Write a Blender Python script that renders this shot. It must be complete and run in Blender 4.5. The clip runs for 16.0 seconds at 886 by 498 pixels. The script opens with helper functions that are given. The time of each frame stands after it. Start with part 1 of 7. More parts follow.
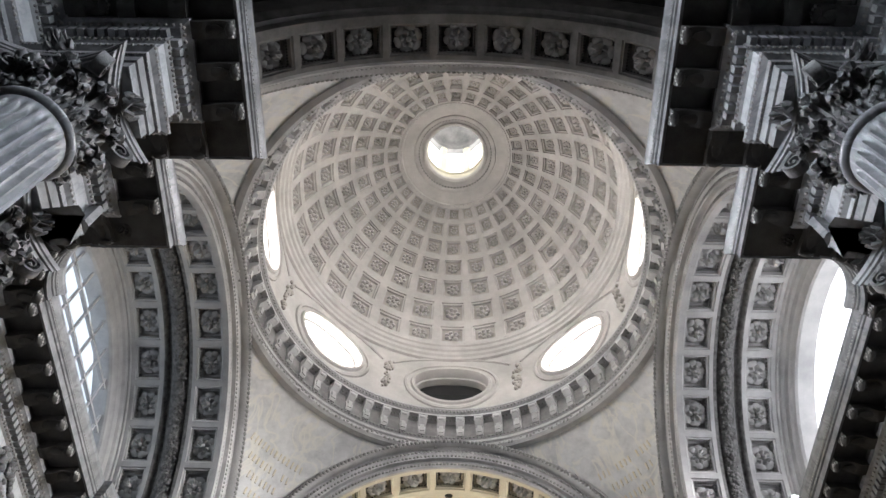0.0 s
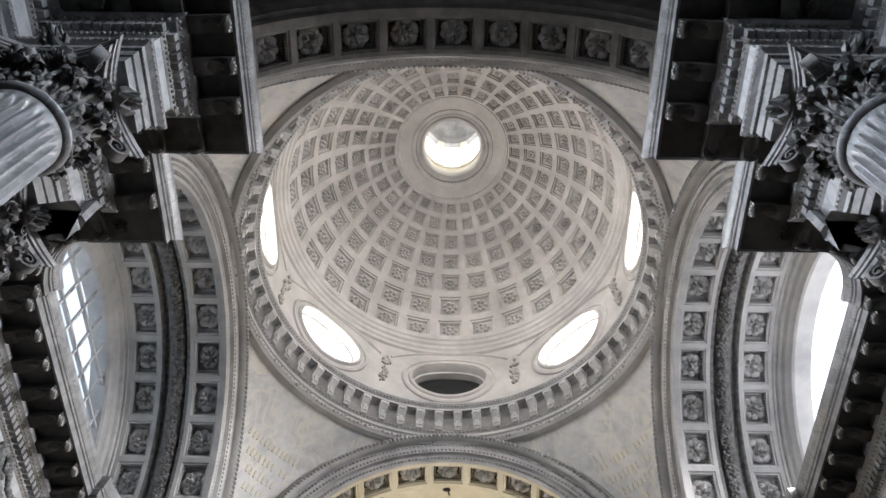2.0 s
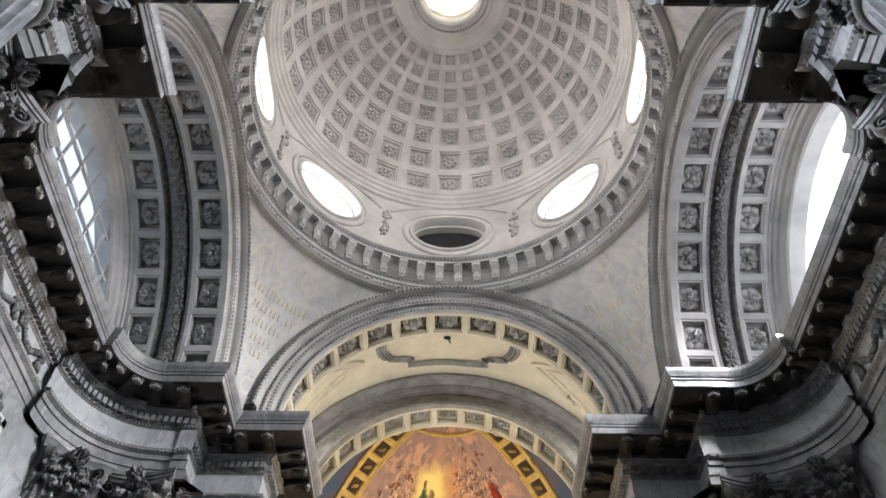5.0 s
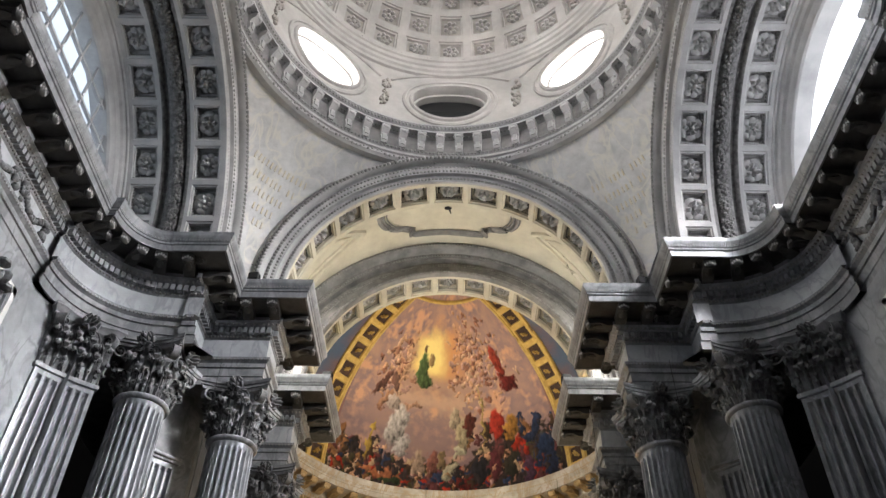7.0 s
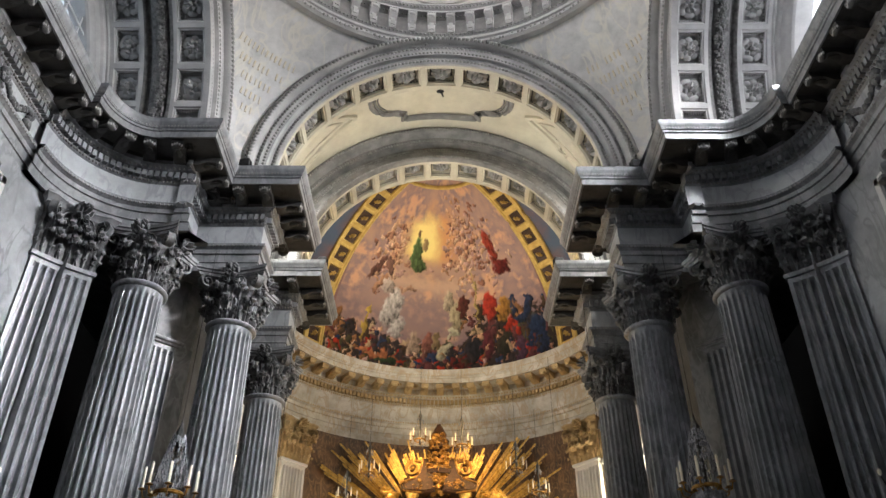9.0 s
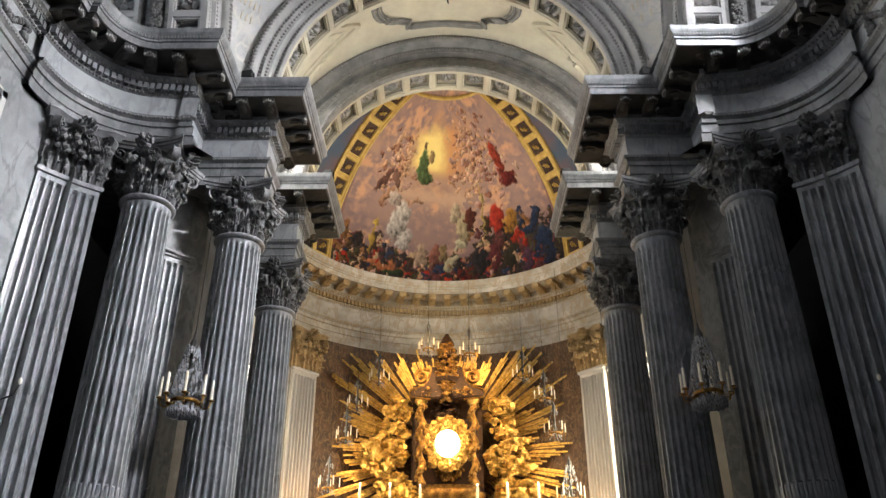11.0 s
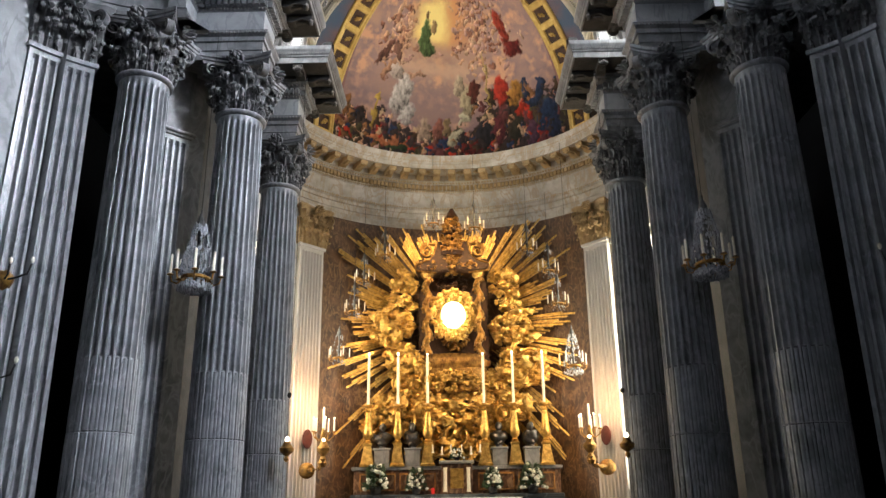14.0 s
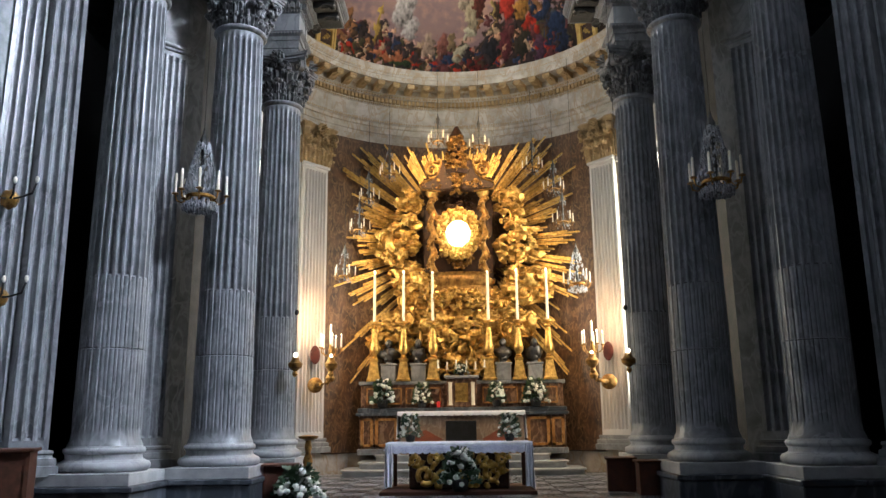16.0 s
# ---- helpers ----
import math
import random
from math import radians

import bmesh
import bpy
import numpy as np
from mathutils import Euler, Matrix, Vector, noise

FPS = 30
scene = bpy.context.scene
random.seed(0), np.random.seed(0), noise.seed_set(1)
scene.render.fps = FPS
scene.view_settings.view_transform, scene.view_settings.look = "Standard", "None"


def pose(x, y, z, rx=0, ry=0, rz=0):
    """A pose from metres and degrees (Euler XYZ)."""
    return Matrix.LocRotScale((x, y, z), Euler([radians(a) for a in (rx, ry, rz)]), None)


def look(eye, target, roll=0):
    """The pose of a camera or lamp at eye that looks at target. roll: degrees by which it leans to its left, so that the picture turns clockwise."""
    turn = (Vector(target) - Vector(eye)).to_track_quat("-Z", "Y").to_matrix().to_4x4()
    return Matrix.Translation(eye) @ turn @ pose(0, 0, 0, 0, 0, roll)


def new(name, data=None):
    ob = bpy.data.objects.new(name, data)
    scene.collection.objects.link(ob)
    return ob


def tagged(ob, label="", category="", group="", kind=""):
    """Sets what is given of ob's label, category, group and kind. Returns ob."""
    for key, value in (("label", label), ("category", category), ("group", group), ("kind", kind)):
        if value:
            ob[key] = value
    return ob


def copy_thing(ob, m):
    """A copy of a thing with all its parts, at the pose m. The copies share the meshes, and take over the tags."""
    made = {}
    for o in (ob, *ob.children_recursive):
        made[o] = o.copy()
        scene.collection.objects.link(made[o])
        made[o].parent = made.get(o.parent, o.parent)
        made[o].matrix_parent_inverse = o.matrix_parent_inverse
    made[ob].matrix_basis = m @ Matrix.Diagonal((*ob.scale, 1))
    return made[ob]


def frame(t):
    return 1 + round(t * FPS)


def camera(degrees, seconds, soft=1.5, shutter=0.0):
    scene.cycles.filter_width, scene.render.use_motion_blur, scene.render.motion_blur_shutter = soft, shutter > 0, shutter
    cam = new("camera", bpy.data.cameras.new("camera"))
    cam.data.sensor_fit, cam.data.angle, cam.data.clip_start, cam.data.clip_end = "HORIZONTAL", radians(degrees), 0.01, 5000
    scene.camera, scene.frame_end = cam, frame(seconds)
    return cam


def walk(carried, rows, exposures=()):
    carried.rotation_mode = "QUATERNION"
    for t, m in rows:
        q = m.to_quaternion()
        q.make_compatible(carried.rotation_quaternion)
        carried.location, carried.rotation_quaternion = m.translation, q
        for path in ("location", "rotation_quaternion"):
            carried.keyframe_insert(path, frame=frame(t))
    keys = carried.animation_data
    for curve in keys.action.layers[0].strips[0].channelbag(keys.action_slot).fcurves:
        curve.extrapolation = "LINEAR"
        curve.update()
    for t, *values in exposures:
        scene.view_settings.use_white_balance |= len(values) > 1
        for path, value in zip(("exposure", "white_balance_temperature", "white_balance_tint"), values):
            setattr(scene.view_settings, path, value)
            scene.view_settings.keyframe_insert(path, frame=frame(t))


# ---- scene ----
# the camera stands at one place under the near arch and tilts down
ROWS = [
    (0.0, -0.50, 63.39, -1.12),
    (0.5, -0.08, 64.19, -1.17),
    (1.0, -0.41, 63.76, -0.90),
    (1.5, -0.30, 63.52, -0.68),
    (2.0, -0.46, 62.97, -0.88),
    (2.5, -0.36, 61.52, -1.13),
    (3.0, -0.44, 60.00, -0.90),
    (3.5, -0.13, 58.22, -0.62),
    (6.0, -0.22, 47.67, -0.73),
    (6.5, -0.24, 45.14, -0.97),
    (7.0, -0.14, 42.80, -0.73),
    (7.5, -0.18, 40.49, -0.39),
    (8.0, -0.31, 38.46, -0.35),
    (8.5, -0.14, 36.59, -0.10),
    (9.0, -0.23, 34.36, -0.02),
    (9.5, 0.04, 32.84, 0.20),
    (10.0, 0.25, 31.16, 0.04),
    (12.5, 0.69, 23.30, 0.29),
    (13.0, 0.54, 21.56, 0.26),
    (13.5, 0.89, 19.70, 0.73),
    (14.0, 1.01, 18.74, 0.64),
    (14.5, 1.02, 17.26, 0.93),
    (15.0, 0.95, 15.53, 0.72),
    (15.5, 0.99, 13.62, 0.67),
    (16.0, 1.38, 12.77, 0.64),
]
cam = camera(59.26, 16.0)
EYE = (0.0, 0.0, 1.6)
walk(cam, [(t, pose(*EYE, 90 + p, r, y)) for t, y, p, r in ROWS],
     [(0.0, 1.58, 6200, 11), (6.0, 1.46, 6150, 11), (10.0, 1.44, 6100, 10), (12.5, 1.40, 6000, 10), (16.0, 1.32, 5350, 9)])

# ---- world and light ----
world = bpy.data.worlds.new("world")
world.use_nodes = True
scene.world = world
wn = world.node_tree.nodes
sky = wn.new("ShaderNodeTexSky")
sky.sky_type, sky.sun_disc = "NISHITA", False
sky.sun_elevation, sky.sun_rotation = radians(40), radians(100)
wn["Background"].inputs[1].default_value = 0.12
world.node_tree.links.new(sky.outputs[0], wn["Background"].inputs[0])


def area(name, at, target, sx, sy, power, color, shape="RECTANGLE", spread=180):
    """Daylight that enters by an opening, or a flood lamp."""
    lamp = bpy.data.lights.new(name, "AREA")
    lamp.shape, lamp.size, lamp.size_y = shape, sx, sy
    lamp.energy, lamp.color, lamp.spread = power, color, radians(spread)
    ob = new(name, lamp)
    ob.matrix_world = look(at, target)
    return ob


DAY = (0.93, 0.97, 1.0)
COOL = (0.82, 0.91, 1.0)
WARM = (1.0, 0.60, 0.23)
area("daylight_lunette", (7.3, 8.0, 13.7), (-5.2, 9.6, 4.0), 3.4, 1.9, 690, (1.0, 0.97, 0.94), spread=92)
area("daylight_lunette", (-7.1, 8.0, 13.7), (5.4, 3.6, 8.5), 4.2, 1.9, 100, (0.95, 0.97, 1.0), spread=46)
for s in (-1, 1):
    lamp = bpy.data.lights.new("flood_beam", "SPOT")
    lamp.energy, lamp.color, lamp.spot_size, lamp.spot_blend, lamp.shadow_soft_size = 2500, WARM, radians(60), 1.0, 0.12
    new("flood_beam", lamp).matrix_world = look((2.9 * s, 16.3, 12.3), (0.5 * s, 22.0, 5.3))
    lamp = bpy.data.lights.new("candle_light", "POINT")
    lamp.energy, lamp.color, lamp.shadow_soft_size = 44 if s < 0 else 34, (1.0, 0.52, 0.20), 0.12
    new("candle_light", lamp).matrix_world = pose(3.62 * s, 19.85, 4.35)
    lamp = bpy.data.lights.new("vault_beam", "SPOT")
    lamp.energy, lamp.color, lamp.spot_size, lamp.spot_blend, lamp.shadow_soft_size = 205, (1.0, 0.85, 0.62), radians(95), 0.9, 0.1
    new("vault_beam", lamp).matrix_world = look((2.95 * s, 16.3, 12.35), (-0.8 * s, 21.2, 14.6))

for s in (-1, 1):
    area("daylight_choir_window", (4.55 * s, 19.35, 6.0), (-3.2 * s, 20.6, 6.4), 1.3, 5.0, 70 if s > 0 else 60, (1.0, 0.80, 0.50), spread=150)
    # unseen fill lamp, added to brighten the near columns and entablature
    area("added_nave_fill", (4.1 * s, -2.5, 13.0), (-5.1 * s, 1.2, 8.8), 1.8, 0.9, 46, DAY, spread=56)

# ---- materials ----
def mat(name, col, col2=None, rough=0.6, metal=0.0, scale=3.0, vein=None, vein_scale=1.5, bump=0.15, fine=40.0, spec=0.5, dirt=0.25):
    """Stone, paint, gilding: two tones, grain, stains, and veins if given."""
    m = bpy.data.materials.new(name)
    m.use_nodes = True
    nt = m.node_tree
    N, L = nt.nodes, nt.links
    bs = N["Principled BSDF"]
    bs.inputs["Roughness"].default_value, bs.inputs["Metallic"].default_value = rough, metal
    bs.inputs["Specular IOR Level"].default_value = spec
    tc = N.new("ShaderNodeNewGeometry")
    oi = N.new("ShaderNodeObjectInfo")
    n1 = N.new("ShaderNodeTexNoise")
    n1.inputs["Scale"].default_value, n1.inputs["Detail"].default_value, n1.inputs["Roughness"].default_value = scale, 6, 0.65
    L.new(tc.outputs["Position"], n1.inputs["Vector"])
    rm = N.new("ShaderNodeMapRange")
    rm.inputs[1].default_value, rm.inputs[2].default_value = 0.35, 0.68
    L.new(n1.outputs[0], rm.inputs[0])
    mx = N.new("ShaderNodeMix")
    mx.data_type = "RGBA"
    c2 = col2 or tuple(v * (1 - dirt) for v in col)
    mx.inputs[6].default_value, mx.inputs[7].default_value = (*col, 1), (*c2, 1)
    L.new(rm.outputs[0], mx.inputs[0])
    out = mx.outputs[2]
    if vein:
        nv = N.new("ShaderNodeTexNoise")
        nv.inputs["Scale"].default_value, nv.inputs["Detail"].default_value, nv.inputs["Distortion"].default_value = vein_scale, 8, 1.2
        mp = N.new("ShaderNodeMapping")
        mp.inputs["Scale"].default_value = (1, 1, 0.45)
        mp.inputs["Rotation"].default_value = (0.5, 0.35, 0.2)
        L.new(tc.outputs["Position"], mp.inputs[0])
        ad = N.new("ShaderNodeVectorMath")
        sc = N.new("ShaderNodeVectorMath")
        sc.operation = "SCALE"
        sc.inputs[0].default_value = (7, 3, 5)
        L.new(oi.outputs["Random"], sc.inputs["Scale"])
        L.new(mp.outputs[0], ad.inputs[0])
        L.new(sc.outputs[0], ad.inputs[1])
        L.new(ad.outputs[0], nv.inputs["Vector"])
        sub = N.new("ShaderNodeMath")
        sub.operation = "SUBTRACT"
        sub.inputs[1].default_value = 0.5
        L.new(nv.outputs[0], sub.inputs[0])
        ab = N.new("ShaderNodeMath")
        ab.operation = "ABSOLUTE"
        L.new(sub.outputs[0], ab.inputs[0])
        vr = N.new("ShaderNodeMapRange")
        vr.inputs[1].default_value, vr.inputs[2].default_value, vr.inputs[3].default_value, vr.inputs[4].default_value = 0.0, 0.05, 0.85, 0.0
        L.new(ab.outputs[0], vr.inputs[0])
        mv = N.new("ShaderNodeMix")
        mv.data_type = "RGBA"
        mv.inputs[7].default_value = (*vein, 1)
        L.new(vr.outputs[0], mv.inputs[0])
        L.new(out, mv.inputs[6])
        out = mv.outputs[2]
    L.new(out, bs.inputs["Base Color"])
    n2 = N.new("ShaderNodeTexNoise")
    n2.inputs["Scale"].default_value, n2.inputs["Detail"].default_value = fine, 4
    L.new(tc.outputs["Position"], n2.inputs["Vector"])
    rr = N.new("ShaderNodeMapRange")
    rr.inputs[3].default_value, rr.inputs[4].default_value = max(0.05, rough - 0.12), min(1, rough + 0.12)
    L.new(n2.outputs[0], rr.inputs[0])
    L.new(rr.outputs[0], bs.inputs["Roughness"])
    if bump:
        bp = N.new("ShaderNodeBump")
        bp.inputs["Strength"].default_value, bp.inputs["Distance"].default_value = bump, 0.02
        L.new(n2.outputs[0], bp.inputs["Height"])
        L.new(bp.outputs[0], bs.inputs["Normal"])
    return m


def glow(name, col, strength):
    m = bpy.data.materials.new(name)
    m.use_nodes = True
    b = m.node_tree.nodes["Principled BSDF"]
    b.inputs["Base Color"].default_value = (0.0, 0.0, 0.0, 1)
    b.inputs["Emission Color"].default_value, b.inputs["Emission Strength"].default_value = (*col, 1), strength
    return m


STUCCO = mat("grey_stucco", (0.46, 0.45, 0.44), (0.30, 0.295, 0.29), 0.75, scale=1.3, bump=0.2)
# darker stucco: dusty mouldings, and shade painted into recesses and the near arch
STUCCO_D = mat("dusty_and_shade_stucco", (0.27, 0.26, 0.25), (0.13, 0.127, 0.125), 0.8, scale=2.2, bump=0.3)
CREAM = mat("cream_stucco", (0.60, 0.56, 0.44), (0.46, 0.42, 0.33), 0.75, scale=1.5, bump=0.15)
DOME = mat("warm_dome_stucco", (0.52, 0.495, 0.465), (0.37, 0.35, 0.325), 0.8, scale=1.1, bump=0.2)
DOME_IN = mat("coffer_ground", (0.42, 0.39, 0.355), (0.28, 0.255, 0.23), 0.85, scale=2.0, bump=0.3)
PALE = mat("pale_marble", (0.54, 0.53, 0.525), (0.45, 0.445, 0.44), 0.5, scale=0.9, vein=(0.47, 0.47, 0.475), vein_scale=1.1, bump=0.05)
BLOTCHY = mat("blotched_pale_marble", (0.58, 0.57, 0.56), (0.38, 0.375, 0.37), 0.5, scale=2.2, vein=(0.60, 0.57, 0.50), vein_scale=1.6, bump=0.05)
GREY = mat("grey_veined_marble", (0.235, 0.243, 0.262), (0.10, 0.105, 0.116), 0.36, scale=2.0, vein=(0.26, 0.268, 0.288), vein_scale=3.0, bump=0.06)
GREY_L = mat("light_grey_marble", (0.27, 0.275, 0.285), (0.12, 0.123, 0.13), 0.42, scale=2.6, vein=(0.13, 0.135, 0.145), vein_scale=2.0, bump=0.06)
# near-black stone that paints shade into undersides, recesses and hidden walls
SHADED = mat("shade_darkened_stone", (0.045, 0.043, 0.041), (0.011, 0.011, 0.011), 0.65, scale=3.5, bump=0.35)
# carved marble darker than the shafts, mottled with near-black
CAPITAL = mat("dark_carved_marble", (0.17, 0.172, 0.178), (0.022, 0.022, 0.023), 0.55, scale=5.0, bump=0.3)
DARKBASE = mat("dark_blue_grey_marble", (0.05, 0.06, 0.075), (0.03, 0.034, 0.042), 0.35, scale=3, vein=(0.12, 0.13, 0.15), bump=0.05)
WALL_M = mat("grey_wall_marble", (0.30, 0.307, 0.325), (0.17, 0.175, 0.187), 0.4, scale=1.6, vein=(0.15, 0.155, 0.165), vein_scale=2.0, bump=0.05)
BASE_M = mat("light_grey_base_marble", (0.40, 0.41, 0.43), (0.28, 0.29, 0.305), 0.35, scale=2.2, vein=(0.24, 0.25, 0.265), vein_scale=2.5, bump=0.05)
WHITE_M = mat("white_marble_step", (0.45, 0.455, 0.46), (0.27, 0.275, 0.285), 0.4, scale=2.5, bump=0.05)
GOLD = mat("gilded_wood", (0.82, 0.55, 0.15), (0.32, 0.17, 0.04), 0.33, 0.9, scale=11, bump=0.7, fine=26)
GOLD_D = mat("old_dark_gilding", (0.42, 0.24, 0.06), (0.09, 0.042, 0.013), 0.42, 0.75, scale=9, bump=0.7, fine=26)
BROWN = mat("dark_red_brown_marble", (0.105, 0.052, 0.022), (0.022, 0.011, 0.006), 0.5, scale=3.2, vein=(0.19, 0.115, 0.05), vein_scale=6.0, bump=0.05)
BROWN_L = mat("mottled_brown_marble", (0.16, 0.085, 0.05), (0.06, 0.032, 0.02), 0.3, scale=9, vein=(0.32, 0.21, 0.13), vein_scale=4.0, bump=0.05)
WOOD = mat("dark_stained_wood", (0.085, 0.032, 0.018), (0.04, 0.017, 0.010), 0.65, scale=6, bump=0.2, spec=0.25)
LINEN = mat("white_linen", (0.74, 0.76, 0.84), (0.62, 0.64, 0.74), 0.85, scale=6, bump=0.2)
WAX = mat("ivory_wax", (0.80, 0.76, 0.66), (0.72, 0.66, 0.52), 0.5, scale=9, bump=0.0)
LEAF = mat("dark_green_leaf", (0.035, 0.075, 0.03), (0.02, 0.04, 0.018), 0.5, scale=20, bump=0.1)
PETAL = mat("white_petal", (0.80, 0.80, 0.76), (0.66, 0.68, 0.60), 0.6, scale=20, bump=0.1)
IRON = mat("dark_iron", (0.03, 0.03, 0.032), (0.02, 0.02, 0.02), 0.5, 0.6, scale=8, bump=0.1)
CRYSTAL = mat("dusty_crystal", (0.34, 0.35, 0.38), (0.16, 0.17, 0.19), 0.12, 0.0, scale=30, bump=0.0, spec=0.9)
SILVER = mat("tarnished_silver", (0.11, 0.11, 0.11), (0.03, 0.03, 0.032), 0.35, 0.7, scale=9, bump=0.2)
# floor tone kept very dark so that little light bounces up
FLOOR = mat("bounce_cut_floor", (0.06, 0.055, 0.05), (0.04, 0.038, 0.036), 0.6, scale=1.5, bump=0.04)
# black for light blockers and for openings that stay unlit
UNLIT = mat("unlit_black", (0.012, 0.012, 0.012), (0.008, 0.008, 0.008), 0.9, scale=2, bump=0.1)
FLOOR_D = mat("dark_floor_marble", (0.09, 0.095, 0.105), (0.06, 0.062, 0.07), 0.3, scale=2.0, bump=0.04)
FLOOR_T = mat("pale_paving_marble", (0.30, 0.31, 0.34), (0.16, 0.165, 0.18), 0.28, scale=2.0, vein=(0.22, 0.23, 0.25), bump=0.04)
FLOOR_D2 = mat("dark_paving_marble", (0.045, 0.047, 0.055), (0.03, 0.03, 0.035), 0.28, scale=2.0, bump=0.04)
SHRINE = mat("dark_red_gilt_wood", (0.055, 0.022, 0.007), (0.018, 0.007, 0.003), 0.5, 0.2, scale=8, bump=0.5, fine=24)
APSE_M = mat("stained_pale_marble", (0.56, 0.53, 0.48), (0.30, 0.26, 0.20), 0.5, scale=1.9, vein=(0.36, 0.27, 0.17), vein_scale=2.2, bump=0.08)
CARVED = mat("dusty_carved_stucco", (0.34, 0.33, 0.32), (0.15, 0.147, 0.143), 0.8, scale=9.0, bump=0.3)
GARLAND = mat("dark_carved_stucco", (0.20, 0.195, 0.19), (0.06, 0.058, 0.056), 0.75, scale=9.0, bump=0.3)
OCHRE = mat("ochre_gilt_stucco", (0.44, 0.32, 0.16), (0.26, 0.18, 0.09), 0.6, 0.2, scale=5, bump=0.3)
ORANGE_M = mat("orange_veined_marble", (0.40, 0.19, 0.05), (0.22, 0.10, 0.03), 0.3, scale=7, vein=(0.52, 0.30, 0.11), vein_scale=6.0, bump=0.05)
PEACH = mat("peach_veined_marble", (0.36, 0.25, 0.17), (0.24, 0.16, 0.11), 0.4, scale=6, vein=(0.46, 0.36, 0.27), vein_scale=5.0, bump=0.05)
RED = mat("dark_red_cloth", (0.10, 0.022, 0.016), (0.045, 0.010, 0.008), 0.8, scale=8, bump=0.2)
LETTER = mat("faded_gold_paint", (0.56, 0.48, 0.32), (0.52, 0.48, 0.41), 0.5, scale=9, bump=0.0)
SKYGLOW = glow("bright_overcast_sky", (1.0, 0.97, 0.93), 11.5)
SKYGLOW_R = glow("bright_sunny_sky", (0.97, 0.98, 1.0), 1.0)
SKYGLOW_L = glow("hazy_blue_sky", (0.78, 0.89, 1.0), 0.45)
SKYGLOW_C = glow("choir_window_sky", (1.0, 0.95, 0.85), 19.0)
SKYGLOW_T = glow("lantern_sky", (1.0, 0.99, 0.96), 1.7)
WARMGLOW = glow("sunlit_yellow_pane", (1.0, 0.84, 0.55), 3.6)
GLORY = glow("backlit_amber_pane", (1.0, 0.86, 0.50), 9.0)
FLAME = glow("candle_flame", (1.0, 0.80, 0.50), 3.5)
REDGLOW = glow("red_lamp_glass", (0.8, 0.02, 0.01), 0.3)


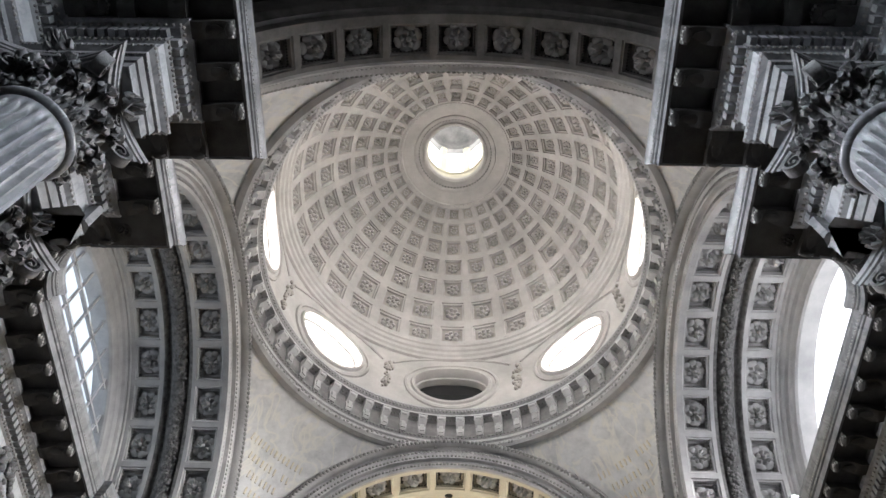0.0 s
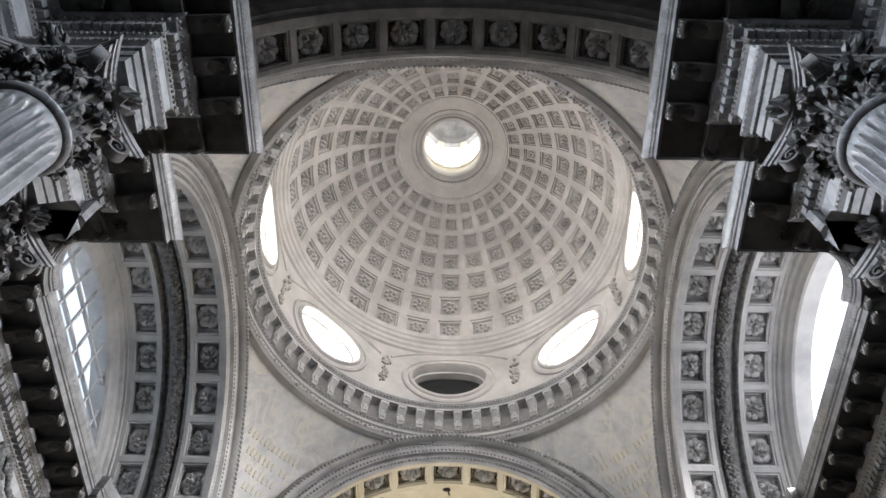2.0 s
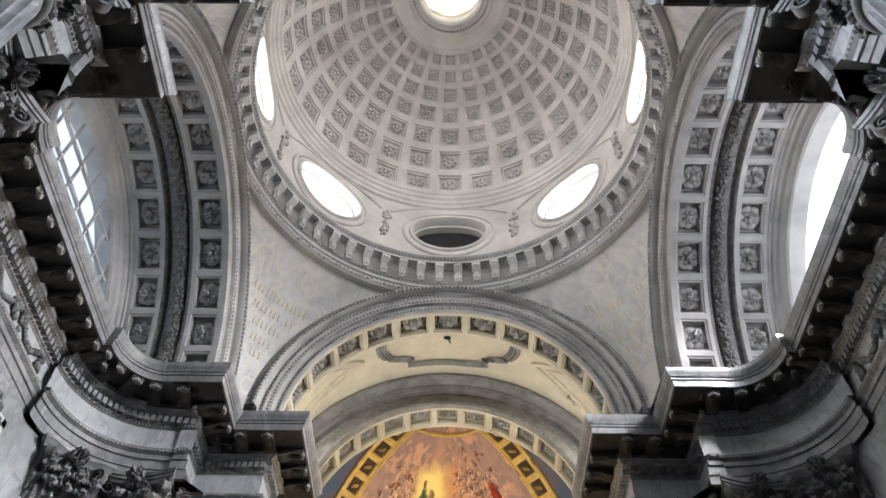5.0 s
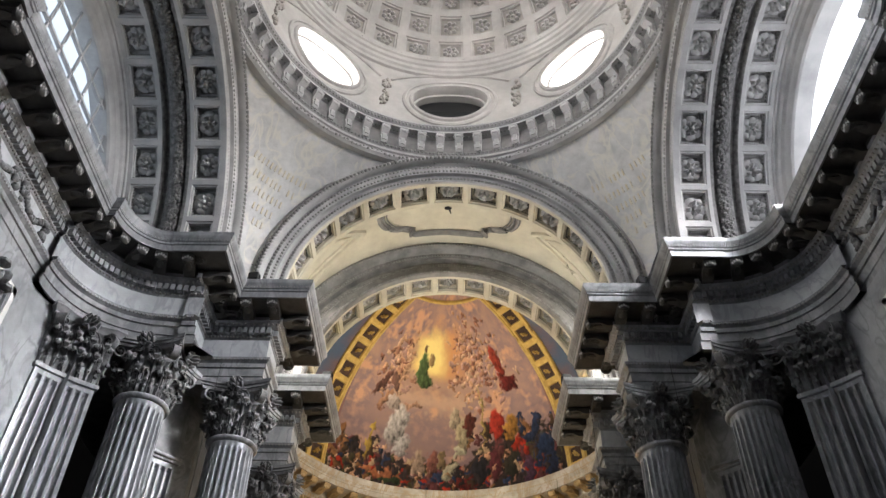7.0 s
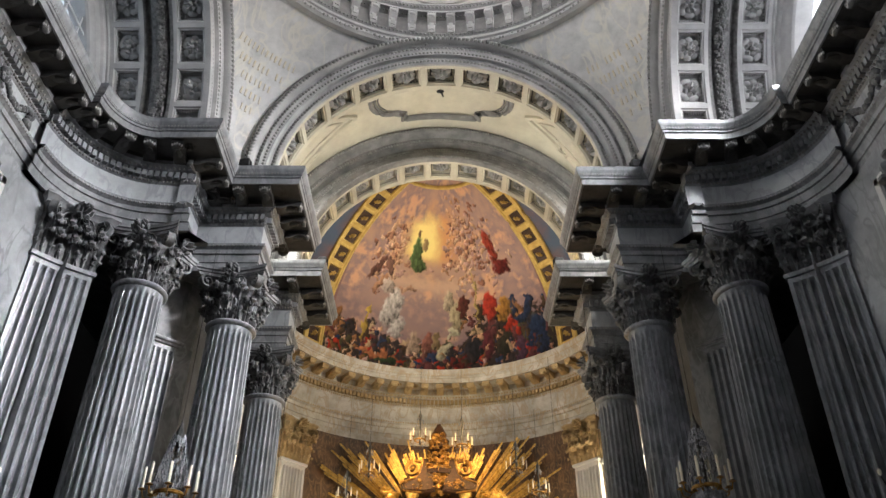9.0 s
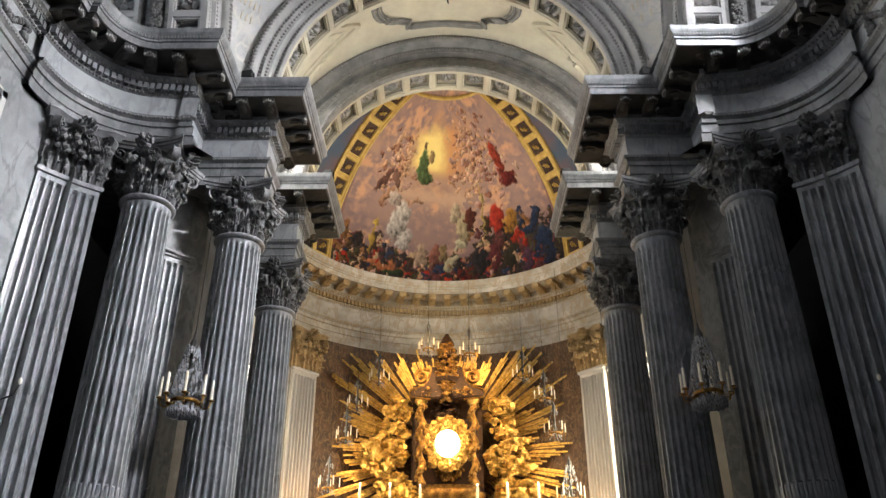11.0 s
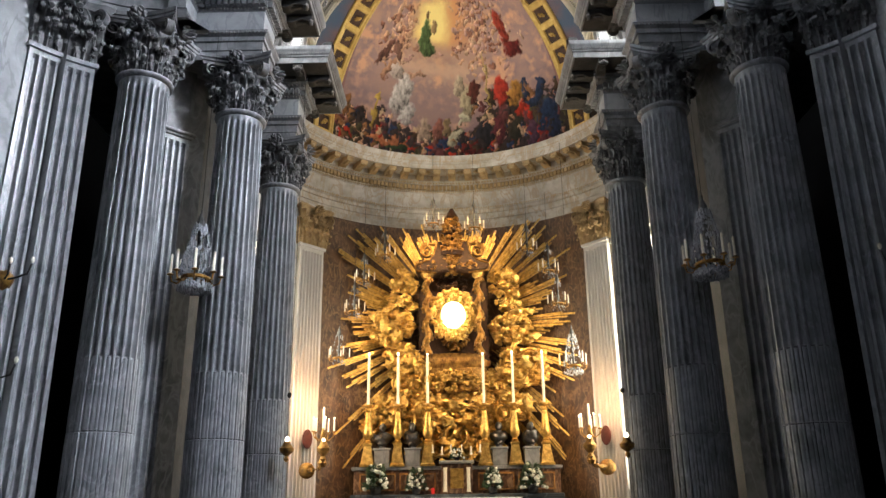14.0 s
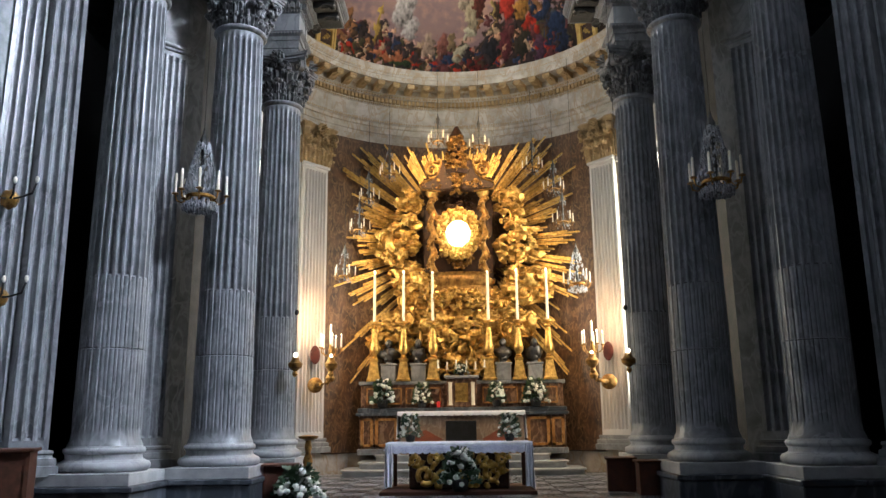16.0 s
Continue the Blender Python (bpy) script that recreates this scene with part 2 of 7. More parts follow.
# ---- mesh tools ----
class Geo:
    """Collects vertices and faces for one mesh."""

    def __init__(self):
        self.v, self.f = [], []

    def add(self, vs, fs):
        k = len(self.v)
        self.v += [tuple(p) for p in vs]
        self.f += [tuple(i + k for i in q) for q in fs]
        return self

    def grid(self, rows, close_u=False, close_v=False):
        """rows of points, joined by quads."""
        n, m, k = len(rows), len(rows[0]), len(self.v)
        for r in rows:
            self.v += [tuple(p) for p in r]
        for i in range(n if close_v else n - 1):
            for j in range(m if close_u else m - 1):
                a, b = i % n, (i + 1) % n
                c, d = j, (j + 1) % m
                self.f.append((k + a * m + c, k + a * m + d, k + b * m + d, k + b * m + c))
        return self

    def box(self, x0, x1, y0, y1, z0, z1, m=None, bev=0.0):
        b = bev
        if b:
            rows = []
            for z, i in ((z0, b), (z0 + b, 0), (z1 - b, 0), (z1, b)):
                rows.append([(x0 + i + b * (i == 0), y0 + i, z), (x1 - i - b * (i == 0), y0 + i, z), (x1 - i, y0 + i + b * (i == 0), z), (x1 - i, y1 - i - b * (i == 0), z),
                             (x1 - i - b * (i == 0), y1 - i, z), (x0 + i + b * (i == 0), y1 - i, z), (x0 + i, y1 - i - b * (i == 0), z), (x0 + i, y0 + i + b * (i == 0), z)])
            if m:
                rows = [[m @ Vector(p) for p in r] for r in rows]
            k = len(self.v)
            self.grid(rows, close_u=True)
            self.f.append(tuple(range(k + 7, k - 1, -1)))
            self.f.append(tuple(range(k + 24, k + 32)))
            return self
        vs = [(x, y, z) for z in (z0, z1) for x, y in ((x0, y0), (x1, y0), (x1, y1), (x0, y1))]
        if m:
            vs = [m @ Vector(p) for p in vs]
        return self.add(vs, [(3, 2, 1, 0), (4, 5, 6, 7), (0, 1, 5, 4), (1, 2, 6, 5), (2, 3, 7, 6), (3, 0, 4, 7)])

    def turn(self, profile, n=24, m=None, cap=True):
        """A turned body from (radius, z) rows."""
        rows = [[(r * math.cos(6.2831853 * j / n), r * math.sin(6.2831853 * j / n), z) for j in range(n)] for r, z in profile]
        if m:
            rows = [[m @ Vector(p) for p in r] for r in rows]
        k = len(self.v)
        self.grid(rows, close_u=True)
        if cap:
            self.f.append(tuple(range(k + n - 1, k - 1, -1)))
            e = k + n * (len(profile) - 1)
            self.f.append(tuple(range(e, e + n)))
        return self

    def tube(self, pts, r, n=6, taper=1.0):
        pts = [Vector(p) for p in pts]
        rows = []
        for i, p in enumerate(pts):
            d = (pts[min(i + 1, len(pts) - 1)] - pts[max(i - 1, 0)]).normalized()
            a = d.orthogonal().normalized()
            b = d.cross(a)
            rr = r * (1 + (taper - 1) * i / max(1, len(pts) - 1))
            rows.append([p + rr * (math.cos(6.2831853 * j / n) * a + math.sin(6.2831853 * j / n) * b) for j in range(n)])
        k = len(self.v)
        self.grid(rows, close_u=True)
        self.f.append(tuple(range(k + n - 1, k - 1, -1)))
        self.f.append(tuple(range(k + n * (len(pts) - 1), k + n * len(pts))))
        return self

    def blob(self, c, rx, ry, rz, n=10, m=7, rough=0.0, seed=0.0):
        rows = []
        for i in range(m + 1):
            th = math.pi * i / m
            row = []
            for j in range(n):
                ph = 6.2831853 * j / n
                d = Vector((math.sin(th) * math.cos(ph), math.sin(th) * math.sin(ph), math.cos(th)))
                k = 1 + (rough * (noise.noise(d * 1.7 + Vector((seed, seed * 1.3, 0))) + 0.45 * noise.noise(d * 4.5 + Vector((seed, 0, seed)))) if rough else 0)
                row.append((c[0] + rx * d.x * k, c[1] + ry * d.y * k, c[2] + rz * d.z * k))
            rows.append(row)
        return self.grid(rows, close_u=True)

    def mesh(self, name, material, smooth=None):
        me = bpy.data.meshes.new(name)
        me.from_pydata(self.v, [], self.f)
        if material:
            me.materials.append(material)
        if smooth is not None:
            me.polygons.foreach_set("use_smooth", [True] * len(me.polygons))
            me.update()
            me.set_sharp_from_angle(angle=radians(smooth))
        me.update()
        return me


def thing(name, label, category, group="", at=None):
    ob = tagged(new(name), label, category, group)
    if at is not None:
        ob.matrix_world = at
    return ob


def part(name, geo, material, parent, label="", smooth=40, at=None, kind=""):
    me = geo if isinstance(geo, bpy.types.Mesh) else geo.mesh(name, material, smooth)
    ob = new(name, me)
    ob.parent = parent
    if at is not None:
        ob.matrix_basis = at
    if label or kind:
        tagged(ob, label, "", "", kind)
    return ob


def structure(name, geo, material, label, smooth=40, category=""):
    return tagged(new(name, geo.mesh(name, material, smooth)), label, category or name.split("_")[0], "", "structure")


def weld(ob):
    """Joins the cells of a coffered surface into one skin."""
    bm = bmesh.new()
    bm.from_mesh(ob.data)
    bmesh.ops.remove_doubles(bm, verts=bm.verts, dist=0.0005)
    bm.to_mesh(ob.data)
    bm.free()
    return ob


def offset_path(pts, d, closed=False):
    """The plan line moved d to the right of its way, with mitred corners."""
    out, n = [], len(pts)
    for i in range(n):
        p = Vector(pts[i])
        a = Vector(pts[i - 1]) if (i > 0 or closed) else None
        b = Vector(pts[(i + 1) % n]) if (i < n - 1 or closed) else None
        n1 = n2 = None
        if a is not None:
            e = (p - a).normalized()
            n1 = Vector((e.y, -e.x))
        if b is not None:
            e = (b - p).normalized()
            n2 = Vector((e.y, -e.x))
        n1, n2 = n1 or n2, n2 or n1
        q = n1 + n2
        out.append(p + q * (d * 2 / max(q.length_squared, 0.2)))
    return out


def sweep(geo, pts, profile, closed=False):
    """A moulding: profile rows (d, z) along a plan line, d to the right of its way."""
    rows = []
    for d, z in profile:
        rows.append([(p.x, p.y, z) for p in offset_path(pts, d, closed)])
    return geo.grid(rows, close_u=closed)


def arc(cx, cy, r, a0, a1, n):
    return [(cx + r * math.cos(radians(a0 + (a1 - a0) * i / n)), cy + r * math.sin(radians(a0 + (a1 - a0) * i / n))) for i in range(n + 1)]

# ---- the large structure ----
YC = 8.0          # centre of the crossing
TOP = 12.0        # top of the great cornice
ZA = 12.1         # springing of the great arches
R_IN, R_OUT, PLANE = 3.5, 4.12, 4.6
AX, AY, AR = 0.0, 17.25, 4.5   # apse, edge of its cornice


def world_arm(k):
    """Local x across, y outwards from the crossing's centre."""
    return pose(0, YC, 0, 0, 0, 90 * k)


def semi(r, w, z0=ZA, n=56, foot=0.25):
    pts = [(r, w, z0 - foot)] + [(r * math.cos(math.pi * i / n), w, z0 + r * math.sin(math.pi * i / n)) for i in range(n + 1)] + [(-r, w, z0 - foot)]
    return pts


def arch_band(profile, n=56, z0=ZA, foot=0.25):
    g = Geo()
    g.grid([semi(r, w, z0, n, foot) for r, w in profile])
    return g


def coffer_soffit(r, w0, w1, n, z0=ZA):
    """A coffered band on the inside of an arch, as one mesh."""
    g = Geo()
    da = math.pi / n

    def P(a, w, rr):
        return (rr * math.cos(a), w, z0 + rr * math.sin(a))

    m, d = 0.10, 0.20
    for i in range(n):
        a0, a1 = i * da, (i + 1) * da
        b = m / r
        rings = []
        for ia, iw, rr in ((0, 0, r), (b * 0.55, m * 0.8, r), (b * 0.75, m * 1.0, r + 0.03), (b * 1.0, m * 1.25, r + 0.03), (b * 1.15, m * 1.4, r + d), (b * 1.5, m * 1.8, r + d + 0.03)):
            A0, A1, W0, W1 = a0 + ia, a1 - ia, w0 + iw, w1 - iw
            k = 4
            ring = [P(A0 + (A1 - A0) * j / k, W0, rr) for j in range(k)] + [P(A1, W0 + (W1 - W0) * j / k, rr) for j in range(k)]
            ring += [P(A1 + (A0 - A1) * j / k, W1, rr) for j in range(k)] + [P(A0, W1 + (W0 - W1) * j / k, rr) for j in range(k)]
            rings.append(ring)
        k = len(g.v)
        g.grid(rings, close_u=True)
        e = k + 16 * (len(rings) - 1)
        g.f.append(tuple(range(e, e + 16)))
    for s in (0, 1):
        a = s * math.pi
        x = r * math.cos(a)
        g.add([(x, w0, z0), (x, w1, z0), (x, w1, z0 - 0.25), (x, w0, z0 - 0.25)], [(0, 1, 2, 3)])
    return g


def coffer_grounds(parent, r, w0, w1, n, m, label="coffer ground coloured dark for its shade"):
    """The sunk square behind each flower of a coffered band, coloured to paint in the shade of the recess."""
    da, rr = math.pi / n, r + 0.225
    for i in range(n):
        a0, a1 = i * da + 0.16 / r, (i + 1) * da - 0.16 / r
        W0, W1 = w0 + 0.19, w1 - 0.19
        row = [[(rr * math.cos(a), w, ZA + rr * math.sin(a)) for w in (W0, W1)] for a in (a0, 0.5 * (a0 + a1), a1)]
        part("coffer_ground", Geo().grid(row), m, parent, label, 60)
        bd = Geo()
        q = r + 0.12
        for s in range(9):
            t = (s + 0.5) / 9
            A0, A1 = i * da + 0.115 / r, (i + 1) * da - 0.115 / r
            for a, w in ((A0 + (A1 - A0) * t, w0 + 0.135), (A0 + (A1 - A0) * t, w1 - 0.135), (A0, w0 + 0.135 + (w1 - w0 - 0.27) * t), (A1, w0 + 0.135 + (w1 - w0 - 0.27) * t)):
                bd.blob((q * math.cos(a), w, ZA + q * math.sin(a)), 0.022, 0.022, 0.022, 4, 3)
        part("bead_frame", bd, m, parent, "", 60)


def rosette_geo(r, petals=8, depth=0.07):
    """A carved flower: two whorls of cupped petals and a button, facing +z."""
    g = Geo()
    for ring, (r0, r1, n, lift) in enumerate(((0.25, 1.0, petals, 0.35), (0.12, 0.62, petals, 0.9))):
        for i in range(n):
            a = 6.2831853 * (i + 0.5 * ring) / n
            ca, sa = math.cos(a), math.sin(a)
            wd = math.pi * r1 / n * 0.85
            rows = []
            for t, ww, h in ((0, 0.35, 0.2), (0.45, 0.9, 0.9), (0.8, 0.95, 1.0), (1.0, 0.45, 0.55)):
                rr = (r0 + (r1 - r0) * t) * r
                row = []
                for u, hh in ((-1, 0.35), (0, 1.0), (1, 0.35)):
                    x, y = rr, u * wd * ww * r
                    row.append((x * ca - y * sa, x * sa + y * ca, depth * h * hh * (0.6 + lift)))
                rows.append(row)
            g.grid(rows)
    g.blob((0, 0, depth * 1.0), r * 0.2, r * 0.2, depth * 0.7, 8, 5)
    return g


ROSE = rosette_geo(0.25, 8, 0.11).mesh("rosette", STUCCO, 60)
ROSE_B = rosette_geo(0.26, 6, 0.13).mesh("rosette", STUCCO, 60)
ROSE_C = rosette_geo(0.22, 7, 0.08).mesh("rosette", STUCCO, 60)


def arch_roses(parent, r, w, n, meshes, z0=ZA):
    for i in range(n):
        a = math.pi * (i + 0.5) / n
        m = Matrix.Translation((r * math.cos(a), w, z0 + r * math.sin(a))) @ Matrix.Rotation(math.pi / 2 - a, 4, "Y") @ Matrix.Rotation(math.pi, 4, "X") @ Matrix.Rotation(0.7 * i, 4, "Z")
        part("rosette", meshes[i % len(meshes)], None, parent, at=m)


ARCHIVOLT = [(4.16, 4.8), (4.16, 4.52), (4.10, 4.44), (4.03, 4.43), (3.99, 4.50), (3.99, 4.60), (3.95, 4.65), (3.89, 4.65), (3.87, 4.59), (3.84, 4.61), (3.72, 4.63), (3.70, 4.71), (3.66, 4.74), (3.57, 4.74), (3.55, 4.70), (3.5, 4.73), (3.5, 4.78)]
NAMES = ("far", "left", "near", "right")
for k in range(4):
    side = k in (1, 3)
    arch = structure("arch_" + NAMES[k], arch_band(ARCHIVOLT), STUCCO, "moulded grey stucco arch under the dome", 30, "arch")
    arch.matrix_world = world_arm(k)
    sof = coffer_soffit(R_IN, 4.78, 5.5, 13)
    # the near arch gets darker stucco, its shade put into the colour
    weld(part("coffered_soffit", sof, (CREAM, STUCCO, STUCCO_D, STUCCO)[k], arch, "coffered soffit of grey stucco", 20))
    coffer_grounds(arch, R_IN, 4.78, 5.5, 13, (SHADED, STUCCO_D, SHADED, STUCCO_D)[k])
    arch_roses(arch, R_IN + 0.20, 5.14, 13, (ROSE, ROSE_B))
    # egg mouldings along the archivolt
    egg = Geo()
    for i in range(132):
        a = math.pi * (i + 0.5) / 132
        for rr, ww, s in ((3.92, 4.64, 0.058), (4.065, 4.43, 0.056), (3.61, 4.735, 0.045), (3.78, 4.625, 0.04), (4.145, 4.50, 0.034)):
            egg.blob((rr * math.cos(a), ww, ZA + rr * math.sin(a)), s, s * 0.8, s, 5, 3)
    part("carved_bead_row", egg, CARVED, arch, "row of carved beads", 60, kind="stuff")
    if side:
        band = arch_band([(3.5, 5.5), (3.5, 5.56), (3.62, 5.58), (3.62, 5.62), (3.55, 5.66), (3.48, 5.74), (3.46, 5.80), (3.48, 5.88), (3.56, 5.95), (3.62, 5.98), (3.62, 6.03), (3.52, 6.05), (3.5, 6.1)])
        part("garland_band", band, GARLAND, arch, "dark torus moulding carved as a garland", 60)
        gar = Geo()
        for i in range(1000):
            a = math.pi * (i + random.random()) / 1000
            ww = 5.77 + random.uniform(-0.13, 0.13)
            rr = 3.45 + 0.02 * random.random() + abs(ww - 5.77) * 0.5
            s = random.uniform(0.025, 0.05)
            gar.blob((rr * math.cos(a), ww, ZA + rr * math.sin(a)), s, s, s, 5, 3)
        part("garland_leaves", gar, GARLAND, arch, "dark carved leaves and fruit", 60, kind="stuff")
        sof2 = coffer_soffit(R_IN, 6.1, 6.8, 13)
        weld(part("inner_coffered_soffit", sof2, STUCCO, arch, "inner coffered soffit of grey stucco", 20))
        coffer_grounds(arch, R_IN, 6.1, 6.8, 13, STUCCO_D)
        arch_roses(arch, R_IN + 0.20, 6.45, 13, (ROSE_B, ROSE))
        # splayed frame of the lunette window
        part("lunette_frame", arch_band([(3.5, 6.8), (3.46, 6.82), (3.46, 6.86), (3.38, 6.88), (3.34, 6.93), (3.22, 6.96), (3.18, 7.0), (3.08, 7.03), (3.05, 7.08), (3.05, 7.45)]), STUCCO, arch, "", 30)
    elif k == 0:
        part("back_mould", arch_band([(3.5, 5.5), (3.5, 5.54), (3.6, 5.56), (3.6, 5.62), (4.6, 5.64)]), CREAM, arch, "", 30)
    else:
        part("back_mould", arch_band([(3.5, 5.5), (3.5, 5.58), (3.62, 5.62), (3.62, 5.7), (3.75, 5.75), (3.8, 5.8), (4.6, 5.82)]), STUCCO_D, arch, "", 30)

# pendentives between the arches
for k in range(4):
    g = Geo()
    rows = []
    for i in range(25):
        q = math.pi / 2 * i / 24
        s, z = R_OUT * math.cos(q), ZA + R_OUT * math.sin(q)
        rho = math.hypot(PLANE, s)
        a0, a1 = math.atan2(PLANE, s), math.atan2(s, PLANE)
        rows.append([(-rho * math.cos(a0 + (a1 - a0) * j / 24), rho * math.sin(a0 + (a1 - a0) * j / 24), z) for j in range(25)])
    rows.insert(0, [(x, y, ZA - 0.3) for x, y, z in rows[0]])
    g.grid(rows)
    pd = structure("pendentive_%d" % (k + 1), g, BLOTCHY, "blotched pale marble pendentive with faded gold lines of lettering", 60, "pendentive")
    pd.matrix_world = world_arm(k)
    # raised border
    for sgn in (0, 1):
        b = Geo()
        pts = []
        for i in range(2, 24):
            q = math.pi / 2 * i / 24
            s, z = R_OUT * math.cos(q), ZA + R_OUT * math.sin(q)
            rho = math.hypot(PLANE, s) - 0.015
            a0, a1 = math.atan2(PLANE, s), math.atan2(s, PLANE)
            t = 0.16 / max(0.3, abs(a0 - a1) * rho)
            if t > 0.45:
                continue
            a = a0 + (a1 - a0) * (t if sgn else 1 - t)
            pts.append((-rho * math.cos(a), rho * math.sin(a), z))
        b.tube(pts, 0.025, 5)
        part("border_moulding", b, STUCCO, pd, "thin grey border moulding")
    # lettering too faint to read: rows of short gold bars
    let = Geo()
    rnd = random.Random(k)
    for row in range(6):
        z = 14.95 - row * 0.33
        q = math.asin((z - ZA) / R_OUT)
        s = R_OUT * math.cos(q)
        rho = math.hypot(PLANE, s) - 0.012
        a0, a1 = math.atan2(PLANE, s), math.atan2(s, PLANE)
        span = abs(a0 - a1) * rho
        use = min(span - 0.7, (2.2, 2.2, 1.7, 1.2, 1.0, 0.8)[row])
        if use < 0.25:
            continue
        n = int(use / 0.115)
        for i in range(n):
            if rnd.random() < 0.16:
                continue
            a = 0.5 * (a0 + a1) + (i - n / 2 + 0.5) * 0.115 / rho
            q2 = math.asin((z + 0.05 - ZA) / R_OUT)
            rho2 = math.hypot(PLANE, R_OUT * math.cos(q2)) - 0.012
            p0 = Vector((-rho * math.cos(a), rho * math.sin(a), z))
            up = (Vector((-rho2 * math.cos(a), rho2 * math.sin(a), z + 0.05)) - p0).normalized()
            rt = Vector((math.sin(a), math.cos(a), 0))
            nn = rt.cross(up)
            m = Matrix(((rt.x, nn.x, up.x, p0.x), (rt.y, nn.y, up.y, p0.y), (rt.z, nn.z, up.z, p0.z), (0, 0, 0, 1)))
            let.box(-0.016 * rnd.uniform(0.6, 1.8), 0.016, -0.008, 0.008, -0.08, 0.08, m)
    part("lettering", let, LETTER, pd, "faded gold bars in place of lettering", None)


def ring(profile, n=112, cx=0.0, cy=YC):
    return Geo().grid([[(cx + r * math.cos(6.2831853 * j / n), cy + r * math.sin(6.2831853 * j / n), z) for j in range(n)] for r, z in profile], close_u=True)


# ring cornice on brackets over the pendentives
rc = structure("ring_cornice", ring([(4.75, 16.0), (4.62, 16.02), (4.55, 16.08), (4.55, 16.16), (4.62, 16.2), (4.66, 16.24), (4.58, 16.28), (4.58, 16.36), (4.52, 16.4), (4.56, 16.42), (4.58, 16.95), (4.50, 16.98), (4.46, 17.0), (4.36, 17.0), (4.36, 17.06), (4.32, 17.08), (4.26, 17.14), (4.26, 17.18), (4.6, 17.2)]), STUCCO, "circular grey cornice on carved brackets", 30, "cornice")
# darker band that paints the gaps between brackets as shaded
part("ring_frieze", ring([(4.553, 16.44), (4.567, 16.94)]), STUCCO_D, rc, "frieze darkened in colour for the shade behind the brackets", 60)
br = Geo()
prof = [(4.60, 16.44), (4.50, 16.44), (4.46, 16.50), (4.47, 16.60), (4.50, 16.70), (4.46, 16.78), (4.37, 16.84), (4.34, 16.92), (4.36, 16.99), (4.60, 16.99)]
br.grid([[(-0.11 * (0.75 + 0.25 * (z - 16.44) / 0.55) * s, r, z) for r, z in prof] for s in (1, 0.96, -0.96, -1)])
br.f.append(tuple(range(len(prof))))
br.f.append(tuple(range(4 * len(prof) - 1, 3 * len(prof) - 1, -1)))
br.box(-0.05, 0.05, 4.44, 4.5, 16.5, 16.72)
br.blob((0, 4.36, 16.9), 0.10, 0.03, 0.05, 6, 4)
BRACKET = br.mesh("bracket", STUCCO, 40)
for i in range(60):
    part("bracket", BRACKET, None, rc, at=pose(0, YC, 0, 0, 0, 360 * (i + 0.5) / 60))
tor = Geo()
for i in range(260):
    a = 6.2831853 * (i + random.random() * 0.5) / 260
    s = random.uniform(0.03, 0.05)
    tor.blob((4.56 * math.cos(a), YC + 4.56 * math.sin(a), 16.12 + random.uniform(-0.04, 0.04)), s, s, s, 5, 3)
for rr, zz, n, sz in ((4.30, 17.105, 300, 0.03), (4.64, 16.22, 300, 0.036), (4.53, 16.40, 300, 0.03), (4.48, 16.99, 300, 0.028)):
    for i in range(n):
        a = 6.2831853 * i / n
        tor.blob((rr * math.cos(a), YC + rr * math.sin(a), zz), sz, sz, sz, 5, 3)
part("carved_leaf_torus", tor, CARVED, rc, "dusty carved leaf and bead mouldings", 60, kind="stuff")

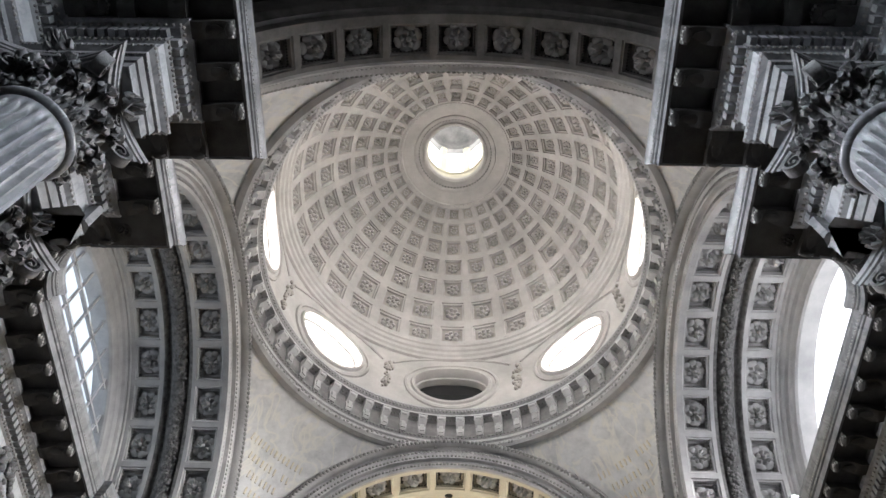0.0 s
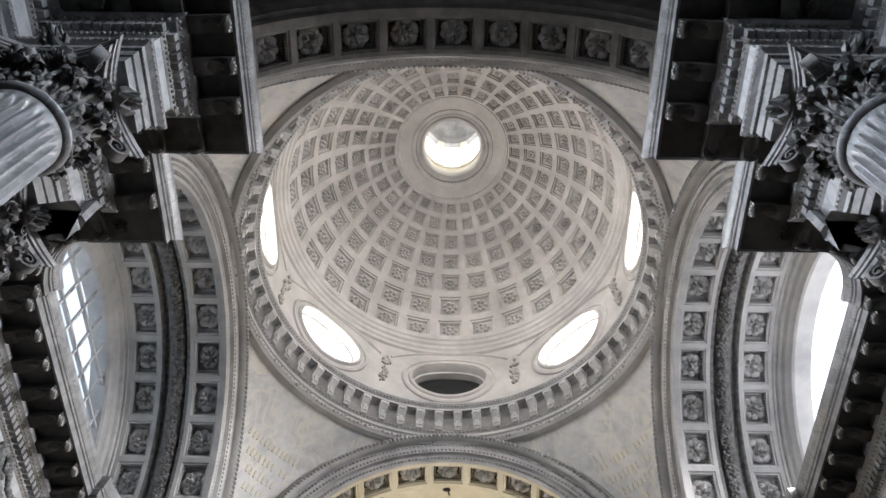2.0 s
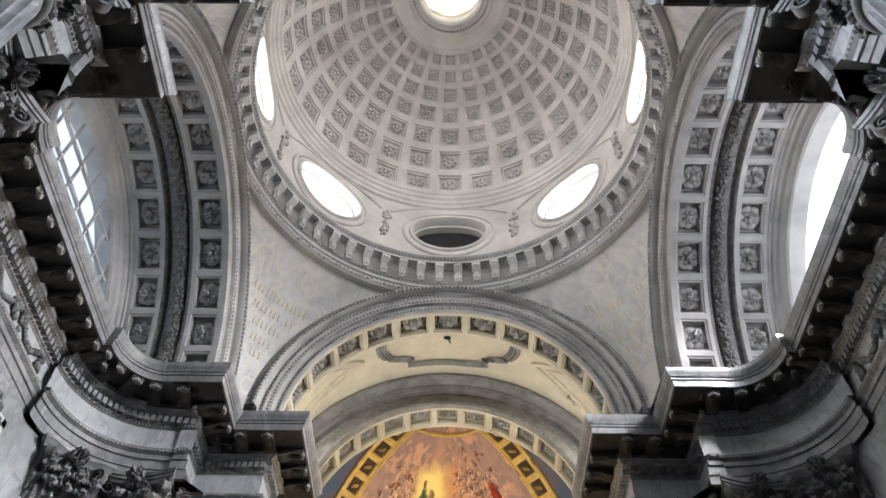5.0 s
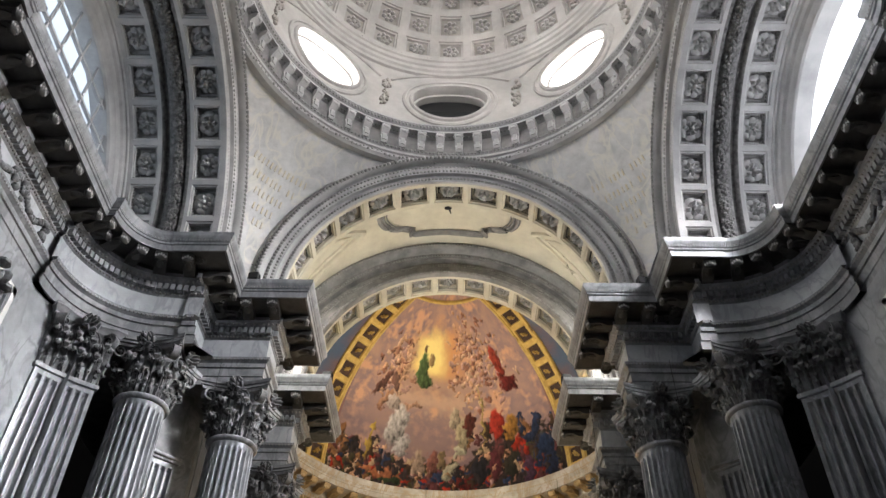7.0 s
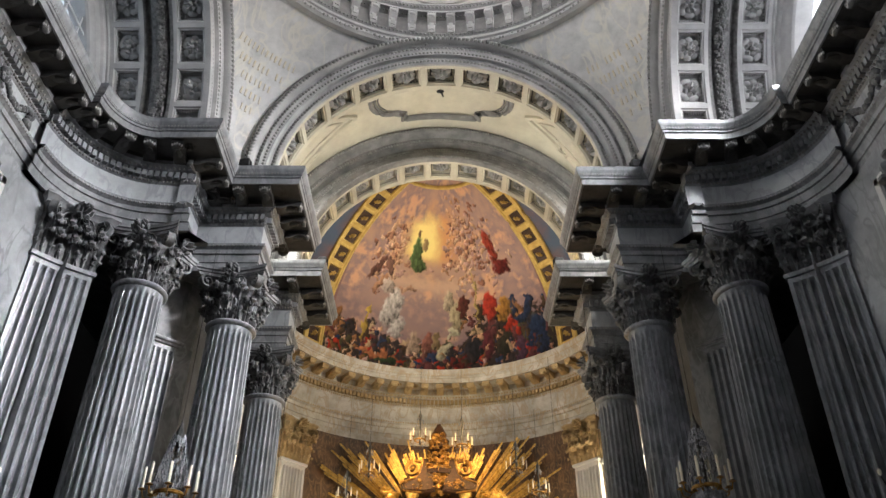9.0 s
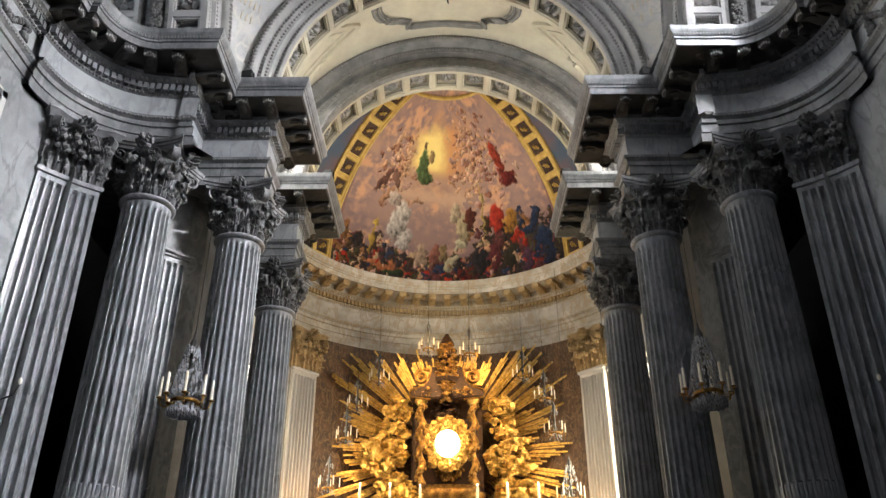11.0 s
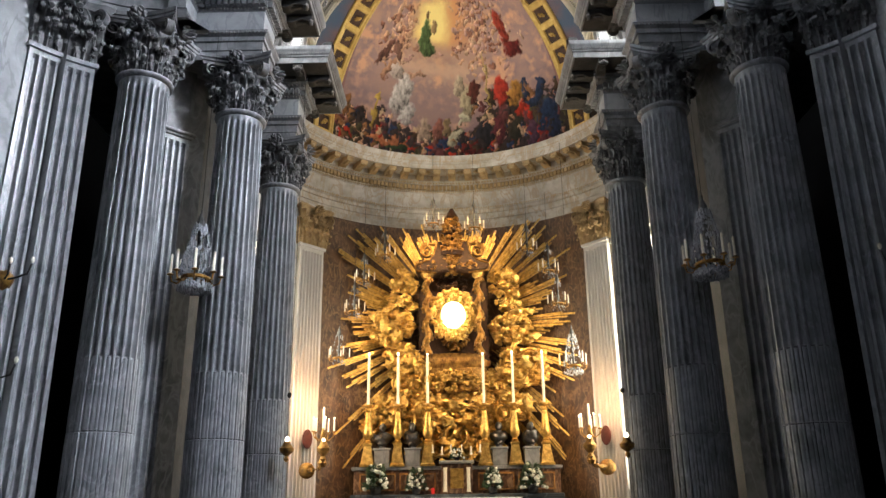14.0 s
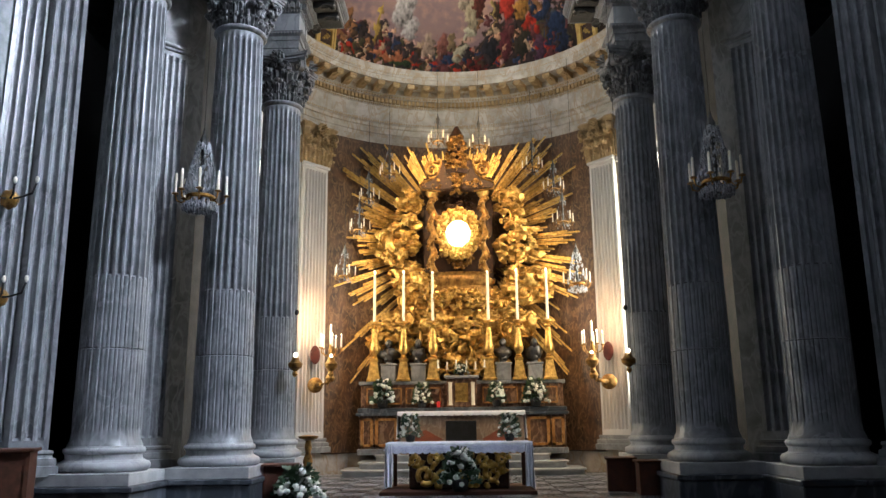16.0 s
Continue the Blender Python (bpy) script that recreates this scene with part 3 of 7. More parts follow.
# drum with eight oval windows
RD = 4.48
WZ, WA, WB = 18.36, 0.98, 0.66
for k in range(8):
    g = Geo()
    rows = []
    hw = math.pi / 8 * RD
    for t in (0, 0.25, 0.6, 1.0):
        row = []
        for j in range(64):
            a = 6.2831853 * j / 64
            ex, ez = WA * math.cos(a), WB * math.sin(a)
            q = min(hw / max(abs(math.cos(a)), 1e-6), ((19.75 - WZ) if math.sin(a) > 0 else (WZ - 17.1)) / max(abs(math.sin(a)), 1e-6))
            bx, bz = q * math.cos(a), q * math.sin(a)
            x, z = ex + (bx - ex) * t, ez + (bz - ez) * t
            th = x / RD
            row.append((RD * math.sin(th), RD * math.cos(th), WZ + z))
        rows.append(row)
    g.grid(rows, close_u=True)
    dw = structure("drum_wall_%d" % (k + 1), g, DOME, "curved drum wall with an oval window", 60, "drum wall")
    dw.matrix_world = world_arm(k / 2)

    def oval(rr, sc, up=0.0):
        row = []
        for j in range(64):
            a = 6.2831853 * j / 64
            x, z = (WA + sc) * math.cos(a), (WB + sc) * math.sin(a)
            row.append((rr * math.sin(x / RD), rr * math.cos(x / RD), WZ + z + up))
        return row

    fr = Geo().grid([oval(RD + 0.01, 0.30), oval(RD - 0.05, 0.28), oval(RD - 0.07, 0.22), oval(RD - 0.03, 0.2), oval(RD - 0.03, 0.12), oval(RD - 0.09, 0.09), oval(RD - 0.1, 0.03), oval(RD - 0.04, 0.0), oval(RD + 0.15, -0.03), oval(RD + 0.16, -0.08), oval(RD + 1.0, -0.15)], close_u=True)
    part("window_frame", fr, DOME, dw, "moulded oval stucco frame", 40)
    pane = Geo()
    # the far window gets a black sheet in place of its unlit depth
    dark = k == 0
    o = oval(RD + (0.36 if dark else 0.68), -0.05)
    pane.add(o, [tuple(range(63, -1, -1))])
    part("window_pane", pane, SKYGLOW if not dark else UNLIT, dw, "bright window pane" if not dark else "dark blocked window", None)
    # stucco festoon beside the window
    fe = Geo()
    rnd = random.Random(k)
    for i in range(26):
        u = rnd.random()
        x, z = hw + rnd.uniform(-0.13, 0.13) * (1 - 0.5 * u), 18.95 - 1.2 * u
        th = x / RD
        s = rnd.uniform(0.04, 0.085)
        fe.blob(((RD - 0.03) * math.sin(th), (RD - 0.03) * math.cos(th), z), s, s, s, 6, 4)
    part("festoon", fe, DOME_IN, dw, "stucco leaf festoon")
    vl = Geo()   # scroll lines over the window
    for sg in (-1, 1):
        pts = []
        for i in range(14):
            t = i / 13
            x, z = sg * (0.15 + (hw - 0.3) * t), 19.55 - 0.55 * t ** 2.2
            th = x / RD
            pts.append(((RD - 0.02) * math.sin(th), (RD - 0.02) * math.cos(th), z))
        vl.tube(pts, 0.035, 5)
    part("scroll_moulding", vl, DOME, dw, "")
structure("drum_cornice", ring([(4.5, 19.5), (4.40, 19.52), (4.38, 19.6), (4.32, 19.64), (4.3, 19.72), (4.24, 19.75), (4.22, 19.85), (4.17, 19.88), (4.17, 19.95), (4.2, 19.97)]), DOME, "cornice at the foot of the dome", 30, "cornice")

# coffered dome
DR, DZ = 4.17, 19.95


def dome_pt(az, el, r=DR):
    return (r * math.cos(el) * math.sin(az), YC + r * math.cos(el) * math.cos(az), DZ + r * math.sin(el))


EDGES = [0.0, 12.4, 25.2, 35.7, 44.6, 52.8, 60.2, 66.5]
dg, coffers = Geo(), []
for rI in range(7):
    e0, e1 = radians(EDGES[rI]), radians(EDGES[rI + 1])
    for c in range(28):
        a0, a1 = 6.2831853 * (c - 0.5) / 28, 6.2831853 * (c + 0.5) / 28
        rings = []
        for ins, rr in ((0, 0), (0.13, 0), (0.14, 0.05), (0.185, 0.05), (0.195, 0.125), (0.25, 0.125)):
            A0, A1, E0, E1 = a0 + (a1 - a0) * ins, a1 - (a1 - a0) * ins, e0 + (e1 - e0) * ins, e1 - (e1 - e0) * ins
            k = 3
            q = [dome_pt(A0 + (A1 - A0) * j / k, E0, DR + rr) for j in range(k)] + [dome_pt(A1, E0 + (E1 - E0) * j / k, DR + rr) for j in range(k)]
            q += [dome_pt(A1 + (A0 - A1) * j / k, E1, DR + rr) for j in range(k)] + [dome_pt(A0, E1 + (E0 - E1) * j / k, DR + rr) for j in range(k)]
            rings.append(q)
        dg.grid(rings[:5], close_u=True)
        dfloor, dros = Geo(), Geo()
        dfloor.grid(rings[4:], close_u=True)
        kk = len(dfloor.v)
        dfloor.f.append(tuple(range(kk - 12, kk)))
        # small flower in the coffer
        az, el = (a0 + a1) / 2, (e0 + e1) / 2
        ct = Vector(dome_pt(az, el, DR + 0.10))
        up = (Vector(dome_pt(az, el + 0.01, DR)) - Vector(dome_pt(az, el - 0.01, DR))).normalized()
        rt = (Vector(dome_pt(az + 0.01, el, DR)) - Vector(dome_pt(az - 0.01, el, DR))).normalized()
        nn = (Vector((0, YC, DZ)) - ct).normalized()
        w = DR * math.cos(el) * (a1 - a0) * 0.5 * 0.52
        h = DR * (e1 - e0) * 0.5 * 0.52
        for p in range(7):
            t = 6.2831853 * p / 7
            q = ct + rt * (w * 0.66 * math.cos(t)) + up * (h * 0.66 * math.sin(t)) + nn * 0.015
            s = min(w, h) * 0.34
            dros.blob(q, s, s, s * 0.8, 5, 3)
        dros.blob(ct + nn * 0.03, w * 0.26, w * 0.26, w * 0.26, 5, 3)
        coffers.append((dfloor, dros))
dome = structure("dome", dg, DOME, "pale coffered stucco dome with a round lantern opening", 25, "dome")
weld(dome)
for dfloor, dros in coffers:
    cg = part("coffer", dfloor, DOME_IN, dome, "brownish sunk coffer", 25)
    part("flower", dros, DOME, cg, "small stucco flower", 60)
crown = ring([(DR * math.cos(radians(e)) , DZ + DR * math.sin(radians(e)) + o) for e, o in ((66.5, 0), (66.7, -0.03), (67.6, -0.03), (67.8, 0), (72.8, 0), (73, -0.04), (73.8, -0.06), (74.6, -0.05), (75, 0.02), (76.4, 0.02), (76.7, -0.05), (77.6, -0.05))] + [(0.89, 24.0), (0.86, 24.05), (0.86, 24.2), (0.95, 24.25)], 96)
part("crown_ring", crown, DOME, dome, "plain ring with carved rims round the lantern opening", 30)
bd = Geo()
for i in range(72):
    a = 6.2831853 * i / 72
    bd.blob((1.1 * math.cos(a), YC + 1.1 * math.sin(a), 23.96), 0.04, 0.04, 0.04, 5, 3)
    bd.blob((1.62 * math.cos(a), YC + 1.62 * math.sin(a), 23.78), 0.022, 0.022, 0.022, 5, 3)
part("bead_ring", bd, STUCCO_D, dome, "", 60, kind="stuff")
lan = structure("lantern", ring([(0.95, 24.25), (0.95, 24.7), (0.9, 24.75), (0.9, 24.8), (1.0, 24.85)], 48), CREAM, "cream lantern over the dome with tall bright windows", 30, "lantern")
for k in range(8):
    a = 45 * k
    p = Geo().box(-0.11, 0.11, 0.95, 1.1, 24.8, 27.2, bev=0.02)
    part("pier", p, CREAM, lan, at=pose(0, YC, 0, 0, 0, a + 22.5))
    w = Geo().box(-0.45, 0.45, 1.1, 1.14, 24.8, 27.2)
    part("window_pane", w, SKYGLOW_T, lan, "bright window pane", None, at=pose(0, YC, 0, 0, 0, a))
part("cap", ring([(1.15, 27.1), (0.95, 27.12), (0.93, 27.3)] + [(0.95 * math.cos(radians(e)), 27.3 + 0.8 * math.sin(radians(e))) for e in range(0, 90, 10)] + [(0.01, 28.1)], 48), STUCCO_D, lan, "ribbed cap of darker stucco", 40)

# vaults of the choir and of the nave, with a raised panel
# the nave vault is near black to cut the light it bounces
for name, y0, y1, m in (("choir_vault", 13.6, 16.35, CREAM), ("nave_vault", -8.0, 2.25, SHADED)):
    g = Geo()
    n = 48
    rows = [[(4.5 * math.cos(math.pi * i / n), y, 12.15 + 4.5 * math.sin(math.pi * i / n)) for i in range(n + 1)] for y in (y0, (y0 + y1) / 2, y1)]
    g.grid(rows)
    v = structure(name, g, m, "plain plastered barrel vault", 60, "vault")
    if name == "choir_vault":
        # stepped panel with rounded ends
        def vp(s, y, dr=0.0):
            a = math.pi / 2 - s / 4.5
            return ((4.5 - dr) * math.cos(a), y, 12.15 + (4.5 - dr) * math.sin(a))
        out = []
        for sx in (1, -1):
            pts = [(0.95, 0.98), (1.05, 0.98), (1.05, 0.78)] + [(1.3 + 0.62 * math.sin(radians(b)), 0.66 * math.cos(radians(b))) for b in range(0, 181, 15)] + [(1.05, -0.78), (1.05, -0.98), (0.95, -0.98)]
            out += [(sx * a, b * sx) for a, b in pts] + [(sx * a, -0.98 * sx) for a in (0.7, 0.45, 0.2, 0.0)]
        mo = Geo()
        for off, rad in ((0.0, 0.07), (0.12, 0.045), (0.22, 0.022)):
            mo.tube([vp(a * (1 - off * 0.5), 14.66 + b * 0.92 * (1 - off * 0.6), 0.03) for a, b in out + out[:1]], rad, 6)
        part("panel_moulding", mo, STUCCO_D, v, "stepped dusty panel moulding", 40)
        for sx in (-1, 1):
            d = Geo()
            for apex, foot, rad in ((2.35, 1.18, 0.075), (2.75, 0.92, 0.03)):
                for sg in (-1, 1):
                    d.tube([vp(sx * (apex + 3.4 * t), 14.98 + sg * foot * t ** 0.85, 0.02) for t in [i / 12 for i in range(13)]], rad, 6)
            part("vault_rib", d, CREAM, v, "", 40)
        part("hook_plate", Geo().blob(vp(-0.02, 14.6, 0.04), 0.11, 0.07, 0.03, 8, 5).tube([vp(0, 14.6, 0.02), vp(0.06, 14.7, 0.14)], 0.02, 5), IRON, v, "small dark iron hook")

# apse arch with cream coffers
aa = structure("arch_apse", arch_band([(4.62, 16.7), (4.62, 16.05), (4.52, 15.98), (4.42, 15.98), (4.36, 16.06), (4.34, 16.22), (4.2, 16.26), (4.17, 16.42), (4.0, 16.46), (3.97, 16.3), (3.86, 16.28), (3.83, 16.2), (3.70, 16.18), (3.64, 16.12), (3.54, 16.12), (3.5, 16.24)]), STUCCO_D, "moulded dusty arch before the apse", 30, "arch")
egg = Geo()
for i in range(170):
    a = math.pi * (i + 0.5) / 170
    for rr, ww, s in ((4.47, 15.985, 0.05), (4.09, 16.44, 0.045), (3.59, 16.12, 0.038), (4.27, 16.235, 0.04), (3.91, 16.285, 0.036)):
        egg.blob((rr * math.cos(a), ww, ZA + rr * math.sin(a)), s, s * 0.8, s, 5, 3)
part("carved_bead_row", egg, CARVED, aa, "rows of dark carved beads", 60, kind="stuff")
part("coffered_soffit", coffer_soffit(R_IN, 16.24, 17.02, 15), CREAM, aa, "cream coffered soffit", 20)
coffer_grounds(aa, R_IN, 16.24, 17.02, 15, STUCCO_D, "coffer ground in the shade-toned stucco")
arch_roses(aa, R_IN + 0.20, 16.63, 15, (ROSE_C,))
part("back_rim", arch_band([(3.5, 17.02), (3.55, 17.06), (4.9, 17.08)]), CREAM, aa, "", 30)

# ---- great entablature ----
ENT = [(1.33, 10.03), (0.92, 10.03), (0.92, 10.21), (0.895, 10.22), (0.895, 10.40), (0.86, 10.41), (0.86, 10.50), (0.80, 10.55), (0.79, 10.61), (0.90, 10.62), (0.90, 11.10), (0.87, 11.13), (0.85, 11.17), (0.85, 11.33), (0.76, 11.35), (0.70, 11.41), (0.66, 11.43), (0.66, 11.60), (0.12, 11.62), (0.115, 11.60), (0.10, 11.60), (0.10, 11.74), (0.075, 11.75), (0.07, 11.79), (0.05, 11.80), (0.03, 11.86), (0.005, 11.90), (0.0, 11.92), (0.0, 12.0), (1.9, 12.02)]
QUAD = [(2.77, 6.86), (2.77, 4.2), (4.13, 4.2), (4.13, 2.82), (5.32, 2.82)] + [(5.3 + 0.68 * math.sin(radians(a)), 2.0 + 0.83 * math.cos(radians(a))) for a in range(2, 91, 8)] + [(5.98, 1.93), (6.13, 1.93), (6.13, 0.0)]
far_left = [(-u, YC + v) for u, v in QUAD]
NEAR = [({2.77: 2.66, 4.13: 4.0}.get(u, u), v) for u, v in QUAD]
near_left = [(-u, YC - v) for u, v in reversed(NEAR)]
near_right = [(u, YC - v) for u, v in NEAR]
far_right = [(u, YC + v) for u, v in reversed(QUAD)]
choir_l = [(-4.36, 18.35), (-2.77, 18.35), (-2.77, 15.67), (-4.2, 15.67), (-4.2, 14.86), (-2.77, 14.86)]
choir_r = [(-x, y) for x, y in reversed(choir_l)]
a_end = math.degrees(math.atan2(18.35 - AY, 4.36))
apse_line = arc(AX, AY, AR, a_end, 180 - a_end, 40)
left_line = choir_l + far_left[1:] + near_left[1:] + [(-4.2, 1.14), (-4.2, -8)]
right_line = [(4.2, -8), (4.2, 1.14)] + near_right + far_right[1:-1] + choir_r

dent = Geo().box(-0.042, 0.042, -0.10, 0.0, 11.19, 11.325)
DENTIL = dent.mesh("dentil", GREY_L, None)
DENTIL_P = dent.mesh("dentil", OCHRE, None)
md = Geo()
mp = [(0.0, 11.60), (0.0, 11.44), (-0.10, 11.42), (-0.17, 11.45), (-0.26, 11.50), (-0.38, 11.50), (-0.45, 11.47), (-0.50, 11.50), (-0.52, 11.55), (-0.52, 11.60)]
md.grid([[(s * 0.11, y, z) for y, z in mp] for s in (-1, -0.9, 0.9, 1)])
md.f += [tuple(range(len(mp))), tuple(range(4 * len(mp) - 1, 3 * len(mp) - 1, -1))]
md.blob((0, -0.47, 11.49), 0.10, 0.06, 0.06, 7, 5)
md.blob((0, -0.25, 11.48), 0.07, 0.16, 0.03, 7, 5)
# modillions and soffit rosettes are coloured dark for the shade under the cornice
MODILLION = md.mesh("modillion", SHADED, 40)
# leaf tips in a lighter colour, a painted highlight on each modillion
ml = Geo()
for k in range(5):
    ml.blob(((k - 2) * 0.045, -0.525 + 0.012 * abs(k - 2), 11.53 - 0.012 * abs(k - 2)), 0.022, 0.014, 0.036, 6, 5)
MOD_LEAF = ml.mesh("modillion_leaf", CARVED, 50)
SOFFIT_ROSE = rosette_geo(0.12, 6, 0.05).mesh("soffit_rosette", SHADED, 60)
MODILLION_P = md.mesh("modillion", OCHRE, 40)
ROSE_P = rosette_geo(0.12, 6, 0.05).mesh("soffit_rosette", OCHRE, 60)


def along(pts, d, gap, end, min_turn=25):
    """Evenly spaced stations on each straight or curved run of the line moved d to the right: point and heading."""
    off = offset_path(pts, d)
    runs, cur = [], [off[0]]
    for i in range(1, len(off)):
        cur.append(off[i])
        if i < len(off) - 1:
            a, b = off[i] - off[i - 1], off[i + 1] - off[i]
            if math.degrees(a.angle(b)) > min_turn:
                runs.append(cur)
                cur = [off[i]]
    runs.append(cur)
    res = []
    for run in runs:
        length = sum((run[i + 1] - run[i]).length for i in range(len(run) - 1))
        if length < 2 * end + 0.05:
            continue
        n = max(1, round((length - 2 * end) / gap))
        for k in range(n + 1):
            s = end + (length - 2 * end) * k / n
            for i in range(len(run) - 1):
                e = run[i + 1] - run[i]
                if s <= e.length + 1e-6:
                    p = run[i] + e * (s / e.length)
                    res.append((p, math.atan2(e.y, e.x)))
                    break
                s -= e.length
    return res


def entablature(name, pts, label, y_min=-1.0, gild=False):
    ob = structure(name, sweep(Geo(), pts, ENT), APSE_M if gild else GREY_L, label, 25, "entablature")
    for p, h in along(pts, 0.85, 0.125, 0.07):
        if p.y > y_min:
            part("dentil", DENTIL_P if gild else DENTIL, None, ob, at=Matrix.Translation((p.x, p.y, 0)) @ Matrix.Rotation(h + math.pi, 4, "Z"))
    for p, h in along(pts, 0.66, 0.52, 0.14):
        if p.y > y_min:
            mm = Matrix.Translation((p.x, p.y, 0)) @ Matrix.Rotation(h + math.pi, 4, "Z")
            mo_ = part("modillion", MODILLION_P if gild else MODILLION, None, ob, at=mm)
            if not gild:
                part("modillion_leaf", MOD_LEAF, None, mo_, "leaf tip coloured lighter for the light it catches")
    if gild:   # frieze of separate stained blocks
        for i in range(0, len(pts) - 4, 4):
            q = [Vector(p) for p in pts[i:i + 5]]
            q[0], q[-1] = q[0].lerp(q[1], 0.035), q[-1].lerp(q[-2], 0.035)
            part("frieze_block", sweep(Geo(), q, [(0.90, 10.625), (0.885, 10.63), (0.885, 11.09), (0.90, 11.095)]), APSE_M, ob, "", 25)
    else:
        part("frieze", sweep(Geo(), pts, [(0.896, 10.63), (0.896, 11.09)]), BASE_M, ob, "plain veined marble frieze", 25)
    # near-black strip paints the shade under the corona
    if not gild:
        part("soffit", sweep(Geo(), pts, [(0.665, 11.44), (0.655, 11.594), (0.14, 11.606)]), SHADED, ob, "cornice soffit coloured near black for its shade", 25)
    beads = Geo()
    for d, z, gap, s in ((0.855, 11.15, 0.07, 0.026), (0.805, 10.565, 0.075, 0.026), (0.045, 11.83, 0.06, 0.018), (0.73, 11.39, 0.09, 0.03), (0.868, 10.41, 0.06, 0.014)):
        for p, h in along(pts, d, gap, 0.03):
            if p.y > y_min:
                beads.blob((p.x, p.y, z), s, s, s, 5, 3)
    part("bead_rows", beads, STUCCO_D if not gild else OCHRE, ob, "rows of carved beads", 60, kind="stuff")
    st = along(pts, 0.38, 0.52, 0.14)
    for (p, h), (q, h2) in zip(st, st[1:]):
        if abs(h - h2) < 0.3 and (p - q).length < 0.8 and p.y > y_min:
            c = (p + q) / 2
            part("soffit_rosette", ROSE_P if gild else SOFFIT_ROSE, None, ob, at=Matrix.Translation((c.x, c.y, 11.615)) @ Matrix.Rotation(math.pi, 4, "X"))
    return ob


entablature("entablature_left", left_line, "projecting grey marble entablature with dentils and modillions")
entablature("entablature_right", right_line, "projecting grey marble entablature with dentils and modillions")
entablature("entablature_apse", apse_line, "curved pale marble entablature round the apse", gild=True)

# ---- walls ----
def wall(name, pts, z0, z1, m, label, thick=0.5):
    return structure(name, sweep(Geo(), pts, [(thick, z0), (0, z0), (0, z1), (thick, z1), (thick, z0)]), m, label, 30, "wall")


qcurve = [(5.3 + 1.72 * math.sin(radians(a)), 2.0 + 1.72 * math.cos(radians(a))) for a in range(28, 91, 7)]
W_CURVE = [(6.13, 3.53)] + qcurve + [(7.02, 0.0)]
W_DIAG = [(4.93, 5.97), (5.97, 4.93)]


def side_of(pts, sx, sy):
    """A quarter's plan line set in one corner of the crossing, wall side to the right of its way."""
    q = [(sx * u, YC + sy * v) for u, v in pts]
    return q if sx * sy < 0 else list(reversed(q))


wl = side_of(W_CURVE, -1, 1) + side_of(W_CURVE, -1, -1)[1:]
wr = [(-x, y) for x, y in reversed(wl)]
wall("wall_left", wl, 0, 10.05, WALL_M, "light grey marble wall of the transept with hollow corners")
wall("wall_right", wr, 0, 10.05, WALL_M, "light grey marble wall of the transept with hollow corners")
for sx in (-1, 1):
    for sy in (-1, 1):
        wall("wall_pier", side_of(W_DIAG, sx, sy), 0, 10.05, GREY, "grey marble pier behind a pair of columns", 0.45)
    # wall coloured near black to paint the shaded gap between the columns
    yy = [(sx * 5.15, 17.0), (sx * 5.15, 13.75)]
    wall("wall_choir_side", yy if sx < 0 else list(reversed(yy)), 0, 10.05, SHADED, "choir side wall coloured near black for the shaded gap")
    # unseen nave walls, darkened to soak up bounced light
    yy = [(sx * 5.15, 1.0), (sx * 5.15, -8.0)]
    wall("wall_nave", yy if sx < 0 else list(reversed(yy)), 0, 10.05, SHADED, "unseen nave wall darkened to soak up bounced light")
APR = 5.3
OPEN0, OPEN1 = 14, 36
wall("wall_apse", arc(AX, AY, APR, OPEN1, 180 - OPEN1 + 7, 40), 0, 10.05, APSE_M, "curved pale marble wall of the apse")
for s in (0, 1):
    a0, a1 = (OPEN0, OPEN1) if s == 0 else (180 - OPEN1 + 7, 180 - OPEN0)
    for z0, z1 in ((0, 2.2), (8.6, 10.05)):
        wall("wall_apse_side", arc(AX, AY, APR, a0, a1, 8), z0, z1, PALE, "marble wall under and over a tall choir window")
    b = (-6, OPEN0) if s == 0 else (180 - OPEN0, 186)
    wall("wall_choir", arc(AX, AY, APR, *b, 8), 0, 10.05, GREY_L, "grey marble wall beside the choir")
    g = Geo()
    sweep(g, arc(AX, AY, APR + 0.42, a0 - 1, a1 + 1, 8), [(0, 2.1), (0, 8.7), (0.03, 8.7), (0.03, 2.1), (0, 2.1)])
    w = structure("window_choir_%d" % (s + 1), g, WARMGLOW, "tall bright choir window with stone bars", None, "window")
    # black sheet added to stop the pane glowing outwards
    part("backing", sweep(Geo(), arc(AX, AY, APR + 0.5, a0 - 2, a1 + 2, 8), [(0, 2.0), (0, 8.8), (0.03, 8.8)]), UNLIT, w, "dark masonry behind the window", None)
    for z in (2.2, 4.3, 6.4, 8.5):
        part("transom", sweep(Geo(), arc(AX, AY, APR + 0.28, a0, a1, 6), [(0, z), (0, z + 0.16), (0.1, z + 0.16), (0.1, z), (0, z)]), GREY_L, w, "grey stone bar", None)
